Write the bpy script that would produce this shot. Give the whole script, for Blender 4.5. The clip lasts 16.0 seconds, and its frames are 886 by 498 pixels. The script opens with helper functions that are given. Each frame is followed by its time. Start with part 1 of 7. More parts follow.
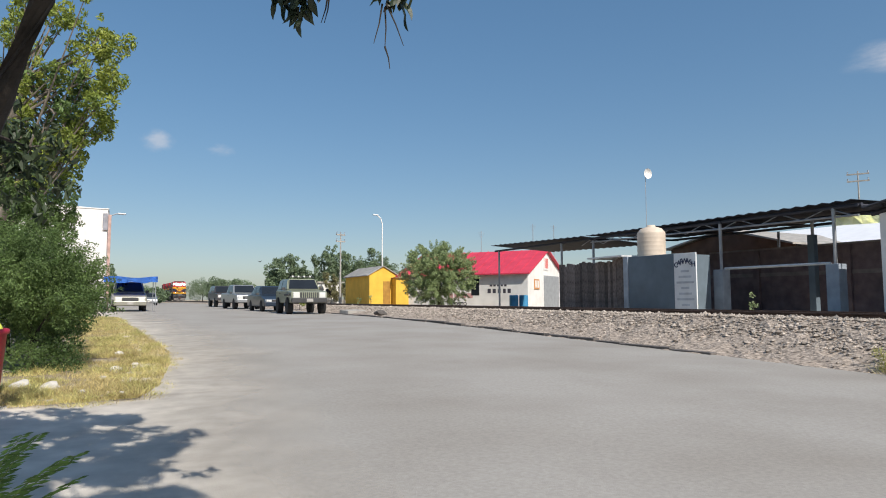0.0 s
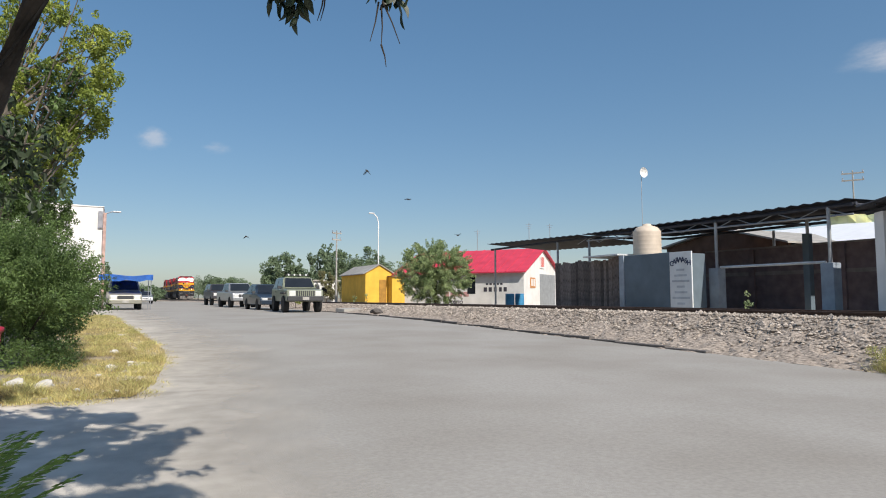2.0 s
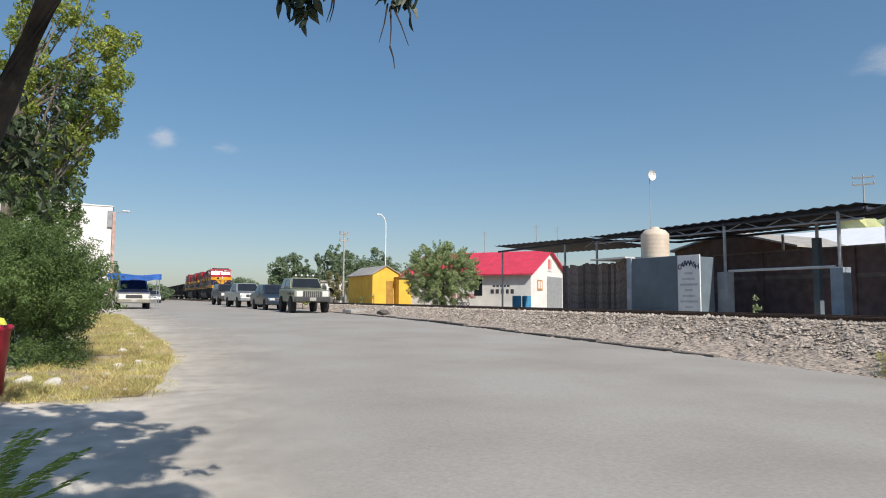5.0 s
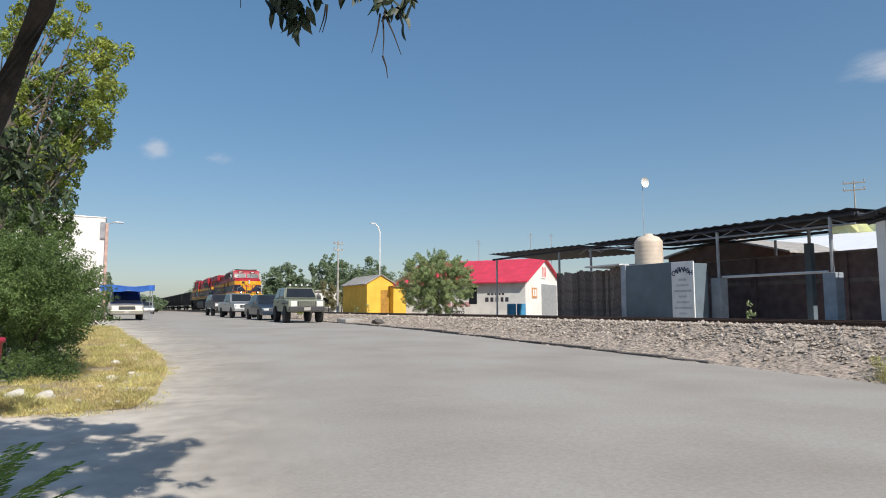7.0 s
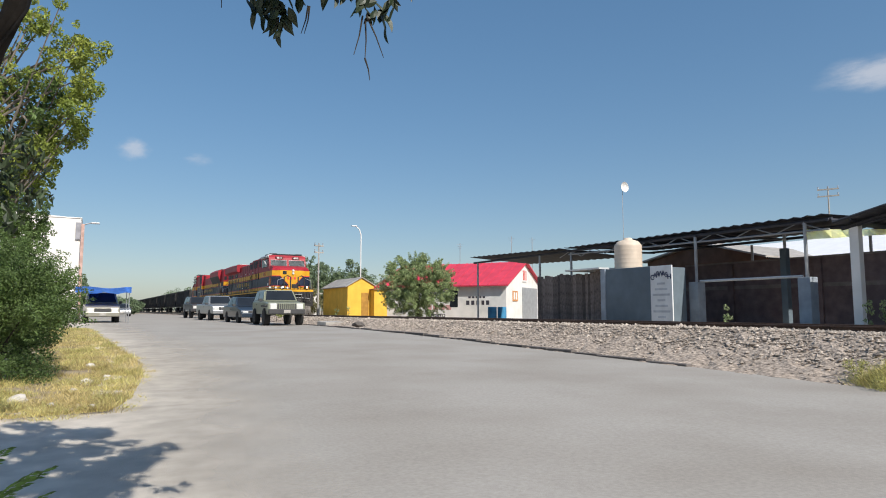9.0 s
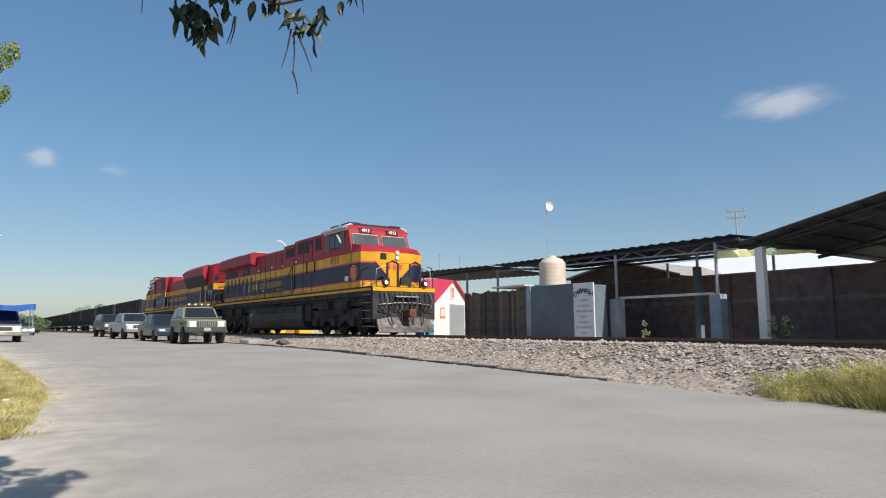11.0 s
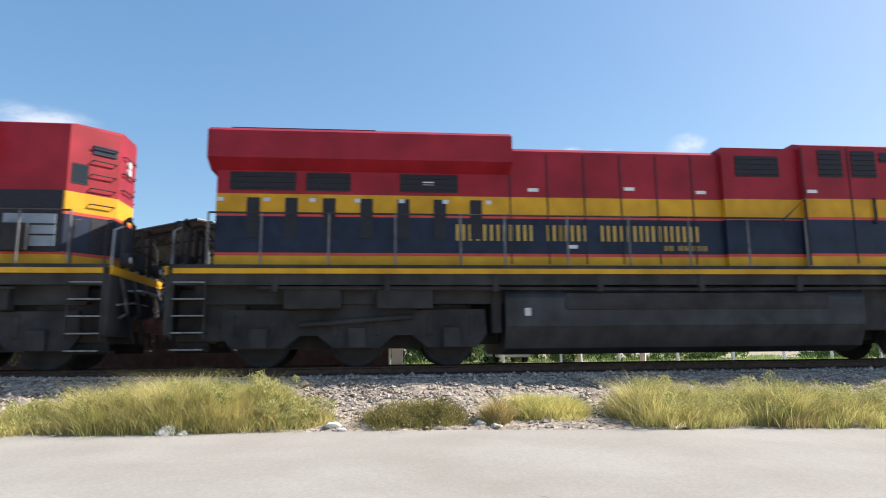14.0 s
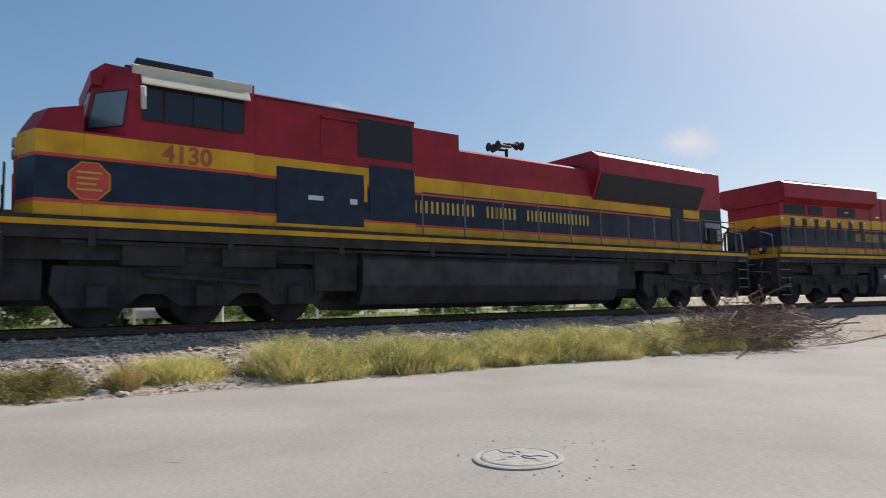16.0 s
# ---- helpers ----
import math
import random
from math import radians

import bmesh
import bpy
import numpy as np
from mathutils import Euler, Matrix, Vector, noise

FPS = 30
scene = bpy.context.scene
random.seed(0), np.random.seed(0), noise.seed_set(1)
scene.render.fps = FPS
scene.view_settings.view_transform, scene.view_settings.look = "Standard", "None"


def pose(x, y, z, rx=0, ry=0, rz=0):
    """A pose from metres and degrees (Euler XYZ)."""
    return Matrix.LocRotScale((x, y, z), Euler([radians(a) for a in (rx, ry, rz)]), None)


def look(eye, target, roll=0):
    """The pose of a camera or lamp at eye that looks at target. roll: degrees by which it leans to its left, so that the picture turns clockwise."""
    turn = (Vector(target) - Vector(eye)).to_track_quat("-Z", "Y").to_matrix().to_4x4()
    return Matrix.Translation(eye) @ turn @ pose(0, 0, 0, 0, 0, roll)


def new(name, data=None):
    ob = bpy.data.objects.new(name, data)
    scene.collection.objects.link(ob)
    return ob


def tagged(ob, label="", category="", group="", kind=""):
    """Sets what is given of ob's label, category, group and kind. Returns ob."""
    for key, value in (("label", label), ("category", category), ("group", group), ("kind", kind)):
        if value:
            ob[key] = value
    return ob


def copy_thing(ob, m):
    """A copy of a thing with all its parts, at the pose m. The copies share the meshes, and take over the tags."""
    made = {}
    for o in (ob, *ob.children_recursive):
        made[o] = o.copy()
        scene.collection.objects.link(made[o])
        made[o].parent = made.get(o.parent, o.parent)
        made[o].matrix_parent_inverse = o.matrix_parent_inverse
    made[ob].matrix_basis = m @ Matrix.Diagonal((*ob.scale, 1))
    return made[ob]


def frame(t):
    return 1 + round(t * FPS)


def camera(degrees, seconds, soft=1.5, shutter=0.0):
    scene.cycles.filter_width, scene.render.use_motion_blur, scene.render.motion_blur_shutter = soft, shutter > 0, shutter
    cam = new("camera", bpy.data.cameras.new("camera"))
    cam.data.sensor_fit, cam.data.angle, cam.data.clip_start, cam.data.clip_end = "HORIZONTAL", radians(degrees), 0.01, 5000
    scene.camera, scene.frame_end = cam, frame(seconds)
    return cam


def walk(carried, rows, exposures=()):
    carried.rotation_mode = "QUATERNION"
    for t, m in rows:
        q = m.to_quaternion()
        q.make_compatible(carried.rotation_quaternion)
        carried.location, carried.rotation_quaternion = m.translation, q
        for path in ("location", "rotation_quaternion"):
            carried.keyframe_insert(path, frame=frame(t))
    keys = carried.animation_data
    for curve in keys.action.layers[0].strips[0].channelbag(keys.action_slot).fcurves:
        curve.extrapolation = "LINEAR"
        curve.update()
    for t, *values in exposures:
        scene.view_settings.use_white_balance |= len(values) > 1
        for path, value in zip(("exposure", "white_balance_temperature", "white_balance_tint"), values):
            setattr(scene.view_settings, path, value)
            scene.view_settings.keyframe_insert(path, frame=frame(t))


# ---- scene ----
from collections import defaultdict

cam = camera(69.5, 16.0, soft=1.0, shutter=0.15)
EYE = (0.0, 0.0, 1.15)
# seconds, yaw, pitch, roll
PATH = [
    (0, -27.09, 4.47, 0.16), (0.5, -26.89, 4.56, 0.13), (1, -26.96, 4.30, 0.45), (1.5, -27.17, 4.27, 0.39),
    (2, -27.44, 4.33, 0.12), (2.5, -27.79, 4.42, -0.04), (3, -27.78, 4.72, -0.03), (3.5, -27.43, 3.96, 0.12),
    (4, -26.92, 4.12, -0.49), (6.5, -26.80, 5.10, -0.01), (7, -27.30, 5.24, 0.18), (7.5, -27.94, 5.66, 0.01),
    (8, -28.11, 5.84, -0.10), (8.5, -28.62, 5.57, -0.07), (10.8, -33.43, 6.62, 0.38), (11, -35.46, 6.98, 0.30),
    (11.5, -41.16, 7.55, 0.46), (12, -50.70, 8.73, 0.25), (12.5, -63.42, 9.78, 0.82), (13, -81.24, 8.70, 0.91),
    (13.5, -94.29, 8.75, 1.36), (14, -97.08, 9.00, 0.62), (14.5, -97.32, 8.52, 0.18), (15, -105.86, 7.85, 1.77),
    (15.5, -113.19, 6.47, 1.56), (16, -128.12, 4.89, 1.22),
]
walk(cam, [(t, pose(*EYE, 90 + p, r, y)) for t, y, p, r in PATH],
     exposures=[(0, -0.02, 6500, 10), (11.0, 0.06, 6500, 10), (11.5, 0.42, 6500, 10), (12.0, 0.6, 6500, 10), (12.5, 0.72, 6500, 10), (13.0, 0.82, 6550, 10),
                (14.0, 0.74, 6600, 10), (15.0, 0.6, 6650, 10), (15.5, 0.46, 6650, 10), (16.0, 0.1, 6650, 10)])

# ---- light ----
SUN_AZ, SUN_EL = 172.0, 41.0   # degrees clockwise from +y, and above the horizon
sun_way = Vector((math.sin(radians(SUN_AZ)) * math.cos(radians(SUN_EL)),
                  math.cos(radians(SUN_AZ)) * math.cos(radians(SUN_EL)), math.sin(radians(SUN_EL))))
world = bpy.data.worlds.new("sky")
scene.world = world
world.use_nodes = True
wn, wl = world.node_tree.nodes, world.node_tree.links
sky = wn.new("ShaderNodeTexSky")
sky.sky_type = "NISHITA"
sky.sun_disc = False
sky.sun_elevation, sky.sun_rotation = radians(SUN_EL), radians(SUN_AZ)
sky.altitude, sky.air_density, sky.dust_density, sky.ozone_density = 300, 1.0, 1.3, 3.0
soft_sky, rich = wn.new("ShaderNodeGamma"), wn.new("ShaderNodeHueSaturation")
soft_sky.inputs["Gamma"].default_value, rich.inputs["Saturation"].default_value = 0.6, 1.5
rich.inputs["Hue"].default_value = 0.5
wl.new(sky.outputs["Color"], soft_sky.inputs["Color"])
wl.new(soft_sky.outputs["Color"], rich.inputs["Color"])
wl.new(rich.outputs["Color"], wn["Background"].inputs["Color"])
wn["Background"].inputs["Strength"].default_value = 0.208
lamp = bpy.data.lights.new("sun", "SUN")
lamp.energy, lamp.angle, lamp.color = 5.2, radians(0.55), (1.0, 0.95, 0.87)
sun = new("sun", lamp)
sun.matrix_world = look(Vector((0, 0, 60)) + sun_way * 50, (0, 0, 60))

# ---- materials ----
MATS = {}


def mat(name, col, rough=0.7, metal=0.0, var=0.15, scale=3.0, bump=0.0, bscale=40.0, col2=None, stain=0.0,
        sscale=0.6, emit=0.0, spec=0.5, island=False, coat=0.0, each=0.0):
    """A surface: base colour with grain at one scale, stains at another, and fine relief."""
    if name in MATS:
        return MATS[name]
    m = bpy.data.materials.new(name)
    m.use_nodes = True
    n, l = m.node_tree.nodes, m.node_tree.links
    b = n["Principled BSDF"]
    b.inputs["Roughness"].default_value, b.inputs["Metallic"].default_value = rough, metal
    b.inputs["Specular IOR Level"].default_value = spec
    b.inputs["Coat Weight"].default_value = coat
    tc = n.new("ShaderNodeTexCoord")
    no = n.new("ShaderNodeTexNoise")
    no.inputs["Scale"].default_value, no.inputs["Detail"].default_value = scale, 6
    l.new(tc.outputs["Object"], no.inputs["Vector"])
    ramp = n.new("ShaderNodeMix")
    ramp.data_type = "RGBA"
    c2 = col2 or tuple(max(0, c * (1 - 2 * var)) for c in col)
    ramp.inputs["A"].default_value, ramp.inputs["B"].default_value = (*[min(1, c * (1 + var)) for c in col], 1), (*c2, 1)
    st = n.new("ShaderNodeMapRange")
    st.inputs["From Min"].default_value, st.inputs["From Max"].default_value = 0.3, 0.7
    l.new(no.outputs["Fac"], st.inputs["Value"])
    l.new(st.outputs["Result"], ramp.inputs["Factor"])
    out = ramp.outputs["Result"]
    if stain > 0:
        n2 = n.new("ShaderNodeTexNoise")
        n2.inputs["Scale"].default_value, n2.inputs["Detail"].default_value = sscale, 4
        l.new(tc.outputs["Object"], n2.inputs["Vector"])
        s2 = n.new("ShaderNodeMapRange")
        s2.inputs["From Min"].default_value, s2.inputs["From Max"].default_value = 0.38, 0.72
        s2.inputs["To Max"].default_value = stain
        l.new(n2.outputs["Fac"], s2.inputs["Value"])
        mx = n.new("ShaderNodeMix")
        mx.data_type, mx.blend_type = "RGBA", "MULTIPLY"
        mx.inputs["B"].default_value = (0.55, 0.5, 0.44, 1)
        l.new(s2.outputs["Result"], mx.inputs["Factor"])
        l.new(out, mx.inputs["A"])
        out = mx.outputs["Result"]
    if island:
        geo = n.new("ShaderNodeNewGeometry")
        hs = n.new("ShaderNodeHueSaturation")
        mr = n.new("ShaderNodeMapRange")
        mr.inputs["To Min"].default_value, mr.inputs["To Max"].default_value = 0.6, 1.45
        l.new(geo.outputs["Random Per Island"], mr.inputs["Value"])
        l.new(mr.outputs["Result"], hs.inputs["Value"])
        l.new(out, hs.inputs["Color"])
        out = hs.outputs["Color"]
    if each > 0:
        info, tone, span = n.new("ShaderNodeObjectInfo"), n.new("ShaderNodeHueSaturation"), n.new("ShaderNodeMapRange")
        span.inputs["To Min"].default_value, span.inputs["To Max"].default_value = 1 - each, 1 + each
        l.new(info.outputs["Random"], span.inputs["Value"])
        l.new(span.outputs["Result"], tone.inputs["Value"])
        l.new(out, tone.inputs["Color"])
        out = tone.outputs["Color"]
    l.new(out, b.inputs["Base Color"])
    if bump > 0:
        n3 = n.new("ShaderNodeTexNoise")
        n3.inputs["Scale"].default_value, n3.inputs["Detail"].default_value = bscale, 5
        l.new(tc.outputs["Object"], n3.inputs["Vector"])
        bp = n.new("ShaderNodeBump")
        bp.inputs["Strength"].default_value, bp.inputs["Distance"].default_value = bump, 0.02
        l.new(n3.outputs["Fac"], bp.inputs["Height"])
        l.new(bp.outputs["Normal"], b.inputs["Normal"])
    if emit > 0:
        b.inputs["Emission Color"].default_value, b.inputs["Emission Strength"].default_value = (*col, 1), emit
    MATS[name] = m
    return m


def leaf_mat(name, a, c):
    if name in MATS:
        return MATS[name]
    m = mat(name, a, 0.55, 0, 0.2, 2.0, col2=c, island=True)
    n, l = m.node_tree.nodes, m.node_tree.links
    b = n["Principled BSDF"]
    tr = n.new("ShaderNodeBsdfTranslucent")
    mixs = n.new("ShaderNodeMixShader")
    mixs.inputs["Fac"].default_value = 0.35
    src = b.inputs["Base Color"].links[0].from_socket
    l.new(src, tr.inputs["Color"])
    l.new(b.outputs["BSDF"], mixs.inputs[1])
    l.new(tr.outputs["BSDF"], mixs.inputs[2])
    l.new(mixs.outputs["Shader"], n["Material Output"].inputs["Surface"])
    return m


ASPHALT = mat("worn_asphalt", (0.365, 0.342, 0.312), 0.92, 0, 0.06, 30, 0.3, 110, stain=0.4, sscale=0.5, spec=0.25)
DIRT = mat("dry_dirt", (0.38, 0.32, 0.24), 0.95, 0, 0.15, 1.5, 0.5, 60, stain=0.3, sscale=0.3, spec=0.2)
DUST = mat("pale_dust", (0.66, 0.60, 0.52), 0.95, 0, 0.10, 4, 0.4, 90, stain=0.14, spec=0.2)
BALLAST = mat("ballast_bed", (0.42, 0.35, 0.29), 0.95, 0, 0.35, 14, 1.0, 30, spec=0.2)
STONE = mat("ballast_stone", (0.39, 0.335, 0.285), 0.9, 0, 0.2, 6, 0.3, 60, island=True, spec=0.25)
PALE_ROCK = mat("pale_rock", (0.62, 0.58, 0.52), 0.9, 0, 0.12, 9, 0.5, 40)
CONCRETE = mat("old_concrete", (0.42, 0.40, 0.37), 0.9, 0, 0.12, 6, 0.4, 60, stain=0.4)
KERB = mat("dark_kerb", (0.12, 0.105, 0.095), 0.9, 0, 0.2, 6, 0.5, 50, each=0.35)
RAIL = mat("rusty_rail", (0.10, 0.065, 0.05), 0.6, 0.6, 0.2, 10)
SLEEPER = mat("weathered_sleeper", (0.12, 0.10, 0.085), 0.9, 0, 0.2, 12, 0.5, 30, each=0.3)
RED = mat("engine_red", (0.36, 0.018, 0.033), 0.5, 0, 0.1, 2, 0.05, 8, stain=0.65, sscale=0.8, coat=0.0, spec=0.3)
YEL = mat("engine_yellow", (0.74, 0.38, 0.02), 0.5, 0, 0.08, 2, 0.05, 8, stain=0.6, sscale=1.2, coat=0.0, spec=0.3)
NAVY = mat("engine_navy", (0.014, 0.022, 0.048), 0.5, 0, 0.2, 3, 0.05, 8, coat=0.05, spec=0.3)
STRIPE = mat("stripe_red", (0.62, 0.06, 0.04), 0.5, 0, 0.08, 3)
BLACK = mat("underframe_black", (0.046, 0.044, 0.046), 0.85, 0, 0.25, 2, 0.2, 20, stain=0.25, sscale=0.7, spec=0.3)
GRILLE = mat("dark_grille", (0.024, 0.022, 0.029), 0.6, 0.2, 0.3, 30)
STEEL = mat("grey_steel", (0.42, 0.43, 0.45), 0.5, 0.5, 0.12, 4, stain=0.3)
PALE = mat("pale_metal", (0.66, 0.67, 0.68), 0.5, 0.2, 0.08, 3, stain=0.2)
LETTER = mat("letter_gold", (0.58, 0.37, 0.07), 0.5, 0, 0.06, 4)
WHITE = mat("white_paint", (0.80, 0.79, 0.77), 0.65, 0, 0.04, 2, 0.1, 30, stain=0.18)
# the sky's reflection is put into this glass as a lighter base colour
SKYGLASS = mat("sky_painted_glass", (0.17, 0.20, 0.21), 0.08, 0.0, 0.1, 1, spec=0.8)
GLASS = mat("dark_window_glass", (0.02, 0.024, 0.03), 0.12, 0.0, 0.1, 1, spec=0.45)
LIGHTGLOW = mat("lit_headlamp", (1.0, 0.78, 0.48), 0.3, emit=7)
PLOW = mat("worn_plow", (0.15, 0.135, 0.125), 0.6, 0.3, 0.3, 5, stain=0.8, sscale=2.5)
COAL = mat("gondola_black", (0.035, 0.033, 0.033), 0.75, 0, 0.3, 1.5, stain=0.3)
WALLW = mat("whitewashed_wall", (0.78, 0.76, 0.73), 0.85, 0, 0.05, 2, 0.2, 40, stain=0.25)
ROOFR = mat("pink_red_roof", (0.62, 0.05, 0.09), 0.55, 0, 0.08, 1.5, 0.1, 20, stain=0.12)
YWALL = mat("yellow_wall", (0.80, 0.48, 0.06), 0.8, 0, 0.06, 2, 0.2, 40, stain=0.2)
OWALL = mat("greyed_tin_roof", (0.45, 0.42, 0.38), 0.7, 0.2, 0.15, 3, stain=0.3)
BRICKW = mat("dark_block_wall", (0.20, 0.145, 0.15), 0.9, 0, 0.15, 3, 0.4, 25, stain=0.35)
BLUEW = mat("grey_blue_wall", (0.13, 0.17, 0.205), 0.8, 0, 0.08, 2, 0.2, 40, stain=0.2)
GREYW = mat("grey_post_paint", (0.33, 0.38, 0.44), 0.8, 0, 0.1, 3, stain=0.25)
BOARD = mat("weathered_board", (0.15, 0.125, 0.115), 0.9, 0, 0.25, 6, 0.4, 40, stain=0.3, each=0.5)
ROOFG = mat("dark_sheet_roof", (0.05, 0.053, 0.07), 0.6, 0.1, 0.15, 2, stain=0.3)
DARKSTEEL = mat("dark_truss_steel", (0.045, 0.048, 0.06), 0.7, 0.1, 0.2, 4, stain=0.3)
TANK = mat("beige_tank", (0.66, 0.55, 0.44), 0.6, 0, 0.06, 2, stain=0.15)
TARP = mat("blue_tarp", (0.04, 0.2, 0.68), 0.6, 0, 0.15, 3, 0.2, 12)
BINRED = mat("bin_red", (0.45, 0.02, 0.05), 0.5, 0, 0.1, 3, stain=0.2)
BARK = mat("dark_bark", (0.04, 0.032, 0.026), 0.95, 0, 0.3, 8, 0.8, 25)
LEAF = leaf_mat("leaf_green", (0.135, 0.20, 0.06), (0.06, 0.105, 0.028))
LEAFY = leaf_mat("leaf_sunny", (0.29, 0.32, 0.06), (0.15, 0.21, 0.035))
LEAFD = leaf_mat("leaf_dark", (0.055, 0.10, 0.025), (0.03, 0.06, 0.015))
LEAFG = leaf_mat("leaf_greygreen", (0.34, 0.40, 0.20), (0.20, 0.27, 0.11))
# paler green with the haze of distance put into the leaf colour
LEAFF = leaf_mat("leaf_painted_haze", (0.20, 0.26, 0.15), (0.12, 0.17, 0.09))
GRASS = leaf_mat("grass_olive", (0.62, 0.56, 0.24), (0.44, 0.42, 0.14))
STRAW = leaf_mat("grass_straw", (0.56, 0.46, 0.22), (0.38, 0.30, 0.12))
TWIG = mat("dry_twig", (0.26, 0.17, 0.13), 0.9, 0, 0.2, 5)
TYRE = mat("tyre_rubber", (0.02, 0.02, 0.02), 0.85, 0, 0.2, 10)
CHROME = mat("bright_rim", (0.55, 0.55, 0.56), 0.3, 0.8, 0.1, 5)
LENS = mat("headlamp_lens", (0.75, 0.75, 0.72), 0.15, 0.2, 0.05, 5)
BUMPER = mat("dark_bumper", (0.05, 0.05, 0.052), 0.7, 0, 0.1, 5)

# ---- mesh helpers ----


def part(name, bm, material, parent=None, label="", smooth=False):
    me = bpy.data.meshes.new(name)
    bm.to_mesh(me)
    bm.free()
    for m in (material if isinstance(material, (list, tuple)) else [material]):
        me.materials.append(m)
    if smooth:
        me.shade_smooth()
    ob = new(name, me)
    if parent is not None:
        ob.parent = parent
    return tagged(ob, label)


def thing(name, m, label, category, group="", kind=""):
    ob = new(name)
    ob.matrix_basis = m
    return tagged(ob, label, category, group, kind)


def box(bm, x0, x1, y0, y1, z0, z1, bevel=0.0, mi=0):
    vs = [bm.verts.new((x, y, z)) for x in (x0, x1) for y in (y0, y1) for z in (z0, z1)]
    fs = []
    for f in ((0, 1, 3, 2), (4, 6, 7, 5), (0, 4, 5, 1), (2, 3, 7, 6), (0, 2, 6, 4), (1, 5, 7, 3)):
        fc = bm.faces.new([vs[i] for i in f])
        fc.material_index = mi
        fs.append(fc)
    if bevel > 0:
        es = list({e for f in fs for e in f.edges})
        bmesh.ops.bevel(bm, geom=es, offset=bevel, segments=2, affect="EDGES", profile=0.6, material=-1)
    return vs


def prism(bm, pts, axis, a, b, mi=0):
    """A polygon in the plane across the axis, drawn out from a to b."""
    def at(p, v):
        return {"x": (v, p[0], p[1]), "y": (p[0], v, p[1]), "z": (p[0], p[1], v)}[axis]
    lo, hi = [bm.verts.new(at(p, a)) for p in pts], [bm.verts.new(at(p, b)) for p in pts]
    fs = [bm.faces.new(lo[::-1]), bm.faces.new(hi)]
    for i in range(len(pts)):
        j = (i + 1) % len(pts)
        fs.append(bm.faces.new((lo[i], lo[j], hi[j], hi[i])))
    for f in fs:
        f.material_index = mi
    bmesh.ops.recalc_face_normals(bm, faces=fs)
    return fs


def tube(bm, pts, r, sides=6, r2=None, mi=0):
    """A round bar through the points, tapering from r to r2."""
    pts = [Vector(p) for p in pts]
    rings = []
    for i, p in enumerate(pts):
        d = (pts[min(i + 1, len(pts) - 1)] - pts[max(i - 1, 0)]).normalized()
        u = d.cross(Vector((0, 0, 1)) if abs(d.z) < 0.9 else Vector((1, 0, 0))).normalized()
        v = d.cross(u)
        k = r + ((r2 if r2 is not None else r) - r) * i / max(1, len(pts) - 1)
        rings.append([bm.verts.new(p + (u * math.cos(a) + v * math.sin(a)) * k)
                      for a in [2 * math.pi * s / sides for s in range(sides)]])
    for a, b in zip(rings, rings[1:]):
        for s in range(sides):
            f = bm.faces.new((a[s], a[(s + 1) % sides], b[(s + 1) % sides], b[s]))
            f.material_index = mi
    for ring in (rings[0][::-1], rings[-1]):
        bm.faces.new(ring).material_index = mi


def lathe(bm, prof, c=(0, 0, 0), axis="z", sides=20, mi=0):
    """A turned body: (radius, height) pairs round an axis through c."""
    rings = []
    for r, h in prof:
        ring = []
        for s in range(sides):
            a = 2 * math.pi * s / sides
            p = (r * math.cos(a), r * math.sin(a), h)
            if axis == "x":
                p = (h, p[0], p[1])
            elif axis == "y":
                p = (p[0], h, p[1])
            ring.append(bm.verts.new((p[0] + c[0], p[1] + c[1], p[2] + c[2])))
        rings.append(ring)
    fs = []
    for a, b in zip(rings, rings[1:]):
        for s in range(sides):
            fs.append(bm.faces.new((a[s], a[(s + 1) % sides], b[(s + 1) % sides], b[s])))
    fs.append(bm.faces.new(rings[0][::-1]))
    fs.append(bm.faces.new(rings[-1]))
    for f in fs:
        f.material_index = mi
    bmesh.ops.recalc_face_normals(bm, faces=fs)


def quick(name, parent, material, *boxes, bevel=0.0, label=""):
    bm = bmesh.new()
    for b in boxes:
        box(bm, *b, bevel=bevel)
    return part(name, bm, material, parent, label)


def soup(name, verts, faces, material, parent=None, smooth=False):
    me = bpy.data.meshes.new(name)
    me.from_pydata([tuple(v) for v in verts], [], [tuple(f) for f in faces])
    for m in (material if isinstance(material, (list, tuple)) else [material]):
        me.materials.append(m)
    if smooth:
        me.shade_smooth()
    ob = new(name, me)
    if parent is not None:
        ob.parent = parent
    return ob


def lettering(body, size, material, parent, m, name="lettering", depth=0.004):
    """Raised words, turned into a mesh."""
    cu = bpy.data.curves.new(name, "FONT")
    cu.body, cu.size, cu.extrude, cu.align_x = body, size, depth, "CENTER"
    cu.offset = size * 0.025
    tmp = bpy.data.objects.new(name, cu)
    scene.collection.objects.link(tmp)
    bpy.context.view_layer.update()
    me = bpy.data.meshes.new_from_object(tmp)
    bpy.data.objects.remove(tmp)
    me.materials.clear()
    me.materials.append(material)
    ob = new(name, me)
    ob.parent = parent
    ob.matrix_basis = m
    return ob


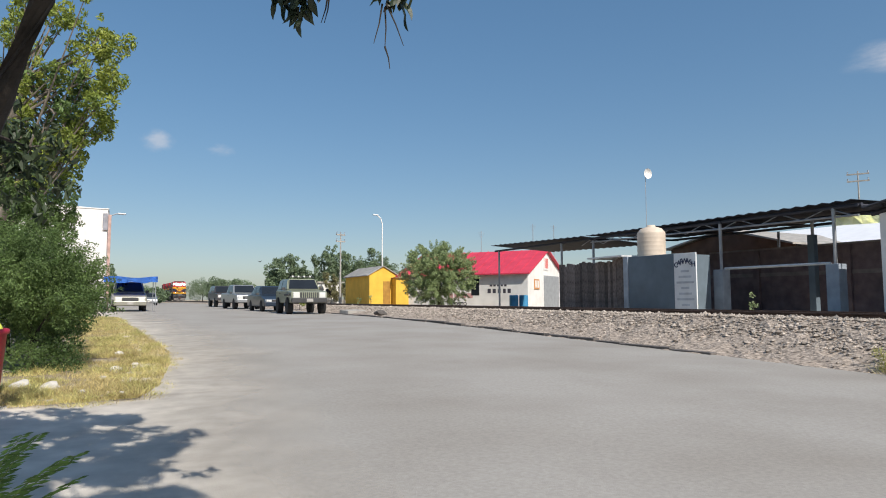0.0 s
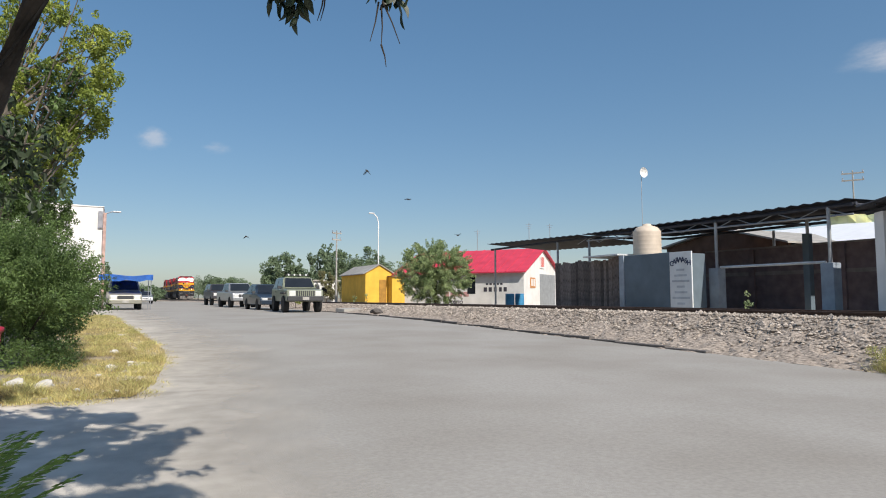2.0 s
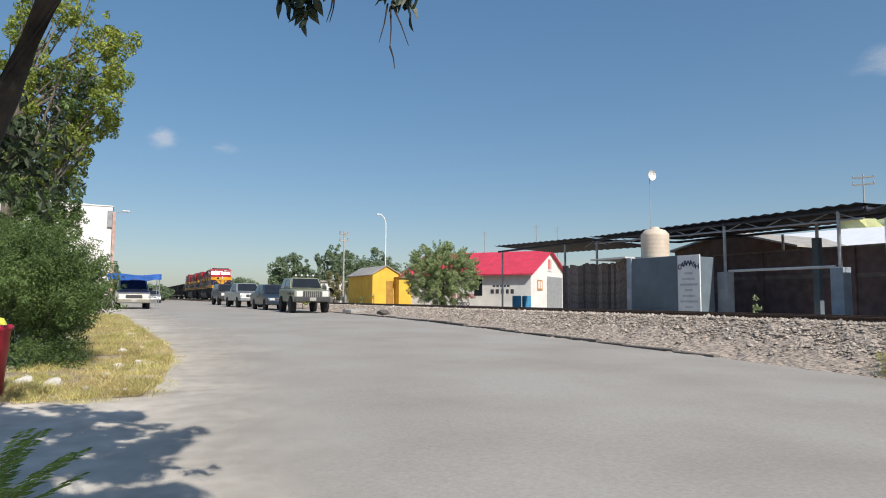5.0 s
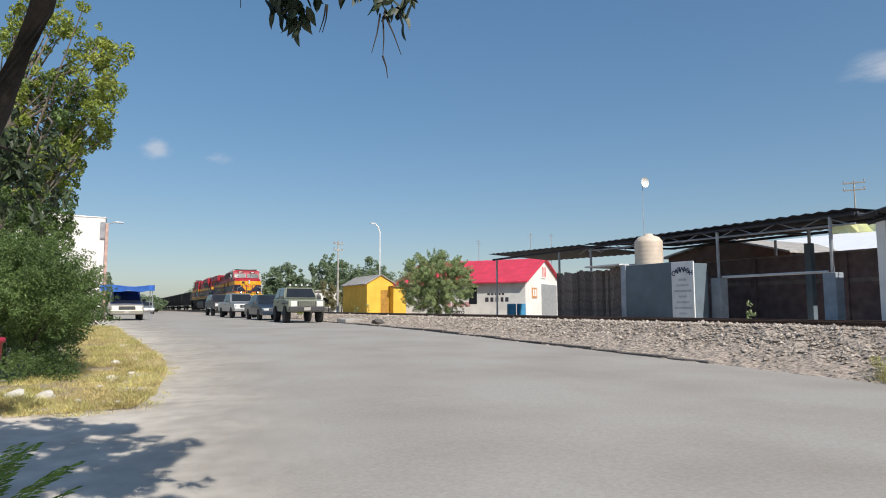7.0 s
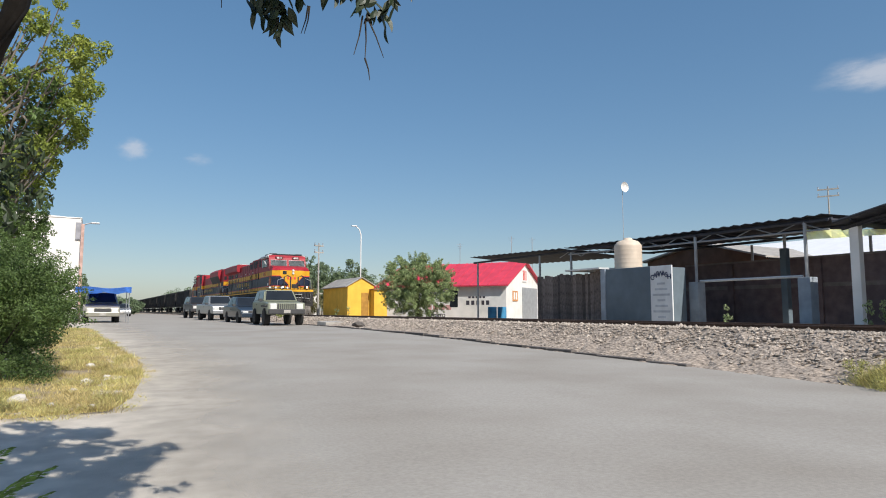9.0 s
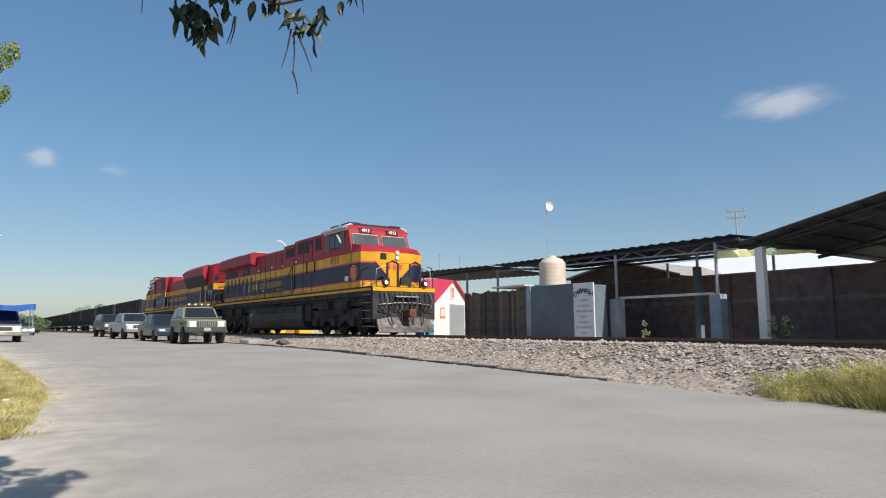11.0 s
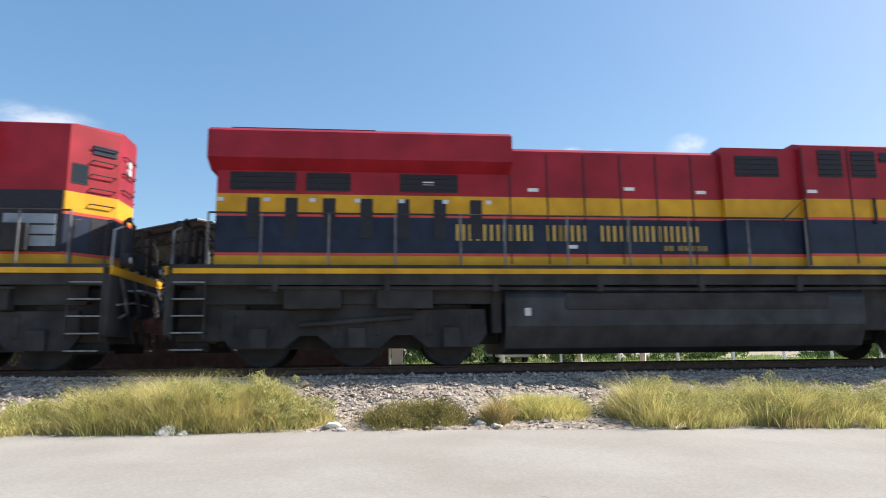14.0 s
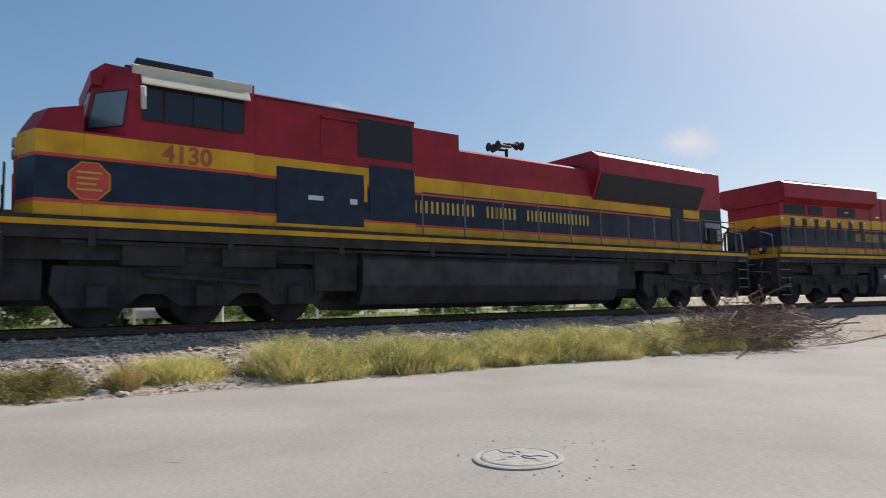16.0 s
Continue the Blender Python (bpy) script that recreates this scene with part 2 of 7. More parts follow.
def leaves(rng, clumps, n, size, squash=1.0, droop=0.3):
    """Leaf blades (two bent triangles each) scattered in clumps (x, y, z, radius). Returns verts and faces."""
    cl = np.array(clumps)
    w = cl[:, 3] ** 2
    k = rng.choice(len(cl), n, p=w / w.sum())
    d = rng.normal(size=(n, 3))
    d /= np.linalg.norm(d, axis=1)[:, None]
    rad = rng.uniform(0.25, 1.0, n) ** 0.5
    c = cl[k, :3] + d * (cl[k, 3] * rad)[:, None] * np.array([1, 1, squash])
    u = rng.normal(size=(n, 3))
    u[:, 2] -= droop
    u /= np.linalg.norm(u, axis=1)[:, None]
    v = np.cross(u, rng.normal(size=(n, 3)))
    v /= np.linalg.norm(v, axis=1)[:, None]
    s = size * rng.uniform(0.6, 1.3, n)[:, None]
    nn = np.cross(u, v)
    p = np.stack([c - u * s, c + v * s * 0.42 + nn * s * 0.15, c + u * s, c - v * s * 0.42 + nn * s * 0.15], 1)
    idx = np.arange(n)[:, None] * 4
    return p.reshape(-1, 3), np.concatenate([idx + [0, 1, 2], idx + [0, 2, 3]])


# ---- the lie of the land ----
TRACK_X, RAIL_Z = 14.0, 0.84


def track_x(y):
    """The centre of the track, which bends gently towards the road past the shelter."""
    d = max(0.0, -5.0 - y)
    return TRACK_X - (0.004 * d * d if d < 25 else 2.5 + 0.2 * (d - 25))


def road_z(y):
    u = min(1.0, max(0.0, (y - 2) / 26))
    v = min(1.0, max(0.0, (y - 28) / 40))
    return 0.36 * u * u * (3 - 2 * u) + 0.18 * v


def edge_x(y):
    """Where the road ends and the railway bank begins."""
    return float(np.interp(y, [-60, -17, -12.5, -8.8, -3.8, 1.5, 5, 9, 14, 30, 60, 400],
                           [2.5, 6.2, 7.1, 8.1, 9.0, 9.7, 10.0, 10.2, 10.2, 10.2, 10.2, 10.2]))


def left_x(y):
    """Where the road begins beside the verge."""
    return float(np.interp(y, [-60, 2, 4.5, 7.3, 7.7, 8.5, 10.8, 13, 16.6, 21, 38, 400],
                           [-9, -9, -6, -4.5, 0.25, 0.5, 0.78, 0.92, 0.7, 0.45, -0.3, -4]))


def bank_z(x, y):
    e, base = edge_x(y), road_z(y)
    w = min(1.0, max(0.0, (y - 1) / 8))
    top = 0.62 + 0.09 * w * w * (3 - 2 * w)
    if x <= e:
        return base
    x -= track_x(y) - TRACK_X
    e -= track_x(y) - TRACK_X
    if x < 12.2:
        u = (x - e) / (12.2 - e)
        return base + (top - base) * (0.25 * u + 0.75 * u * u)
    if x < 15.8:
        return top
    return top - (top - 0.48) * min(1, (x - 15.8) / 2)


def ground_z(x, y):
    if y > 75:
        return 0.54 if x < 15.8 else 0.48
    if x > edge_x(y):
        return bank_z(x, y)
    z = road_z(y)
    if x < left_x(y):
        z += 0.05
    return z

# ---- ground, road, bank ----


def sheet(name, xs, ys, zf, material, label, lift=0.0, rough=0.0, keep=None):
    rng = np.random.default_rng(3)
    vs = [(x, y, zf(x, y) + lift + (rng.normal() * rough if rough else 0)) for y in ys for x in xs]
    n = len(xs)
    fs = [(j * n + i, j * n + i + 1, (j + 1) * n + i + 1, (j + 1) * n + i)
          for j in range(len(ys) - 1) for i in range(n - 1)]
    ob = soup(name, vs, fs, material, smooth=True)
    return tagged(ob, label, name, kind="structure")


def steps(*pairs):
    out = []
    for a, b, s in pairs:
        out += list(np.arange(a, b, s))
    return out + [pairs[-1][1]]


gx = steps((-1500, -100, 200), (-100, -20, 16), (-20, -6, 2), (-6, 24, 0.5), (24, 60, 6), (60, 200, 28), (200, 1500, 260))
gy = steps((-1500, -100, 200), (-100, -30, 10), (-30, 40, 1.0), (40, 80, 4), (80, 200, 20), (200, 2400, 275))
sheet("ground", gx, gy, lambda x, y: ground_z(x, y) - 0.02, DIRT, "dry dusty earth beside the road and railway")


def build_road():
    ys = steps((-60, -20, 4), (-20, 30, 0.5), (30, 120, 6))
    vs, fs, n = [], [], 25
    for y in ys:
        wob = 0.08 * noise.noise((0, y * 0.9, 3)) + 0.05 * noise.noise((0, y * 3.1, 8))
        wob2 = 0.10 * noise.noise((4, y * 1.3, 3)) + 0.06 * noise.noise((4, y * 4.1, 8))
        a, b = left_x(y) + wob2, edge_x(y) + wob
        for i in range(n):
            u = i / (n - 1)
            x = a + (b - a) * u
            vs.append((x, y, road_z(y) + 0.012 + 0.012 * noise.noise((x * 0.35, y * 0.35, 0))))
    for j in range(len(ys) - 1):
        for i in range(n - 1):
            fs.append((j * n + i, j * n + i + 1, (j + 1) * n + i + 1, (j + 1) * n + i))
    ob = soup("road", vs, fs, ASPHALT, smooth=True)
    tagged(ob, "worn pale grey asphalt street with a dusty edge", "road", kind="structure")


build_road()


def build_dust():
    """The dusty shoulder that thins out over the road."""
    vs, fs, us = [], [], []
    ys = steps((1.6, 42, 0.4))
    n = 15
    for y in ys:
        for i in range(n):
            u = i / (n - 1)
            edge, wide = left_x(max(y, 8.2)) - 0.5, float(np.interp(y, [2, 5, 8, 20], [1.5, 1.7, 2.3, 2.8]))
            start = edge if y > 7.8 else -5.0
            x = start + u * (edge + wide - start)
            vs.append((x, y, max(ground_z(x, y), road_z(y) + 0.02) + 0.012))
            us.append(max(0.0, (x - edge) / wide))
    for j in range(len(ys) - 1):
        for i in range(n - 1):
            fs.append((j * n + i, j * n + i + 1, (j + 1) * n + i + 1, (j + 1) * n + i))
    ob = soup("dust_shoulder", vs, fs, DUST, smooth=True)
    at = ob.data.attributes.new("thin", "FLOAT", "POINT")
    at.data.foreach_set("value", us)
    n, l = DUST.node_tree.nodes, DUST.node_tree.links
    a, no, mp = n.new("ShaderNodeAttribute"), n.new("ShaderNodeTexNoise"), n.new("ShaderNodeMapRange")
    a.attribute_name = "thin"
    no.inputs["Scale"].default_value, no.inputs["Detail"].default_value = 0.7, 3
    sub = n.new("ShaderNodeMath")
    sub.operation = "SUBTRACT"
    tc = n.new("ShaderNodeTexCoord")
    l.new(tc.outputs["Object"], no.inputs["Vector"])
    l.new(no.outputs["Fac"], sub.inputs[0])
    l.new(a.outputs["Fac"], sub.inputs[1])
    mp.inputs["From Min"].default_value, mp.inputs["From Max"].default_value = -0.5, 0.55
    l.new(sub.outputs["Value"], mp.inputs["Value"])
    l.new(mp.outputs["Result"], n["Principled BSDF"].inputs["Alpha"])
    tagged(ob, "pale dusty strip along the road's edge", "shoulder", kind="structure")


build_dust()


def build_ballast():
    vs, fs = [], []
    ys = steps((-60, -22, 3), (-22, 34, 0.25), (34, 180, 5), (180, 600, 60))
    n = 30
    rng = np.random.default_rng(11)
    for y in ys:
        e = edge_x(y) + 0.25 * noise.noise((1, y * 0.7, 0)) - 0.1
        for i in range(n):
            u = i / (n - 1)
            x = e + (16.4 - e) * u
            j = 0.03 if -22 < y < 34 else 0
            z = ground_z(min(x, 15.75), y) + 0.02 + rng.normal() * j * (0.3 if x > 12 else 0.6)
            if u == 0:
                z -= 0.03
            vs.append((x + rng.normal() * j, y + rng.normal() * j, z))
    for j in range(len(ys) - 1):
        for i in range(n - 1):
            fs.append((j * n + i, j * n + i + 1, (j + 1) * n + i + 1, (j + 1) * n + i))
    tagged(soup("ballast_bank", vs, fs, BALLAST), "grey crushed-stone railway bank beside the road", "ballast", kind="structure")


build_ballast()

ROCK_SHAPES = []
for q in range(6):
    rr = np.random.default_rng(20 + q)
    base = np.array([(0, 0, 1), (0.95, 0, 0.1), (0.2, 0.9, -0.05), (-0.9, 0.35, 0.15), (-0.35, -0.85, 0.05), (0.55, -0.65, 0.0), (0, 0, -0.8)])
    ROCK_SHAPES.append(base * rr.uniform(0.65, 1.2, (7, 1)))
ROCK_FACES = np.array([(0, 1, 2), (0, 2, 3), (0, 3, 4), (0, 4, 5), (0, 5, 1), (6, 2, 1), (6, 3, 2), (6, 4, 3), (6, 5, 4), (6, 1, 5)])


def rock_soup(rng, pts, sizes):
    n = len(pts)
    sh = np.array(ROCK_SHAPES)[rng.integers(0, 6, n)]
    a = rng.uniform(0, 6.283, n)
    c, s = np.cos(a), np.sin(a)
    x, y = sh[..., 0] * c[:, None] - sh[..., 1] * s[:, None], sh[..., 0] * s[:, None] + sh[..., 1] * c[:, None]
    z = sh[..., 2] * rng.uniform(0.5, 0.9, n)[:, None]
    v = np.stack([x, y, z], -1) * sizes[:, None, None] + pts[:, None, :]
    f = ROCK_FACES[None] + (np.arange(n) * 7)[:, None, None]
    return v.reshape(-1, 3), f.reshape(-1, 3)


def build_stones():
    rng = np.random.default_rng(31)
    pts, size = [], []
    while len(pts) < 42000:
        y = rng.uniform(-16, 30) if rng.random() < 0.8 else rng.uniform(30, 60)
        e = edge_x(y)
        x = e + (13.2 - e) * rng.random() ** 0.75
        dens = 0.35 + 0.65 * min(1, max(0, (x - e - 0.3) / 0.7))
        if y > 6:
            dens *= 0.16 + 0.84 * min(1, max(0, (x - e - 0.7 - 0.3 * noise.noise((x, y * 0.5, 9))) / 0.8))
        if noise.noise((x * 1.1, y * 0.6, 5)) < -0.25 and x < 11.3:
            dens *= 0.4
        if rng.random() > dens:
            continue
        s = rng.lognormal(-3.52, 0.38)
        pts.append((x, y, ground_z(x, y) + 0.02 + s * 0.25))
        size.append(s)
    v, f = rock_soup(rng, np.array(pts), np.array(size))
    tagged(soup("ballast_stones", v, f, STONE), "loose grey crushed stones on the railway bank", "stones", kind="stuff")


build_stones()


def build_track():
    tr = thing("railway_track", pose(TRACK_X, 0, 0), "rusty steel rails on dark sleepers in ballast", "track", kind="structure")
    z = RAIL_Z
    for sx in (-0.7575, 0.7575):
        bm = bmesh.new()
        prof = [(-0.075, z - 0.17), (0.075, z - 0.17), (0.075, z - 0.155), (0.012, z - 0.135), (0.010, z - 0.045), (0.036, z - 0.035),
                (0.036, z - 0.006), (0.028, z), (-0.028, z), (-0.036, z - 0.006), (-0.036, z - 0.035), (-0.010, z - 0.045), (-0.012, z - 0.135), (-0.075, z - 0.155)]
        rings = [[bm.verts.new((track_x(y) - TRACK_X + sx + p[0], y, p[1])) for p in prof] for y in steps((-60, -5, 2.5), (-5, 420, 425))]
        for a, b in zip(rings, rings[1:]):
            for i in range(len(prof)):
                j = (i + 1) % len(prof)
                bm.faces.new((a[i], a[j], b[j], b[i]))
        bmesh.ops.recalc_face_normals(bm, faces=bm.faces[:])
        part("rail", bm, RAIL, tr)
    bm = bmesh.new()
    box(bm, -1.3, 1.3, -0.11, 0.11, z - 0.36, z - 0.172, 0.012)
    first = part("sleeper", bm, SLEEPER, tr)
    first.location = (track_x(-20) - TRACK_X, -20, 0)
    for i in range(1, 120):
        o = new("sleeper", first.data)
        o.parent = tr
        o.location = (track_x(-20 + i * 0.58) - TRACK_X, -20 + i * 0.58, 0)


build_track()


def build_kerb():
    """A low dark strip of old kerb, in lengths, along the foot of the bank."""
    kb = thing("kerb", pose(0, 0, 0), "low dark broken stone kerb at the foot of the bank", "kerb", kind="structure")
    rng = np.random.default_rng(8)
    y = 8.6
    while y < 34:
        l = rng.uniform(0.8, 1.6)
        x = edge_x(y) + 0.05 + rng.normal() * 0.02
        bm = bmesh.new()
        box(bm, -0.09, 0.09, 0, l - 0.03, -0.1, 0.055 + rng.uniform(-0.03, 0.02), 0.015)
        o = part("kerb_stone", bm, KERB, kb)
        o.matrix_basis = pose(x, y, road_z(y + l / 2) + 0.01, 0, 0, rng.normal() * 1.0)
        y += l


build_kerb()


def build_manhole():
    m = thing("manhole_cover", pose(3.42, -3.35, road_z(-3) + 0.008), "round cast manhole cover set in worn road", "manhole cover")
    bm = bmesh.new()
    lathe(bm, [(0.33, 0.0), (0.33, 0.016), (0.31, 0.022), (0.285, 0.022), (0.28, 0.008)], sides=36)
    part("ring", bm, CONCRETE, m)
    bm = bmesh.new()
    lathe(bm, [(0.272, 0.0), (0.272, 0.02), (0.26, 0.026), (0.01, 0.028)], sides=36)
    part("lid", bm, mat("lid_iron", (0.40, 0.38, 0.355), 0.85, 0.05, 0.12, 12, 0.6, 60), m)
    for k in range(5):
        a = k * 72 + (0, 20, -14, 9, -20)[k]
        bm = bmesh.new()
        tube(bm, [(0.0, 0.03, 0.026), (0.02, 0.09, 0.028), (-0.015, 0.15, 0.028), (0.01, 0.2 + 0.01 * k, 0.026)], 0.009, 5, 0.005)
        o = part("rib", bm, MATS["lid_iron"], m)
        o.rotation_euler.z = radians(a)


build_manhole()


def build_cracks():
    """Short open cracks in the worn road."""
    rng = np.random.default_rng(35)
    dark = mat("crack_dirt", (0.12, 0.11, 0.10), 0.95, 0, 0.2, 9)
    for x, y, l, a in ((5.07, -1.45, 0.3, 1.2), (5.11, -2.58, 0.2, 1.0), (5.28, -2.24, 0.16, 1.9), (3.98, -2.65, 0.2, 0.6), (4.04, -2.84, 0.24, 1.5), (3.72, -2.73, 0.18, 0.9), (3.78, -2.45, 0.15, 2.0),
                       (3.9, -4.05, 0.2, 1.7), (3.62, -3.85, 0.22, 0.5), (3.86, -3.55, 0.2, 1.2), (3.2, -3.8, 0.25, 2.6), (3.05, -3.05, 0.2, 0.3), (2.9, -4.3, 0.3, 1.1), (4.3, -3.3, 0.22, 0.2)):
        bm = bmesh.new()
        pts, p = [], Vector((x, y, road_z(y) + 0.004))
        for k in range(6):
            pts.append(p.copy())
            a += rng.normal() * 0.5
            p += Vector((math.cos(a), math.sin(a), 0)) * l / 5
        tube(bm, pts, 0.006, 4, 0.002)
        tagged(part("road_crack", bm, dark), "short dark open crack in the road", "crack", "road cracks", "structure")


build_cracks()


def build_crumbs():
    """Broken bits of asphalt round the manhole."""
    rng = np.random.default_rng(33)
    pts = [(3.42 + 0.5 * math.cos(a) * r - 0.12, -3.4 + 0.5 * math.sin(a) * r - 0.12, 0.018) for a, r in zip(rng.uniform(0, 6.28, 45), rng.uniform(0.72, 1.4, 45) ** 1.3)]
    v, f = rock_soup(rng, np.array(pts), rng.uniform(0.005, 0.013, 45))
    tagged(soup("asphalt_crumbs", v, f, mat("broken_asphalt", (0.36, 0.34, 0.31), 0.95, 0, 0.2, 9)), "broken asphalt crumbs round the manhole", "rubble", kind="stuff")


build_crumbs()


def build_slab():
    bm = bmesh.new()
    box(bm, -0.55, 0.55, -0.4, 0.4, -0.05, 0.16, 0.03)
    o = part("concrete_slab", bm, CONCRETE)
    o.matrix_basis = pose(10.9, 31.5, ground_z(10.9, 31.5), 3, 0, 15)
    tagged(o, "loose grey concrete slab on the railway bank", "slab")
    bm = bmesh.new()
    bmesh.ops.create_icosphere(bm, subdivisions=2, radius=0.3)
    for v in bm.verts:
        v.co += v.co.normalized() * 0.12 * noise.noise(v.co * 4)
        v.co.z = v.co.z * 0.55 + 0.1
    o = part("rock", bm, KERB)
    o.matrix_basis = pose(10.75, 27.2, ground_z(10.75, 27.2))
    tagged(o, "dark rough boulder on the railway bank", "rock", "loose stones")


build_slab()


def grass_soup(rng, patches, blades, h, w=0.0045, lean_k=0.75, tuss=0):
    """Grass blades on patches (x, y, rx, ry, height factor)."""
    pc = np.array(patches)
    area = pc[:, 2] * pc[:, 3]
    k = rng.choice(len(pc), blades, p=area / area.sum())
    r = np.sqrt(rng.random(blades))
    a = rng.uniform(0, 6.283, blades)
    x, y = pc[k, 0] + pc[k, 2] * r * np.cos(a), pc[k, 1] + pc[k, 3] * r * np.sin(a)
    size = 1.0
    if tuss:
        # blades spring from tussocks and fan outward
        pick = rng.integers(0, tuss, blades)
        off = rng.normal(size=(blades, 2)) * (0.05 + 0.06 * rng.random(tuss))[pick][:, None]
        x, y, r = x[pick] + off[:, 0], y[pick] + off[:, 1], r[pick]
        size = rng.uniform(0.4, 1.3, tuss)[pick]
        k = k[pick]
    z = np.array([ground_z(p, q) for p, q in zip(x, y)]) + 0.0
    lump = 0.72 + 0.16 * np.sin(7.3 * x + 3.1 * y) + 0.16 * np.sin(5.1 * y - 2.7 * x + 1.3) + 0.1 * np.sin(13.7 * y + 11.2 * x)
    hh = h * pc[k, 4] * (1.08 - 0.7 * r ** 2) * (size if tuss else lump) * rng.uniform(0.4, 1.08, blades)
    lean = rng.normal(size=(blades, 2)) * lean_k * hh[:, None]
    if tuss:
        lean = lean * 0.6 + off * (4.5 * hh)[:, None]
    t = rng.uniform(0, 6.283, blades)
    dx, dy = np.cos(t) * w, np.sin(t) * w
    b = np.stack([x, y, z], -1)
    p0, p1 = b + np.stack([dx, dy, 0 * dx], -1), b - np.stack([dx, dy, 0 * dx], -1)
    mid = b + np.stack([lean[:, 0] * 0.35, lean[:, 1] * 0.35, hh * 0.6], -1)
    m0 = mid + np.stack([dx, dy, 0 * dx], -1) * 0.8
    m1 = mid - np.stack([dx, dy, 0 * dx], -1) * 0.8
    tip = b + np.stack([lean[:, 0], lean[:, 1], hh], -1)
    v = np.stack([p0, p1, m1, m0, tip], 1).reshape(-1, 3)
    i = np.arange(blades)[:, None] * 5
    f = np.concatenate([i + [0, 1, 2], i + [0, 2, 3], i + [3, 2, 4]])
    return v, f


def build_grass():
    rng = np.random.default_rng(41)
    big = [(10.55, 4.9, .55, .7, .55), (10.5, 3.8, .65, .9, .9), (10.6, 2.9, .8, 1.0, 1.0), (10.5, 1.9, .75, .9, .8), (10.3, 1.1, .5, .6, .6),
           (10.4, 2.75, .5, .5, 1.12), (10.3, 2.4, .5, .5, 1.1), (10.7, 1.6, .4, .5, 1.0)]
    v, f = grass_soup(rng, big, 66000, 0.6, 0.0035, tuss=900)
    tagged(soup("grass_clump", v, f, GRASS), "large olive-green grass clump at the foot of the bank", "grass", "grass clumps", "stuff")
    v, f = grass_soup(rng, big, 40000, 0.6, 0.003, tuss=700)
    tagged(soup("grass_clump", v, f, STRAW), "dry straw blades in the large grass clump", "grass", "grass clumps", "stuff")
    low = [(10.0, -0.75, .5, .5, .65), (10.05, -1.2, .45, .35, .6), (9.95, -0.35, .4, .35, .55)]
    v, f = grass_soup(rng, low, 9000, 0.5, 0.004, tuss=60)
    tagged(soup("grass_clump", v, f, leaf_mat("weed_olive", (0.30, 0.27, 0.09), (0.17, 0.16, 0.05))), "low dull green weeds on the stony bank", "grass", "grass clumps", "stuff")

    def leafy(patches, n, h, material, label):
        """Small leaves of creeping weeds through the grass."""
        cl = []
        for x, y, rx, ry, q in patches:
            for _ in range(70):
                a, b = x + rng.normal() * rx * 0.45, y + rng.normal() * ry * 0.45
                cl.append((a, b, ground_z(a, b) + h * q * rng.uniform(0.1, 0.85), rng.uniform(0.05, 0.12)))
        v, f = leaves(rng, cl, n, 0.018)
        tagged(soup("leafy_weeds", v, f, material), label, "weeds", "grass clumps", "stuff")

    leafy(low, 9000, 0.5, leaf_mat("weed_brown", (0.30, 0.24, 0.09), (0.16, 0.15, 0.045)), "brownish leafy weeds creeping over the stones")
    weed = leaf_mat("weed_green", (0.46, 0.44, 0.18), (0.28, 0.28, 0.09))
    leafy(big, 75000, 0.6, weed, "small-leaved green weeds in the large grass clump")
    dry = [(9.9, -2.08, .2, .2, .9), (9.85, -2.0, .26, .24, .6)]
    v, f = grass_soup(rng, dry, 3600, 0.5)
    tagged(soup("grass_clump", v, f, STRAW), "small dry straw-coloured tuft", "grass", "grass clumps", "stuff")
    mid = [(10.25, -2.7, .4, .35, .75), (10.2, -3.15, .4, .35, .7)]
    v, f = grass_soup(rng, mid, 15000, 0.42, tuss=90)
    tagged(soup("grass_clump", v, f, GRASS), "short green grass tuft on the bank", "grass", "grass clumps", "stuff")
    row = []
    y = -4.5
    while y > -15:
        e = edge_x(y)
        row.append((e + 0.85 + rng.normal() * 0.12, y, 0.72 + rng.random() * 0.25, 0.55, 0.75 + rng.random() * 0.45))
        y -= 0.55
    leafy(row, 90000, 0.56, weed, "small-leaved green weeds in the roadside grass row")
    v, f = grass_soup(rng, row, 105000, 0.5, 0.0038, tuss=900)
    tagged(soup("grass_row", v, f, GRASS), "long row of bright olive grass along the kerbless road edge", "grass", "grass clumps", "stuff")
    v, f = grass_soup(rng, row, 40000, 0.5, 0.0035, tuss=600)
    tagged(soup("grass_row", v, f, STRAW), "dry straw blades among the roadside grass row", "grass", "grass clumps", "stuff")
    verge, rng = [], np.random.default_rng(45)
    for _ in range(760):
        y = 7.6 + 22.4 * rng.random() ** 1.5
        verge.append((left_x(y) - 0.02 - (1.7 * rng.random() if rng.random() < 0.5 else abs(rng.normal()) * 0.55), y, rng.uniform(.06, .4), rng.uniform(.08, .4), rng.uniform(.25, 1.2)))
    v, f = grass_soup(rng, verge, 80000, 0.13, 0.0035)
    tagged(soup("verge_grass", v, f, STRAW), "dry yellow grass on the road verge", "grass", kind="stuff")
    v, f = grass_soup(rng, verge[::4], 36000, 0.16, 0.0035)
    tagged(soup("verge_grass", v, f, GRASS), "green grass tufts on the road verge", "grass", kind="stuff")
    field = [(rng.uniform(19, 46), rng.uniform(-48, -1), rng.uniform(.8, 2.0), rng.uniform(.8, 2.0), rng.uniform(.5, 1.2)) for _ in range(130)]
    v, f = grass_soup(rng, field, 24000, 0.32, 0.02, 0.45)
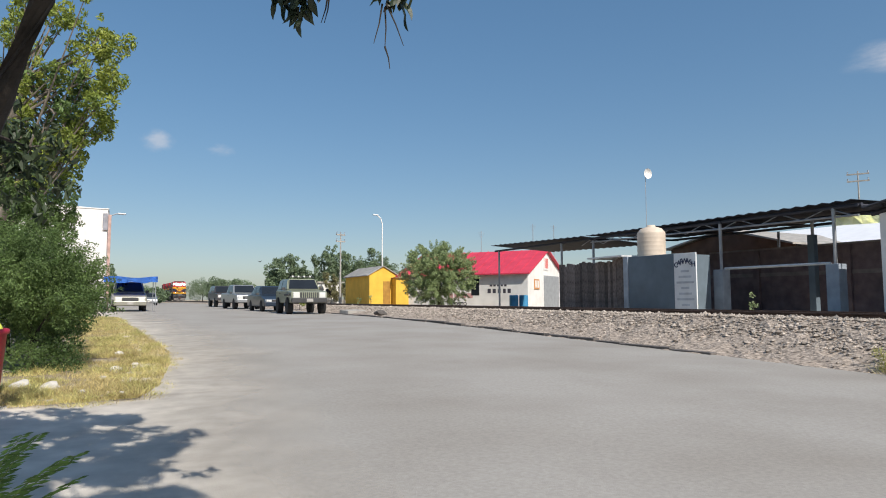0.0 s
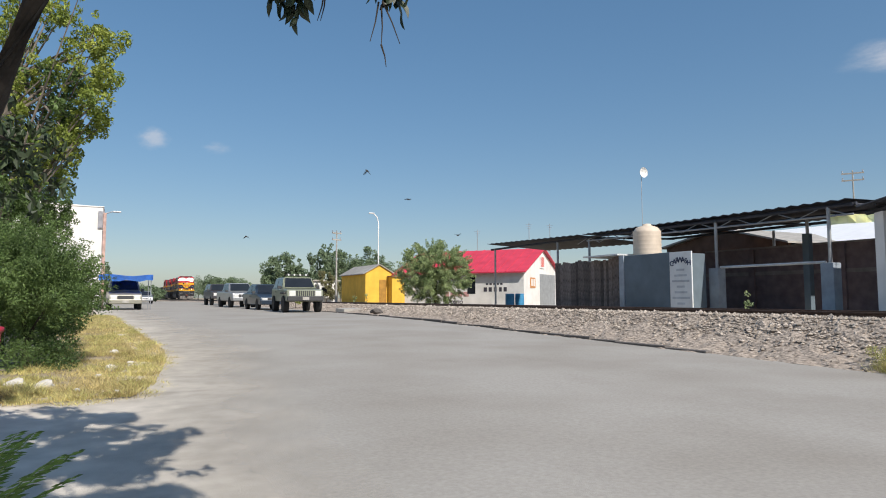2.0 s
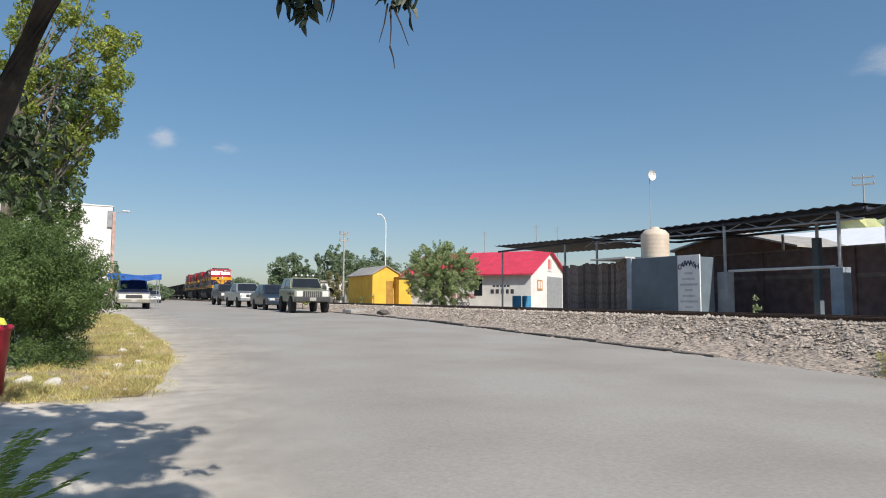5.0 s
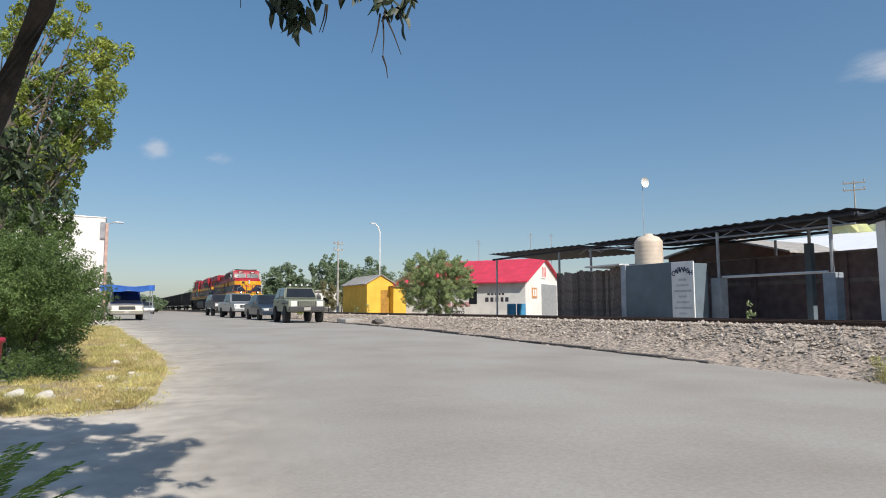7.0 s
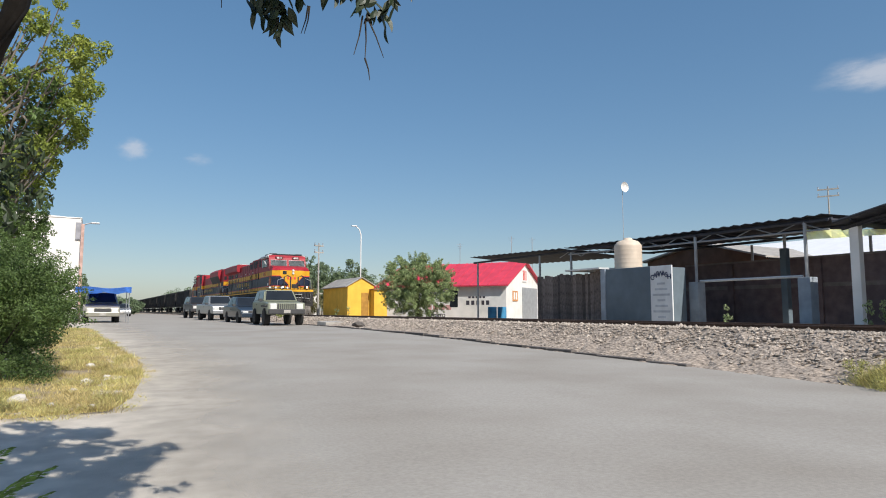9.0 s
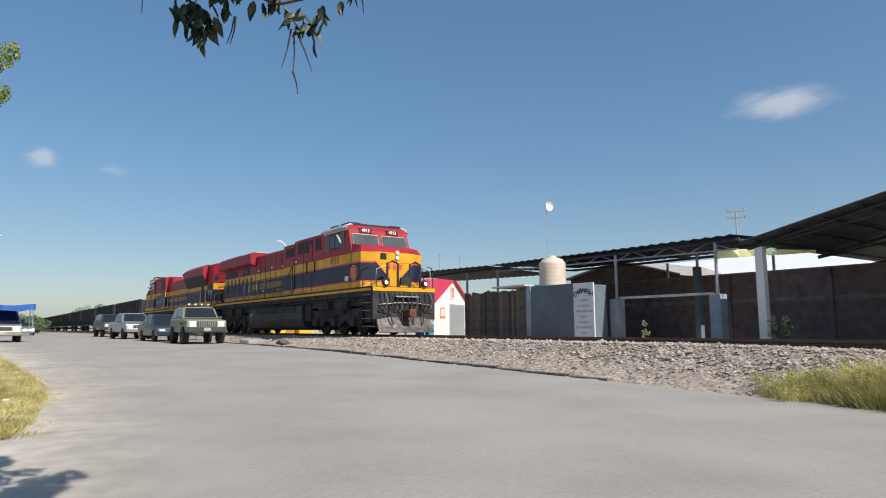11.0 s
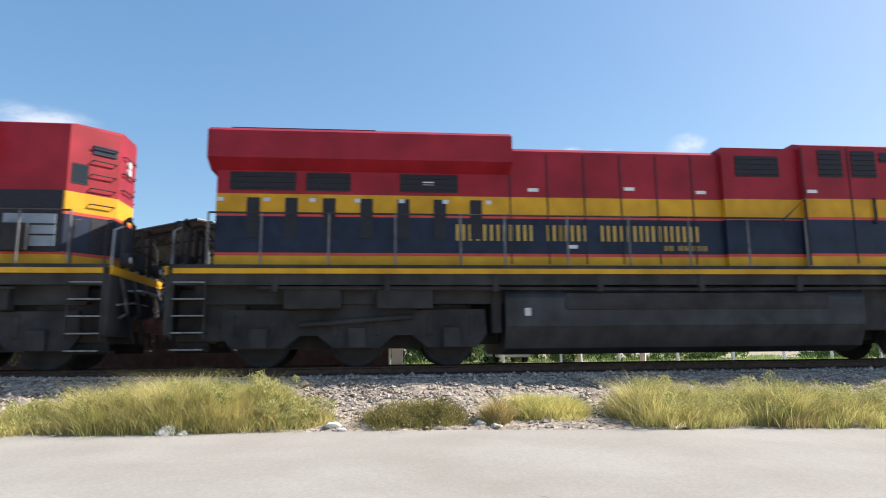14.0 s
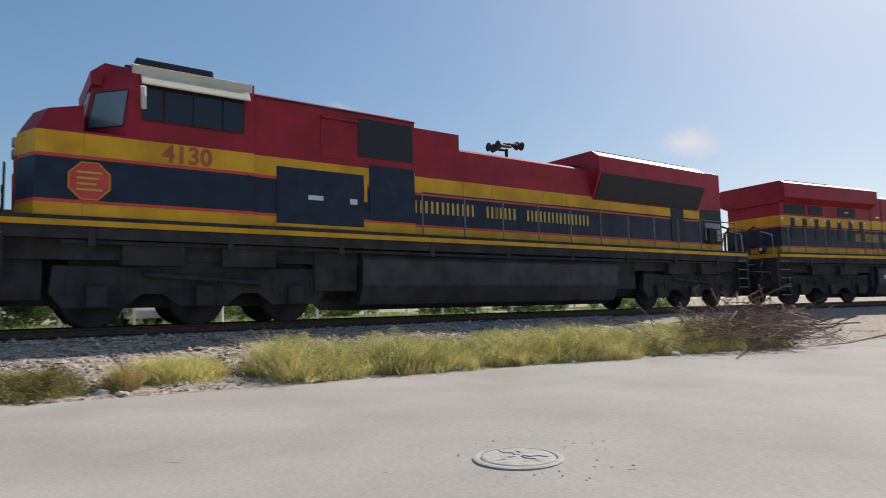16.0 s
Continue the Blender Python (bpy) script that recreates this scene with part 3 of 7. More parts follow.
    tagged(soup("yard_grass", v, f, leaf_mat("grass_green", (0.24, 0.33, 0.09), (0.15, 0.23, 0.06))), "green grass in the yard beyond the track", "grass", kind="stuff")


build_grass()


def build_loose_rocks():
    rng = np.random.default_rng(51)
    spots = [(-0.64, 8.73, .11), (0.03, 10.22, .09), (-0.1, 9.5, .05), (-0.95, 8.9, .12), (0.3, 10.9, .06), (0.1, 12.6, .08), (0.2, 8.9, .05), (0.1, 8.0, .05), (0.35, 9.7, .04), (-0.3, 8.3, .05),
             (9.75, 2.75, .16), (9.65, 2.5, .08), (9.85, 0.45, .12), (9.6, 0.3, .07), (9.65, -1.75, .09), (9.5, -1.95, .07), (9.0, -5.2, .07), (8.6, -7.0, .08), (7.3, -11.6, .12), (7.9, -9.2, .06)]
    for x, y, s in spots:
        bm = bmesh.new()
        bmesh.ops.create_icosphere(bm, subdivisions=2, radius=s)
        for v in bm.verts:
            v.co += v.co.normalized() * s * 0.55 * noise.noise(v.co * (1.1 / s) + Vector((x, y, 0)))
            v.co.z = v.co.z * 0.6 + s * 0.3
        ob = part("rock", bm, PALE_ROCK)
        ob.matrix_basis = pose(x, y, ground_z(x, y))
        tagged(ob, "small pale rough stone lying at the roadside", "rock", "loose stones")


build_loose_rocks()

# ---- the train: engine space has x across, y back from the nose, z up from the rail ----
BANDS = [(1.95, 2.15, YEL), (2.15, 2.21, STRIPE), (2.21, 2.93, NAVY), (2.93, 2.99, STRIPE), (2.99, 3.38, YEL)]


def banded(bm, h, y0, y1, zb, zt, mats, cap=None, taper=None):
    """One shell of half width h, painted in the livery's bands; cap: how far the roof draws in and rises; taper: half width and y of a drawn-in end."""
    cuts = [zb] + [z for z in (2.15, 2.21, 2.93, 2.99, 3.38) if zb < z < zt] + [zt]
    rings = [(h, z) for z in cuts]
    if cap:
        rings.append((h - cap[0], zt + cap[1]))
    plan = [(-1, y0), (1, y0), (1, y1), (-1, y1)]
    if taper:
        plan[3:3] = [(taper[0] / h, taper[1]), (-taper[0] / h, taper[1])]
    n = len(plan)
    made = [[bm.verts.new((sx * w, y, z)) for sx, y in plan] for w, z in rings]
    for (a, b), lo, hi in zip(zip(made, made[1:]), rings, rings[1:]):
        m, k = (lo[1] + hi[1]) / 2, RED
        for p, q, mm in BANDS:
            if p <= m < q:
                k = mm
        for i in range(n):
            bm.faces.new((a[i], a[(i + 1) % n], b[(i + 1) % n], b[i])).material_index = mats.index(k)
    bm.faces.new(made[0][::-1])
    bm.faces.new(made[-1]).material_index = mats.index(RED)
    bmesh.ops.recalc_face_normals(bm, faces=bm.faces[:])


LIV = [RED, YEL, STRIPE, NAVY]


def bars_word(parent, x, y_from, z, h, widths, name="letter_block", gap=0.35):
    """A painted word as plain blocks, one to a letter, read from far y to near y on the -x side."""
    y = y_from
    for w in widths:
        if w > 0:
            for k in (0.0, 0.62):
                quick(name, parent, LETTER, (x - 0.006, x, y - w * (k + 0.26), y - w * k, z, z + h))
        y -= abs(w) + gap * h


def wheelset(parent, y, r=0.53):
    bm = bmesh.new()
    tube(bm, [(-0.9, 0, 0), (0.9, 0, 0)], 0.09, 10)
    o = part("wheelset", bm, BLACK, parent, "dark steel wheelset")
    o.matrix_basis = pose(0, y, r)
    for sx in (-0.76, 0.76):
        s = 1 if sx > 0 else -1
        bm = bmesh.new()
        lathe(bm, [(0.1, sx + s * 0.08), (0.14, sx + s * 0.06), (r - 0.1, sx + s * 0.04), (r - 0.02, sx + s * 0.06), (r, sx + s * 0.05), (r, sx - s * 0.05), (r + 0.025, sx - s * 0.07), (r - 0.1, sx - s * 0.075), (0.1, sx - s * 0.05)], axis="x", sides=24)
        part("wheel", bm, BLACK, o)
    WHEELS.append((o, y, r))
    return o


WHEELS = []


def truck(parent, yc):
    """A six-wheel truck: side frames with springs, journal boxes and dampers."""
    for dy in (-1.87, 0, 1.87):
        wheelset(parent, yc + dy)
    quick("truck_bolster", parent, BLACK, (-1.0, 1.0, yc - 2.3, yc + 2.3, 0.75, 1.22), (-0.66, 0.66, yc - 2.4, yc + 2.4, 0.35, 0.74))
    for sx in (-1, 1):
        for dy in (-0.9, 0.9):
            quick("equipment_box", parent, BLACK, (*sorted((sx * 1.15, sx * 1.42)), yc + dy - 0.6, yc + dy + 0.5, 1.1, 1.54), bevel=0.03)
        bm = bmesh.new()
        x0, x1 = sorted((sx * 1.02, sx * 1.2))
        prism(bm, [(yc - 2.6, 0.62), (yc - 2.4, 0.36), (yc - 1.4, 0.36), (yc - 1.1, 0.6), (yc - 0.75, 0.6), (yc - 0.45, 0.36), (yc + 0.45, 0.36), (yc + 0.75, 0.6), (yc + 1.1, 0.6),
                   (yc + 1.4, 0.36), (yc + 2.4, 0.36), (yc + 2.6, 0.62), (yc + 2.55, 1.1), (yc + 1.2, 1.08), (yc + 0.6, 1.25), (yc - 0.6, 1.25), (yc - 1.2, 1.08), (yc - 2.55, 1.1)], "x", x0, x1)
        fr = part("truck_frame", bm, BLACK, parent)
        for dy in (-1.87, 0, 1.87):
            bm = bmesh.new()
            box(bm, *sorted((sx * 1.19, sx * 1.34)), yc + dy - 0.17, yc + dy + 0.17, 0.36, 0.74, 0.03)
            part("journal_box", bm, BLACK, fr)
            for q in (-0.42, 0.42):
                bm = bmesh.new()
                tube(bm, [(sx * 1.16, yc + dy + q, 0.6 + 0.055 * i) for i in range(8)], 0.085, 8)
                part("spring", bm, BLACK, fr)
        bm = bmesh.new()
        tube(bm, [(sx * 1.28, yc - 1.1, 0.95), (sx * 1.28, yc + 1.1, 0.8)], 0.05, 8)
        part("brake_cylinder", bm, BLACK, fr)


def railing(parent, x, ys, z0, z1, material=None):
    """A walkway handrail: uprights and a top rail."""
    for y in ys:
        bm = bmesh.new()
        tube(bm, [(x, y, z0), (x, y, z1)], 0.022, 6)
        part("stanchion", bm, mat("worn_grey_rail", (0.2, 0.2, 0.21), 0.6, 0.3, 0.2, 5, stain=0.4) if material is None else material, parent)
    bm = bmesh.new()
    tube(bm, [(x, ys[0], z1), (x, ys[-1], z1)], 0.02, 6)
    part("handrail", bm, BLACK if material is None else material, parent)


def end_steps(parent, sx, y0, y1):
    """Boarding steps with pale tread edges at a corner."""
    bm = bmesh.new()
    box(bm, *sorted((sx * 0.98, sx * 1.02)), y0, y1, 0.3, 1.78)
    st = part("steps", bm, BLACK, parent, "boarding steps")
    for k in range(5):
        z = 0.34 + k * 0.31
        quick("tread", st, BLACK, (*sorted((sx * 1.02, sx * 1.5)), y0, y1, z, z + 0.03))
        quick("tread_edge", st, mat("worn_tread", (0.27, 0.27, 0.28), 0.6, 0.3, 0.2, 8, stain=0.4), (*sorted((sx * 1.5, sx * 1.515)), y0, y1, z + 0.005, z + 0.032))
    for yy in (y0, y1):
        bm = bmesh.new()
        tube(bm, [(sx * 1.5, yy, 0.55), (sx * 1.5, yy, 2.35), (sx * 1.44, yy, 2.75), (sx * 1.2, yy, 2.8)], 0.02, 6)
        part("grab_rail", bm, BLACK, st)


def coupler(parent, y, s, red=True):
    bm = bmesh.new()
    box(bm, -0.16, 0.16, *sorted((y, y + s * 0.45)), 0.72, 0.98, 0.03)
    box(bm, -0.2, 0.12, *sorted((y + s * 0.4, y + s * 0.72)), 0.68, 1.02, 0.05)
    part("coupler", bm, mat("coupler_rust", (0.16, 0.06, 0.045), 0.8, 0.2, 0.3, 8), parent, "rusty knuckle coupler")
    for k in range(4):
        x = -0.75 + 0.5 * k
        bm = bmesh.new()
        tube(bm, [(x, y, 1.25), (x * 1.05, y + s * 0.2, 0.85), (x * 1.0, y + s * 0.25, 0.5), (x * 0.9, y + s * 0.28, 0.42)], 0.028, 6)
        part("air_hose", bm, BLACK, parent)


def underframe(e, y0, y1, tank0, tank1):
    bm = bmesh.new()
    box(bm, -1.5, 1.5, y0, y1, 1.55, 1.76)
    box(bm, -1.25, 1.25, y0 + 0.4, y1 - 0.4, 1.2, 1.56)
    part("underframe", bm, BLACK, e)
    quick("centre_sill", e, BLACK, (-0.6, 0.6, y0 + 0.7, y1 - 0.7, 0.42, 1.22))
    quick("deck", e, BLACK, (-1.53, 1.53, y0, y1, 1.86, 1.93))
    for sx in (-1, 1):
        quick("sill_stripe", e, YEL, (*sorted((sx * 1.5, sx * 1.54)), y0 + 0.05, y1 - 0.05, 1.76, 1.86), label="yellow sill stripe")
    for a, b in ((y0 + 0.05, y0 + 1.35), (y1 - 1.35, y1 - 0.05)):
        quick("end_skirt", e, BLACK, (-1.12, 1.12, a, b, 0.5, 1.5), bevel=0.03)
    bm = bmesh.new()
    prism(bm, [(-1.25, 0.32), (-0.9, 0.2), (0.9, 0.2), (1.25, 0.32), (1.45, 0.75), (1.45, 1.3), (1.3, 1.54), (-1.3, 1.54), (-1.45, 1.3), (-1.45, 0.75)], "y", tank0, tank1)
    tk = part("fuel_tank", bm, mat("tank_black", (0.042, 0.043, 0.05), 0.6, 0.1, 0.3, 2, stain=0.5), e, "black underslung fuel tank")
    for a, b in ((y0 + 6.35, tank0 - 0.06), (tank1 + 0.06, y1 - 6.2)):
        if b - a > 0.15:
            quick("equipment_rack", e, BLACK, (-1.3, 1.3, a, b, 0.62, 1.54), bevel=0.03)
    for sx in (-1, 1):
        for k in range(9):
            yy = y0 + 2.0 + (y1 - y0 - 4.0) * k / 8
            quick("frame_bracket", e, BLACK, (*sorted((sx * 1.46, sx * 1.52)), yy, yy + 0.12, 1.42, 1.78))
        bm = bmesh.new()
        tube(bm, [(sx * 1.44, y0 + 1.6, 1.5), (sx * 1.46, (y0 + y1) / 2, 1.46), (sx * 1.44, y1 - 1.6, 1.5)], 0.035, 6)
        part("brake_pipe", bm, BLACK, e)
    quick("gauge", tk, PALE, (-1.47, -1.45, tank1 - 0.5, tank1 - 0.38, 0.95, 1.1))
    quick("air_tank", tk, BLACK, (-1.49, -1.3, tank0 + 0.8, tank1 - 1.2, 1.05, 1.4), bevel=0.08)


def front_gear(e, y, s, lit=False):
    """Pilot, plow, ditch lights and the platform railing at an end; s is the way outward."""
    bm = bmesh.new()
    box(bm, -1.5, 1.5, *sorted((y - s * 0.05, y + s * 0.06)), 0.62, 1.9, 0.02)
    part("pilot", bm, BLACK, e)
    quick("pilot_stripe", e, YEL, (-1.5, 1.5, *sorted((y, y + s * 0.075)), 1.74, 1.9))
    for sx in (-0.95, 0.95):
        bm = bmesh.new()
        lathe(bm, [(0.14, 0), (0.15, s * 0.1), (0.12, s * 0.16)], (sx, y + s * 0.04, 2.07), "y", 14)
        d = part("ditch_light", bm, BLACK, e)
        bm = bmesh.new()
        lathe(bm, [(0.065, 0), (0.06, s * 0.012)], (sx, y + s * 0.2, 2.07), "y", 14)
        part("lens", bm, LIGHTGLOW if lit else LENS, d, "lit white lens" if lit else "")
    for sx in (-1, 1):
        bm = bmesh.new()
        tube(bm, [(sx * 0.3, y, 1.9), (sx * 0.3, y, 2.85), (sx * 0.55, y, 2.95), (sx * 0.8, y, 2.85), (sx * 0.8, y, 1.9)], 0.05, 6)
        part("end_railing", bm, BLACK, e)
        bm = bmesh.new()
        tube(bm, [(sx * 0.85, y, 2.75), (sx * 1.3, y, 2.6), (sx * 1.35, y, 1.9)], 0.022, 6)
        part("chain_rail", bm, STEEL, e)
    for k in range(11):
        x = -1.2 + 0.24 * k
        bar_y = y + s * (0.08 + 0.05 * (k % 3))
        bm = bmesh.new()
        tube(bm, [(x, bar_y, 1.7), (x + 0.06, bar_y + s * 0.12, 1.35), (x - 0.05, bar_y + s * 0.14, 1.05), (x + 0.1, bar_y + s * 0.05, 0.95)], 0.025, 6)
        part("cable", bm, (GRILLE, MATS["worn_plow"], GRILLE)[k % 3], e)
    quick("drop_step", e, STEEL, (-0.55, 0.55, *sorted((y + s * 0.06, y + s * 0.3)), 1.5, 1.54))
    bm = bmesh.new()
    tube(bm, [(-1.25, y + s * 0.12, 1.2), (-0.4, y + s * 0.16, 1.28), (0.5, y + s * 0.16, 1.28), (1.25, y + s * 0.12, 1.2)], 0.02, 6)
    part("cut_lever", bm, STEEL, e)
    bm = bmesh.new()
    box(bm, -0.22, 0.22, *sorted((y, y + s * 0.12)), 1.98, 2.3, 0.02)
    part("mu_box", bm, BLACK, e)


def plow(e, y, s):
    bm = bmesh.new()
    prof = [(0.0, 0.7), (0.07, 0.52), (0.15, 0.32), (0.28, 0.12), (0.22, 0.1), (0.03, 0.42), (-0.06, 0.7)]
    rows = []
    for i in range(9):
        x = -1.3 + 2.6 * i / 8
        bulge = 0.35 * (1 - abs(x) / 1.3)
        rows.append([bm.verts.new((x, y + s * (p[0] + bulge * (1 - p[1])), p[1])) for p in prof])
    for a, b in zip(rows, rows[1:]):
        for i in range(len(prof)):
            j = (i + 1) % len(prof)
            bm.faces.new((a[i], a[j], b[j], b[i]))
    bm.faces.new(rows[0])
    bm.faces.new(rows[-1][::-1])
    bmesh.ops.recalc_face_normals(bm, faces=bm.faces[:])
    part("snow_plow", bm, PLOW, e, "scratched pale steel pilot plow")


def panel_lines(e, x, ys, z0, z1):
    """Door seams on a hood side."""
    for y in ys:
        quick("door_seam", e, GRILLE, (x - 0.004, x + 0.02, y - 0.012, y + 0.012, z0, z1))


def road_emblem(e, x, y, z, s):
    bm = bmesh.new()
    r = 0.34
    pts = [(y + r * math.cos(a) * 1.0, z + r * math.sin(a)) for a in [math.pi / 8 + k * math.pi / 4 for k in range(8)]]
    prism(bm, pts, "x", x - 0.008, x)
    em = part("emblem", bm, YEL, e, "red and yellow octagonal emblem")
    bm = bmesh.new()
    prism(bm, [(y + (a - y) * 0.94, z + (b - z) * 0.94) for a, b in pts], "x", x - 0.013, x - 0.007)
    part("emblem_field", bm, STRIPE, em)
    for k in range(4):
        quick("emblem_bar", em, LETTER, (x - 0.017, x - 0.012, y - 0.2 + (k % 2) * 0.05, y + 0.2 - (k % 3) * 0.04, z + 0.13 - k * 0.1, z + 0.165 - k * 0.1))


def wide_nose(e, y0, yc, ztop, zback):
    """The nose: banded sides, a chamfered front in yellow over navy and a sloping red lid. y0 nose front, yc where the cab begins."""
    hw, fw = 1.5, 0.95
    zc = [1.93, 2.15, 2.21, 2.93, 2.99, 3.38]
    bm = bmesh.new()
    cuts = zc + []
    for a, b in zip(cuts, cuts[1:]):
        m = (a + b) / 2
        k = RED
        for lo, hi, mm in BANDS:
            if lo <= m < hi:
                k = mm
        mi = LIV.index(k)
        lo_p = [(-hw, yc), (-hw, y0 + 0.12), (-fw, y0 - 0.12), (fw, y0 - 0.12), (hw, y0 + 0.12), (hw, yc)]
        vs0 = vs1 if a > 1.94 else [bm.verts.new((p[0], p[1], a)) for p in lo_p]
        vs1 = [bm.verts.new((p[0], p[1], b)) for p in lo_p]
        for i in range(5):
            bm.faces.new((vs0[i], vs0[i + 1], vs1[i + 1], vs1[i])).material_index = mi
    lid1 = [(-hw + 0.08, yc, zback), (-hw + 0.12, y0 + 0.3, ztop), (-fw + 0.05, y0 + 0.1, ztop), (fw - 0.05, y0 + 0.1, ztop), (hw - 0.12, y0 + 0.3, ztop), (hw - 0.08, yc, zback)]
    a, b = vs1, [bm.verts.new(p) for p in lid1]
    for i in range(5):
        bm.faces.new((a[i], a[i + 1], b[i + 1], b[i])).material_index = 0
    bm.faces.new(b).material_index = 0
    bmesh.ops.recalc_face_normals(bm, faces=bm.faces[:])
    nose = part("nose", bm, LIV, e, "yellow-fronted nose with red top")
    # yellow front shield over the navy, pointing down
    bm = bmesh.new()
    prism(bm, [(-fw, 3.39), (-fw, 2.99), (-0.26, 2.3), (-0.24, 1.94), (0.24, 1.94), (0.26, 2.3), (fw, 2.99), (fw, 3.39)], "y", y0 - 0.126, y0 - 0.119)
    part("front_shield", bm, YEL, nose, "yellow wing shield")
    for sx in (-1, 1):
        bm = bmesh.new()
        tube(bm, [(sx * fw, y0 - 0.13, 2.99), (sx * 0.26, y0 - 0.13, 2.3), (sx * 0.24, y0 - 0.13, 1.95)], 0.02, 4)
        part("shield_edge", bm, STRIPE, nose)
    quick("nose_door", nose, YEL, (0.3, 0.8, y0 - 0.14, y0 - 0.118, 2.97, 3.35), bevel=0.01)
    quick("door_window", nose, GLASS, (-0.72, -0.42, y0 - 0.14, y0 - 0.116, 3.08, 3.34), bevel=0.02)
    for sx in (-0.11, 0.11):
        bm = bmesh.new()
        lathe(bm, [(0.1, 0), (0.1, -0.05), (0.085, -0.06)], (0.1 + sx * 0.02, y0 - 0.12, 3.28 + sx), "y", 14)
        hl = part("headlight", bm, STEEL, nose)
        bm = bmesh.new()
        lathe(bm, [(0.08, 0), (0.075, -0.01)], (0.1 + sx * 0.02, y0 - 0.18, 3.28 + sx), "y", 14)
        part("lens", bm, LENS, hl)
    for k, w in enumerate((0.2, 0.2, 0.2)):
        quick("letter_block", nose, STRIPE, (-0.36 + k * 0.27, -0.36 + k * 0.27 + w * 0.7, y0 - 0.14, y0 - 0.124, 2.7, 2.9))
    return nose


def cab(e, y0, y1, zt, number, flip, corner=0.0):
    """The cab: bands, raked windscreen, side windows, white sunshade roof edge and number boards. y0 is its front."""
    hw = 1.5
    bm = bmesh.new()
    banded(bm, hw, y0, y1, 1.93, 3.42, LIV)
    base = part("cab_base", bm, LIV, e, "banded cab base")
    bm = bmesh.new()
    q = hw - 0.02
    if corner:
        rings = []
        for z, r in ((3.42, 0.0), (4.42, 0.2), (4.62, 0.32)):
            rings.append([bm.verts.new((x, y, z)) for x, y in ((-q, y1), (-q, y0 + corner + r * 0.6), (-q + corner, y0 + r), (q - corner, y0 + r), (q, y0 + corner + r * 0.6), (q, y1))])
        for a, b in zip(rings, rings[1:]):
            for i in range(6):
                bm.faces.new((a[i], a[(i + 1) % 6], b[(i + 1) % 6], b[i]))
        bm.faces.new(rings[0][::-1])
        bm.faces.new(rings[-1])
        bmesh.ops.recalc_face_normals(bm, faces=bm.faces[:])
    else:
        prism(bm, [(y0, 3.42), (y0 + 0.38, 4.42), (y0 + 0.52, 4.62), (y1, 4.62), (y1, 3.42)], "x", -q, q, 0)
    c = part("cab", bm, LIV, e, "red cab with raked windscreen")
    # windscreens
    for sx in (-1, 1):
        bm = bmesh.new()
        xs = sorted((sx * 0.1, sx * (1.36 if not corner else q - corner - 0.06)))
        lean = lambda z: y0 + (0.2 if corner else 0.38) * (z - 3.42) - 0.012
        vs = [bm.verts.new(p) for p in ((xs[0], lean(3.62), 3.62), (xs[1], lean(3.62), 3.62), (xs[1], lean(4.2), 4.2), (xs[0], lean(4.2), 4.2))]
        f = bm.faces.new(vs)
        bmesh.ops.solidify(bm, geom=[f], thickness=0.02)
        w = part("windscreen", bm, SKYGLASS, c)
        bm = bmesh.new()
        tube(bm, [(v[0], lean(v[1]) - 0.01, v[1]) for v in ((xs[0], 3.6), (xs[1], 3.6), (xs[1], 4.22), (xs[0], 4.22), (xs[0], 3.6))], 0.022, 4)
        part("window_frame", bm, PALE, w)
        if corner:
            # the slanted corner pane
            def at(u, z, out):
                r = 0.2 * (z - 3.42)
                ax, ay, bx, by = q - corner, y0 + r, q, y0 + corner + r * 0.6
                return (sx * (ax + (bx - ax) * u + 0.7 * out), ay + (by - ay) * u - 0.7 * out, z)
            bm = bmesh.new()
            ends = [[bm.verts.new(at(u, z, o)) for u, z in ((0.12, 3.6), (0.9, 3.6), (0.9, 4.2), (0.12, 4.2))] for o in (0.0, 0.012)]
            bm.faces.new(ends[1])
            for i in range(4):
                bm.faces.new((ends[0][i], ends[0][(i + 1) % 4], ends[1][(i + 1) % 4], ends[1][i]))
            bmesh.ops.recalc_face_normals(bm, faces=bm.faces[:])
            w = part("corner_window", bm, SKYGLASS, c)
            bm = bmesh.new()
            tube(bm, [at(u, z, 0.014) for u, z in ((0.12, 3.6), (0.9, 3.6), (0.9, 4.2), (0.12, 4.2), (0.12, 3.6))], 0.016, 4)
            part("window_frame", bm, BLACK, w)
        quick("number_board", c, mat("board_maroon", (0.10, 0.012, 0.016), 0.5), (*sorted((sx * 0.38, sx * 0.98)), y0 + 0.3, y0 + 0.5, 4.3, 4.5), bevel=0.02)
        lettering(number, 0.19, WHITE, c, pose(sx * 0.68, y0 + 0.292, 4.335, 90, 0, 0), "number")
    # side windows
    for sx in (-1, 1):
        x = sx * (hw - 0.015)
        lead = 0.95 if corner else 0.78
        span = y1 - 0.22 - y0 - lead
        for k in range(4):
            a, b = lead + span * (0, 0.2, 0.48, 0.78)[k], lead + span * (0.18, 0.47, 0.77, 1.0)[k]
            w = quick("side_window", c, GLASS, (*sorted((x, x + sx * 0.012)), y0 + a, y0 + b, 3.74, 4.3))
            bm = bmesh.new()
            xx = x + sx * 0.015
            tube(bm, [(xx, y0 + a, 3.72), (xx, y0 + b, 3.72), (xx, y0 + b, 4.32), (xx, y0 + a, 4.32), (xx, y0 + a, 3.72)], 0.012, 4)
            part("window_frame", bm, STEEL if k in (0, 3) and not corner else BLACK, w)
        bm = bmesh.new()
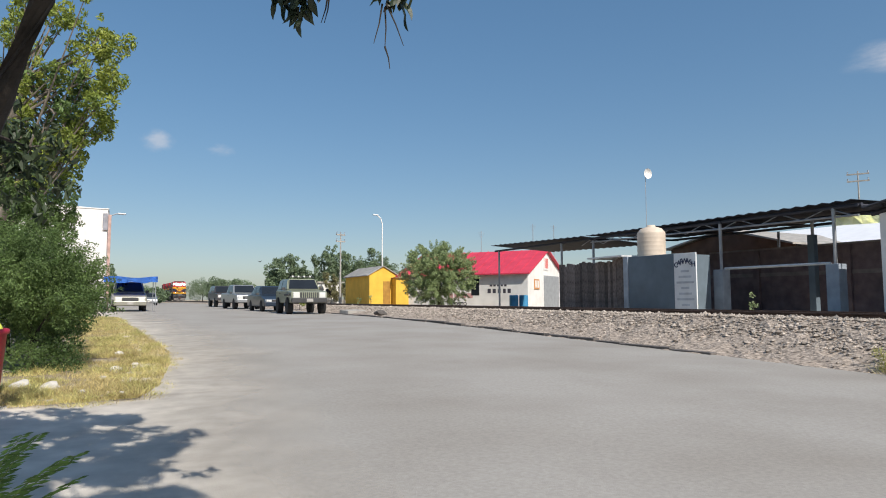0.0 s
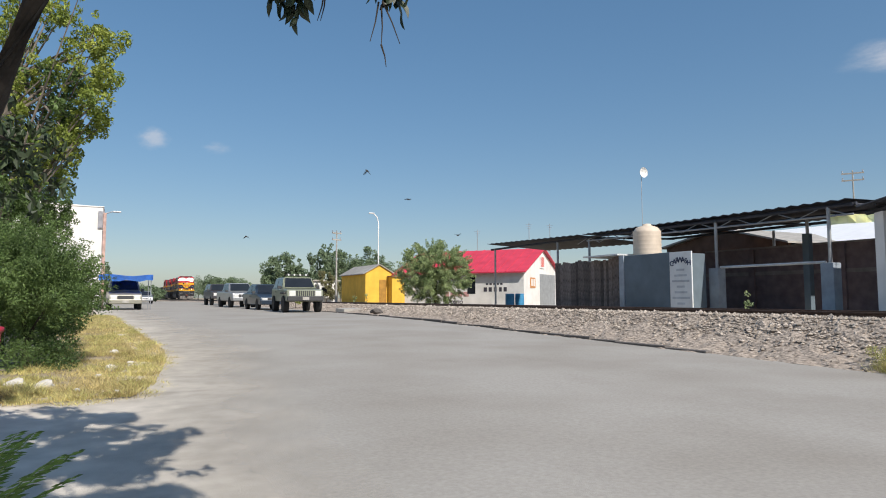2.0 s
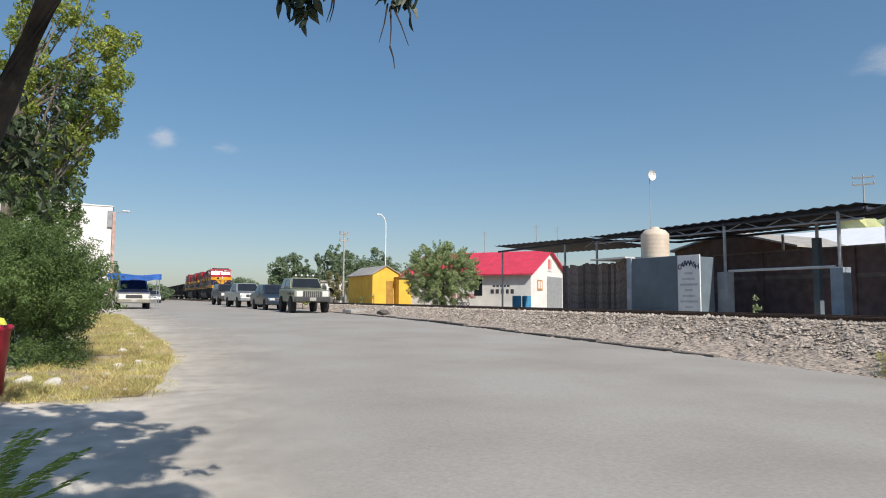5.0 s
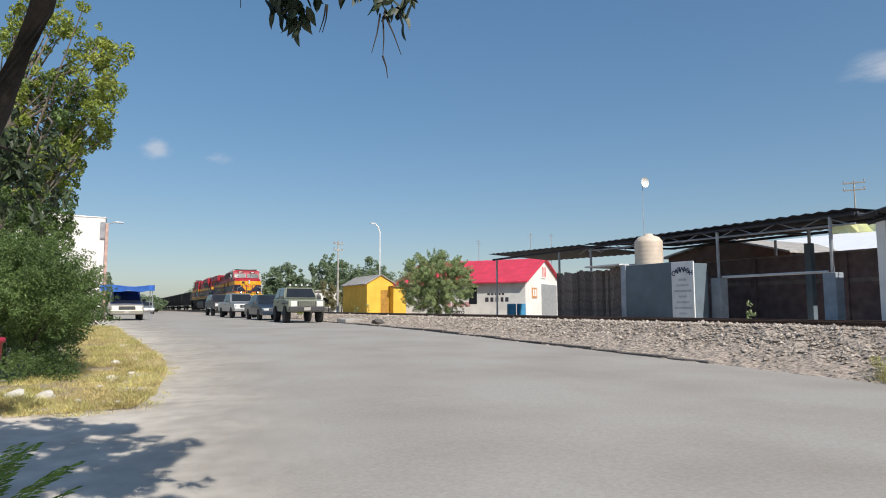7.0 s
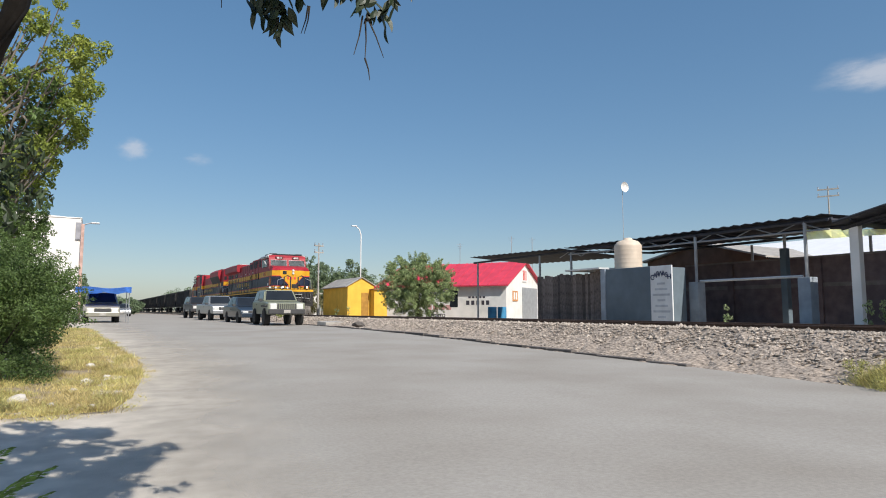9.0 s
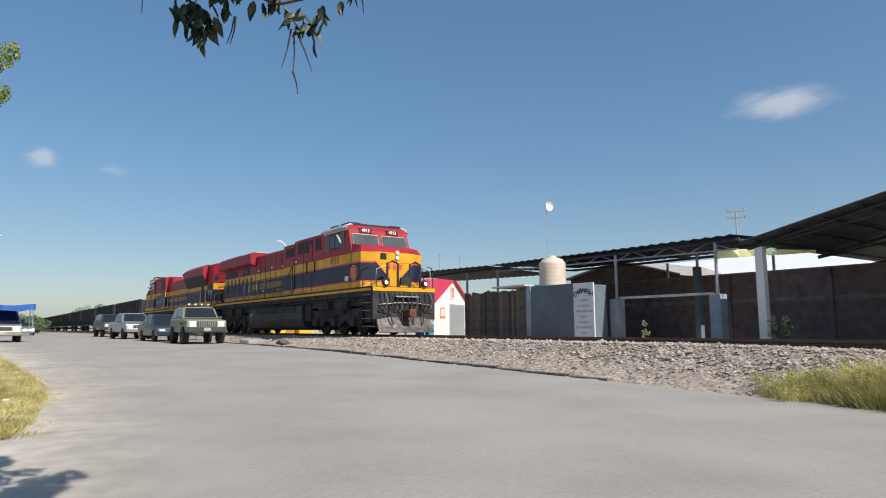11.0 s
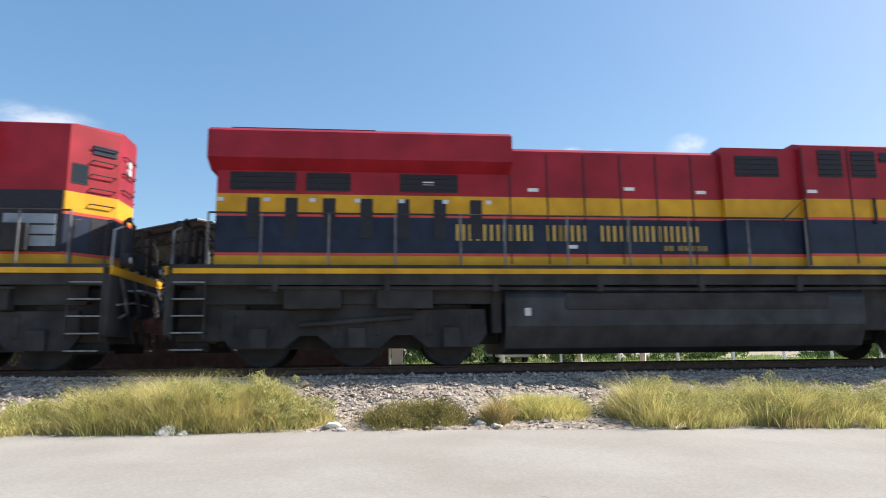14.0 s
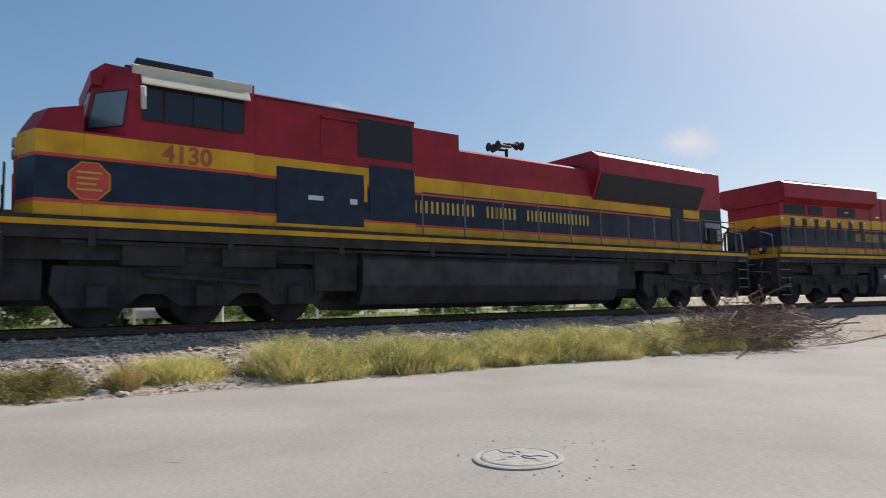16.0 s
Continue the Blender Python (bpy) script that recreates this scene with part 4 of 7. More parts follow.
        if corner:
            cream = mat("cream_sunshade", (0.62, 0.58, 0.46), 0.6, 0, 0.08, 3, stain=0.3)
            prism(bm, [(sx * 1.47, 4.47), (sx * 1.5, 4.46), (sx * 1.51, 4.6), (sx * 1.3, 4.68), (sx * 1.3, 4.62), (sx * 1.47, 4.6)], "y", y0 + 0.75, y1 - 0.05)
            bmesh.ops.recalc_face_normals(bm, faces=bm.faces[:])
            part("roof_edge", bm, cream, c, "cream roof edge")
            bm = bmesh.new()
            prism(bm, [(sx * 1.5, 4.45), (sx * 1.62, 4.28), (sx * 1.63, 4.3), (sx * 1.51, 4.48)], "y", y0 + 0.9, y1 - 0.12)
            bmesh.ops.recalc_face_normals(bm, faces=bm.faces[:])
            part("sunshade", bm, cream, c, "cream sunshade over the side windows")
            bm = bmesh.new()
            box(bm, *sorted((sx * 0.3, sx * 1.24)), y0 + 0.85, y1 - 0.75, 4.62, 4.82, 0.04)
            part("roof_unit", bm, GRILLE, c, "dark cooling unit on the cab roof")
            bm = bmesh.new()
        prism(bm, [(sx * 1.2, 4.62), (sx * 1.48, 4.56), (sx * 1.68, 4.44), (sx * 1.68, 4.48), (sx * 1.48, 4.62), (sx * 1.2, 4.67)], "y", y0 + 0.5, y1 - 0.05)
        if not corner:
            part("sunshade", bm, STEEL, c, "pale grey sunshade along the cab roof")
            bm = bmesh.new()
            prism(bm, [(sx * 1.47, 4.4), (sx * 1.5, 4.39), (sx * 1.51, 4.6), (sx * 1.28, 4.7), (sx * 1.28, 4.64), (sx * 1.47, 4.58)], "y", y0 + 0.48, y1 - 0.02)
            bmesh.ops.recalc_face_normals(bm, faces=bm.faces[:])
            part("roof_edge", bm, PALE, c, "pale grey roof edge")
            for ya, yb in ((0.62, 1.45), (1.8, 2.55)):
                quick("roof_unit", c, GRILLE, (*sorted((sx * 0.75, sx * 1.3)), y0 + ya, y0 + yb, 4.62, 4.76), bevel=0.03)
        bm = bmesh.new()
        tube(bm, [(sx * 1.55, y0 + 0.95, 3.9), (sx * 1.75, y0 + 0.9, 4.2)], 0.05, 6)
        part("mirror", bm, PALE, c)
    if corner:
        bm = bmesh.new()
        prism(bm, [(y0 + 0.14, 4.32), (y0 + 0.12, 4.52), (y0 + 0.36, 4.7), (y0 + 0.85, 4.68), (y0 + 0.9, 4.5), (y0 + 0.3, 4.32)], "x", -0.98, 0.98)
        part("brow", bm, LIV, c, "dark red brow over the windscreen")
    bm = bmesh.new()
    box(bm, -1.0, 1.0, y0 + 0.7, y0 + 1.6, 4.62, 4.74, 0.03)
    box(bm, -0.8, 0.8, y0 + 1.75, y1 - 0.1, 4.62, 4.7, 0.03)
    part("roof_gear", bm, GRILLE, c)
    return c


def side_grilles(e, x, spans, z0, z1):
    for a, b in spans:
        for sx in (-1, 1):
            g = quick("grille", e, GRILLE, (*sorted((sx * (x - 0.01), sx * (x + 0.012))), a, b, z0, z1))
            bm = bmesh.new()
            for k in range(int((z1 - z0) / 0.11)):
                z = z0 + 0.05 + k * 0.11
                box(bm, *sorted((sx * (x + 0.012), sx * (x + 0.03))), a, b, z, z + 0.03)
            part("louvre", bm, GRILLE, g)


def raise_cab(c, k):
    """Stretch the upper cab upward from its waist."""
    c.scale.z = k
    c.location.z = 3.42 * (1 - k)


def lead_engine(y):
    e = thing("locomotive", pose(TRACK_X, y, RAIL_Z), "red, yellow and navy diesel locomotive leading the train", "locomotive", "locomotives")
    underframe(e, -0.95, 20.25, 6.1, 13.8)
    e.scale.z = 1.022
    truck(e, 2.9)
    truck(e, 16.75)
    wide_nose(e, -0.12, 0.9, 3.63, 3.8)
    raise_cab(cab(e, 0.82, 3.62, 4.62, "4913", False), 1.04)
    lettering("4913", 0.45, mat("number_red", (0.45, 0.10, 0.03), 0.5), e, pose(-1.505, 2.45, 3.05, 90, 0, -90), "road_number")
    road_emblem(e, -1.505, 0.62, 2.55, -1)
    road_emblem(e, 1.51, 0.62, 2.55, 1)
    quick("notice_plate", e, WHITE, (-1.508, -1.5, 1.1, 1.42, 2.25, 2.45))
    # full-width cabinet behind the cab
    bm = bmesh.new()
    banded(bm, 1.42, 3.62, 7.2, 1.93, 4.55, LIV, (0.22, 0.09))
    part("cabinet", bm, LIV, e, "full-width red machinery cabinet")
    side_grilles(e, 1.42, [(4.12, 4.68), (5.45, 6.02), (6.25, 6.8)], 3.86, 4.45)
    side_grilles(e, 1.42, [(5.1, 5.35)], 4.2, 4.42)
    panel_lines(e, -1.43, (3.64, 5.05, 6.1, 7.18), 2.0, 4.5)
    bm = bmesh.new()
    banded(bm, 1.3, 7.2, 8.95, 1.93, 4.5, LIV)
    part("hood", bm, LIV, e)
    side_grilles(e, 1.3, [(7.65, 8.65)], 3.87, 4.32)
    bm = bmesh.new()
    banded(bm, 1.18, 8.95, 13.6, 1.93, 4.36, LIV, (0.23, 0.12))
    part("hood", bm, LIV, e, "red long hood")
    panel_lines(e, -1.19, [9.6 + 0.8 * k for k in range(6)], 2.0, 4.3)
    bm = bmesh.new()
    box(bm, -0.35, 0.35, 10.2, 11.0, 4.46, 4.6, 0.03)
    part("exhaust", bm, GRILLE, e)
    quick("roof_fan", e, GRILLE, (-0.4, 0.4, 12.2, 12.7, 4.46, 4.56), bevel=0.03)
    for yy in (9.3, 11.3, 12.9):
        quick("lifting_lug", e, PALE, (-0.9, -0.6, yy, yy + 0.25, 4.42, 4.5), bevel=0.01)
    bm = bmesh.new()
    banded(bm, 1.18, 13.6, 19.55, 1.93, 3.9, LIV)
    part("hood", bm, LIV, e)
    bm = bmesh.new()
    prism(bm, [(-1.18, 3.85), (-1.52, 4.02), (-1.52, 4.56), (-1.35, 4.66), (1.35, 4.66), (1.52, 4.56), (1.52, 4.02), (1.18, 3.85)], "y", 13.6, 19.68, 0)
    rad = part("radiator_housing", bm, [RED], e, "overhanging red radiator housing")
    quick("radiator_grid", rad, GRILLE, (-1.2, 1.2, 16.4, 19.3, 4.66, 4.73))
    quick("radiator_grid", rad, PALE, (-1.2, 1.2, 13.7, 16.2, 4.66, 4.69))
    side_grilles(e, 1.18, [(14.7, 15.9), (16.9, 17.8), (18.0, 19.3)], 3.45, 3.82)
    for k in range(7):
        quick("door_louvre", e, GRILLE, (-1.195, -1.17, 14.2 + 0.75 * k, 14.45 + 0.75 * k, 2.5, 3.3))
        quick("door_label", e, PALE, (-1.2, -1.18, 14.0 + 0.9 * k, 14.12 + 0.9 * k, 3.22, 3.3))
    for yy, zz in ((9.3, 3.5), (10.9, 3.55), (13.0, 3.5), (15.2, 3.6), (12.2, 2.32), (6.9, 3.5)):
        quick("notice_plate", e, WHITE, (-1.2 if yy > 8.95 else -1.44, -1.17, yy, yy + 0.22, zz, zz + 0.07))
    bars_word(e, -1.186, 14.75, 2.47, 0.33, [.21, .25, .23, .21, .25, .21, -.18, .21, .07, .21, .23, -.18, .21, .25, .23, .21, .23, .21, .23, .23], gap=0.16)
    bars_word(e, -1.186, 10.3, 2.28, 0.11, [.08, .08, -.05, .1, .08, .08, .03, .08, .1], gap=0.3)
    for sx in (-1, 1):
        railing(e, sx * 1.5, [7.3, 8.6, 9.9, 11.2, 12.5, 13.8, 14.7, 16.0, 17.3, 18.6, 19.6], 1.9, 2.93)
        end_steps(e, sx, -0.9, -0.2)
        end_steps(e, sx, 19.6, 20.2)
        for yy in (4.7, 5.6):
            bm = bmesh.new()
            tube(bm, [(sx * 1.46, yy, 2.85), (sx * 1.46, yy, 3.4)], 0.03, 6)
            part("grab_iron", bm, BLACK, e)
        bm = bmesh.new()
        tube(bm, [(sx * 1.5, 7.25, 1.95), (sx * 1.5, 7.25, 3.35), (sx * 1.5, 7.9, 2.8)], 0.025, 6)
        part("grab_iron", bm, BLACK, e)
    front_gear(e, -0.98, -1, True)
    front_gear(e, 20.28, 1)
    plow(e, -1.0, -1)
    coupler(e, -1.05, -1)
    coupler(e, 20.3, 1)
    return e


def second_engine(y):
    """Runs long hood first: its own nose points back along the train."""
    e = thing("locomotive", pose(TRACK_X, y, RAIL_Z, 0, 0, 180), "second red, yellow and navy locomotive running hood first", "locomotive", "locomotives")
    underframe(e, -0.95, 22.4, 6.5, 15.2)
    truck(e, 3.1)
    truck(e, 19.3)
    e.scale.z = 1.02
    wide_nose(e, 0.1, 0.945, 3.78, 3.9)
    raise_cab(cab(e, 0.95, 4.0, 4.62, "4130", True, 0.68), 1.14)
    # the camera sees this engine's other side, x > 0 in its own space
    lettering("4130", 0.46, MATS["number_red"], e, pose(1.505, 2.7, 3.03, 90, 0, 90), "road_number")
    bm_y = 1.05
    r = 0.36
    bm = bmesh.new()
    pts = [(bm_y + r * math.cos(a), 2.55 + r * math.sin(a)) for a in [math.pi / 8 + k * math.pi / 4 for k in range(8)]]
    prism(bm, pts, "x", 1.5, 1.51)
    em = part("emblem", bm, YEL, e, "red and yellow octagonal emblem")
    bm = bmesh.new()
    prism(bm, [(bm_y + (a - bm_y) * 0.94, 2.55 + (b - 2.55) * 0.94) for a, b in pts], "x", 1.509, 1.515)
    part("emblem_field", bm, STRIPE, em)
    for k in range(4):
        quick("emblem_bar", em, LETTER, (1.514, 1.519, bm_y - 0.2, bm_y + 0.2 - (k % 3) * 0.05, 2.68 - k * 0.1, 2.715 - k * 0.1))
    bm = bmesh.new()
    banded(bm, 1.42, 4.0, 7.95, 1.93, 4.6, LIV, (0.27, 0.14))
    part("inverter_cabinet", bm, LIV, e, "full-width red machinery cabinet")
    for sx in (-1, 1):
        a = sorted((sx * 1.41, sx * 1.435))
        quick("cabinet_panel", e, NAVY, (*a, 4.5, 6.55, 1.98, 3.2), bevel=0.008)
        quick("cabinet_panel", e, GRILLE, (*a, 6.42, 7.9, 3.62, 4.5), bevel=0.008, label="dark upper air intake")
        quick("cabinet_panel", e, NAVY, (*a, 6.7, 7.93, 2.2, 3.46), bevel=0.008)
        # added black strip that draws the shaded line under the cabinet's top edge
        quick("drip_rail", e, BLACK, (*sorted((sx * 1.4, sx * 1.445)), 4.0, 7.95, 4.58, 4.62))
        quick("panel_frame", e, YEL, (*a, 6.56, 6.64, 2.6, 3.24))
        quick("sill_board", e, YEL, (*sorted((sx * 1.42, sx * 1.46)), 4.45, 6.6, 1.95, 2.02))
        quick("notice_plate", e, PALE, (*sorted((sx * 1.43, sx * 1.442)), 6.2, 6.38, 2.52, 2.64))
        quick("panel_lip", e, RED, (*sorted((sx * 1.43, sx * 1.5)), 5.5, 6.4, 4.36, 4.42))
        quick("cabinet_panel", e, RED, (*a, 5.5, 6.4, 3.5, 4.42), bevel=0.01)
        quick("notice_plate", e, PALE, (*sorted((sx * 1.43, sx * 1.442)), 5.2, 5.55, 2.55, 2.65))
    bm = bmesh.new()
    banded(bm, 1.15, 7.95, 9.5, 1.93, 4.58, LIV)
    part("hood", bm, LIV, e)
    bm = bmesh.new()
    banded(bm, 1.15, 9.5, 14.5, 1.93, 4.16, LIV, (0.2, 0.1))
    part("hood", bm, LIV, e, "low red long hood")
    bm = bmesh.new()
    tube(bm, [(0.5, 11.7, 4.1), (0.5, 11.7, 4.62)], 0.05, 6)
    for k, dz in enumerate((0.0, 0.1, -0.06, 0.06, -0.02)):
        s = 1 if k % 2 else -1
        lathe(bm, [(0.035, 0), (0.05, s * 0.34), (0.13, s * 0.5)], (0.3 + 0.1 * k, 11.7, 4.66 + dz * 1.3), "y", 10)
    part("horn", bm, GRILLE, e, "black multi-chime air horn")
    bm = bmesh.new()
    banded(bm, 1.15, 14.5, 20.0, 1.93, 3.35, LIV)
    part("hood", bm, LIV, e)
    bm = bmesh.new()
    prism(bm, [(-1.15, 3.3), (-1.5, 4.05), (-1.5, 4.56), (-1.2, 4.76), (1.2, 4.76), (1.5, 4.56), (1.5, 4.05), (1.15, 3.3)], "y", 14.5, 20.0, 0)
    rad = part("radiator_housing", bm, [RED], e, "flared radiator housing with dark grilles")
    quick("roof_grid", rad, GRILLE, (-1.1, 1.1, 14.8, 19.6, 4.76, 4.82))
    quick("roof_hatch", rad, BLACK, (-0.6, 0.6, 14.2, 14.5, 4.2, 4.42))
    for sx in (-1, 1):
        bm = bmesh.new()
        prism(bm, [(sx * 1.17, 3.36), (sx * 1.5, 4.06), (sx * 1.515, 4.05), (sx * 1.19, 3.33)], "y", 14.6, 19.9)
        part("radiator_grille", bm, GRILLE, rad)
    bm = bmesh.new()
    banded(bm, 1.15, 20.0, 21.42, 1.93, 4.7, LIV, (0.2, 0.08), (0.45, 22.12))
    tl = part("hood_end", bm, LIV, e, "red and yellow hood end with drawn-in corners")
    # things on the slanted corner, u from its side edge to the end face
    slant = lambda u, out: (1.15 - 0.7 * u + 0.7071 * out, 21.42 + 0.7 * u + 0.7071 * out)
    for sx in (-1, 1):
        flip = lambda p: (sx * p[0], p[1])
        for nm, u0, u1, z0, z1, mt, out in (("end_window", 0.1, 0.36, 3.58, 3.92, GLASS, 0.012), ("window_frame", 0.07, 0.39, 3.55, 3.95, BLACK, 0.008),
                                            ("corner_panel", 0.5, 0.95, 2.25, 2.9, GRILLE, 0.01), ("number_board", 0.45, 0.92, 4.2, 4.38, NAVY, 0.02)):
            bm = bmesh.new()
            prism(bm, [flip(slant(u0, 0)), flip(slant(u1, 0)), flip(slant(u1, out)), flip(slant(u0, out))], "z", z0, z1)
            bmesh.ops.recalc_face_normals(bm, faces=bm.faces[:])
            part(nm, bm, mt, tl)
        for zz in (3.18, 3.5, 3.78, 4.06, 4.34):
            a, b = flip(slant(0.45, 0.06)), flip(slant(0.92, 0.06))
            a0, b0 = flip(slant(0.45, 0)), flip(slant(0.92, 0))
            bm = bmesh.new()
            tube(bm, [(*a0, zz), (*a, zz), (*b, zz), (*b0, zz)], 0.013, 5)
            part("grab_iron", bm, BLACK, tl)
    # dark sheets laid over the bands put shade on the hood side as colour
    quick("end_shade", tl, GRILLE, (1.15, 1.17, 20.08, 21.38, 2.2, 3.38))
    # added panel: the pale sky showing through the railing, as a flat colour
    quick("sheet_panel", tl, GREYW, (1.17, 1.19, 20.35, 21.3, 2.3, 2.92), bevel=0.006, label="grey-blue panel standing in for sky seen through the railing")
    quick("control_box", tl, BLACK, (1.19, 1.32, 20.4, 20.85, 2.2, 2.72), bevel=0.02)
    for zz in (2.5, 2.7):
        quick("panel_rib", tl, BLACK, (1.19, 1.2, 20.35, 21.3, zz, zz + 0.03))
    quick("end_shade", tl, GRILLE, (1.15, 1.17, 18.4, 19.1, 2.2, 3.38))
    for k, zz in enumerate((3.6, 3.95, 4.3)):
        bm = bmesh.new()
        tube(bm, [(-0.3, 22.12, zz), (-0.28, 22.18, zz), (0.28, 22.18, zz), (0.3, 22.12, zz)], 0.015, 5)
        part("grab_iron", bm, BLACK, tl)
    for zz in (4.05, 4.2):
        bm = bmesh.new()
        lathe(bm, [(0.09, 0), (0.085, 0.05)], (0, 22.12, zz), "y", 12)
        part("rear_light", bm, LENS, tl)
    y0 = 8.1
    w = [.26, .28, .28, .26, .28, .26, -.3, .26, .1, .26, .28, -.3, .26, .28, .28, .26, .28, .26, .28, .28]
    yy = y0
    for q in w:
        if q > 0:
            for k in (0.0, 0.62):
                quick("letter_block", e, LETTER, (1.15, 1.156, yy + q * k, yy + q * (k + 0.26), 2.5, 2.8))
        yy += abs(q) + 0.05
    panel_lines(e, 1.13, [9.6 + 0.95 * k for k in range(9)], 2.0, 3.3)
    for sx in (-1, 1):
        railing(e, sx * 1.5, [8.1 + 1.27 * k for k in range(11)] + [21.7], 1.9, 2.93)
        end_steps(e, sx, -0.9, -0.2)
        end_steps(e, sx, 21.75, 22.35)
    front_gear(e, -0.98, -1)
    front_gear(e, 22.42, 1)
    plow(e, -1.0, -1)
    coupler(e, -1.05, -1)
    coupler(e, 22.45, 1)
    return e


def gondola(y):
    g = thing("gondola_wagon", pose(TRACK_X, y, RAIL_Z), "dark ribbed open-top freight wagon", "wagon", "freight wagons")
    bm = bmesh.new()
    L, h = 15.4, 1.5
    box(bm, -h, h, 0.3, L - 0.3, 0.95, 1.2)
    for sx in (-1, 1):
        box(bm, *sorted((sx * h, sx * (h - 0.06))), 0.3, L - 0.3, 1.1, 3.15)
        box(bm, *sorted((sx * (h + 0.06), sx * (h - 0.1))), 0.25, L - 0.25, 3.1, 3.25)
    for yy in (0.3, L - 0.36):
        box(bm, -h, h, yy, yy + 0.06, 1.1, 3.2)
    part("body", bm, COAL, g)
    for k in range(13):
        yy = 0.35 + k * (L - 0.8) / 12
        for sx in (-1, 1):
            quick("rib", g, COAL, (*sorted((sx * h, sx * (h + 0.07))), yy, yy + 0.1, 1.0, 3.1))
    quick("load", g, COAL, (-1.4, 1.4, 0.4, L - 0.4, 1.3, 2.9))
    for yc in (2.2, L - 2.2):
        for sx in (-1, 1):
            bm = bmesh.new()
            prism(bm, [(yc - 1.2, 0.55), (yc - 1.1, 0.35), (yc - 0.6, 0.35), (yc, 0.3), (yc + 0.6, 0.35), (yc + 1.1, 0.35), (yc + 1.2, 0.55), (yc + 0.5, 0.8), (yc - 0.5, 0.8)], "x", *sorted((sx * 1.0, sx * 1.15)))
            part("bogie_frame", bm, BLACK, g)
        for dy in (-0.85, 0.85):
            bm = bmesh.new()
            tube(bm, [(-0.95, yc + dy, 0.44), (0.95, yc + dy, 0.44)], 0.07, 8)
            ws = part("wheelset", bm, BLACK, g)
            for sx in (-0.76, 0.76):
                bm = bmesh.new()
                lathe(bm, [(0.42, sx - 0.06), (0.44, sx), (0.42, sx + 0.06)], (0, yc + dy, 0.44), "x", 18)
                part("wheel", bm, BLACK, ws)
    return g


NOSE_0, SPEED = 170.25, 13.35   # metres up the line at the start, metres a second
TRAIN = [(lead_engine(NOSE_0), 0.0, 0), (second_engine(NOSE_0 + 43.8), 43.8, 180)]
first_wagon = gondola(NOSE_0 + 45.7)
TRAIN.append((first_wagon, 45.7, 0))
for q in range(1, 13):
    s = 45.7 + q * 16.3
    TRAIN.append((copy_thing(first_wagon, pose(TRACK_X, NOSE_0 + s, RAIL_Z)), s, 0))

# ---- buildings beyond the track ----
YARD = 0.48


def house_walls(bm, pts, z0, z1, mi=0):
    prism(bm, pts, "z", z0, z1, mi)


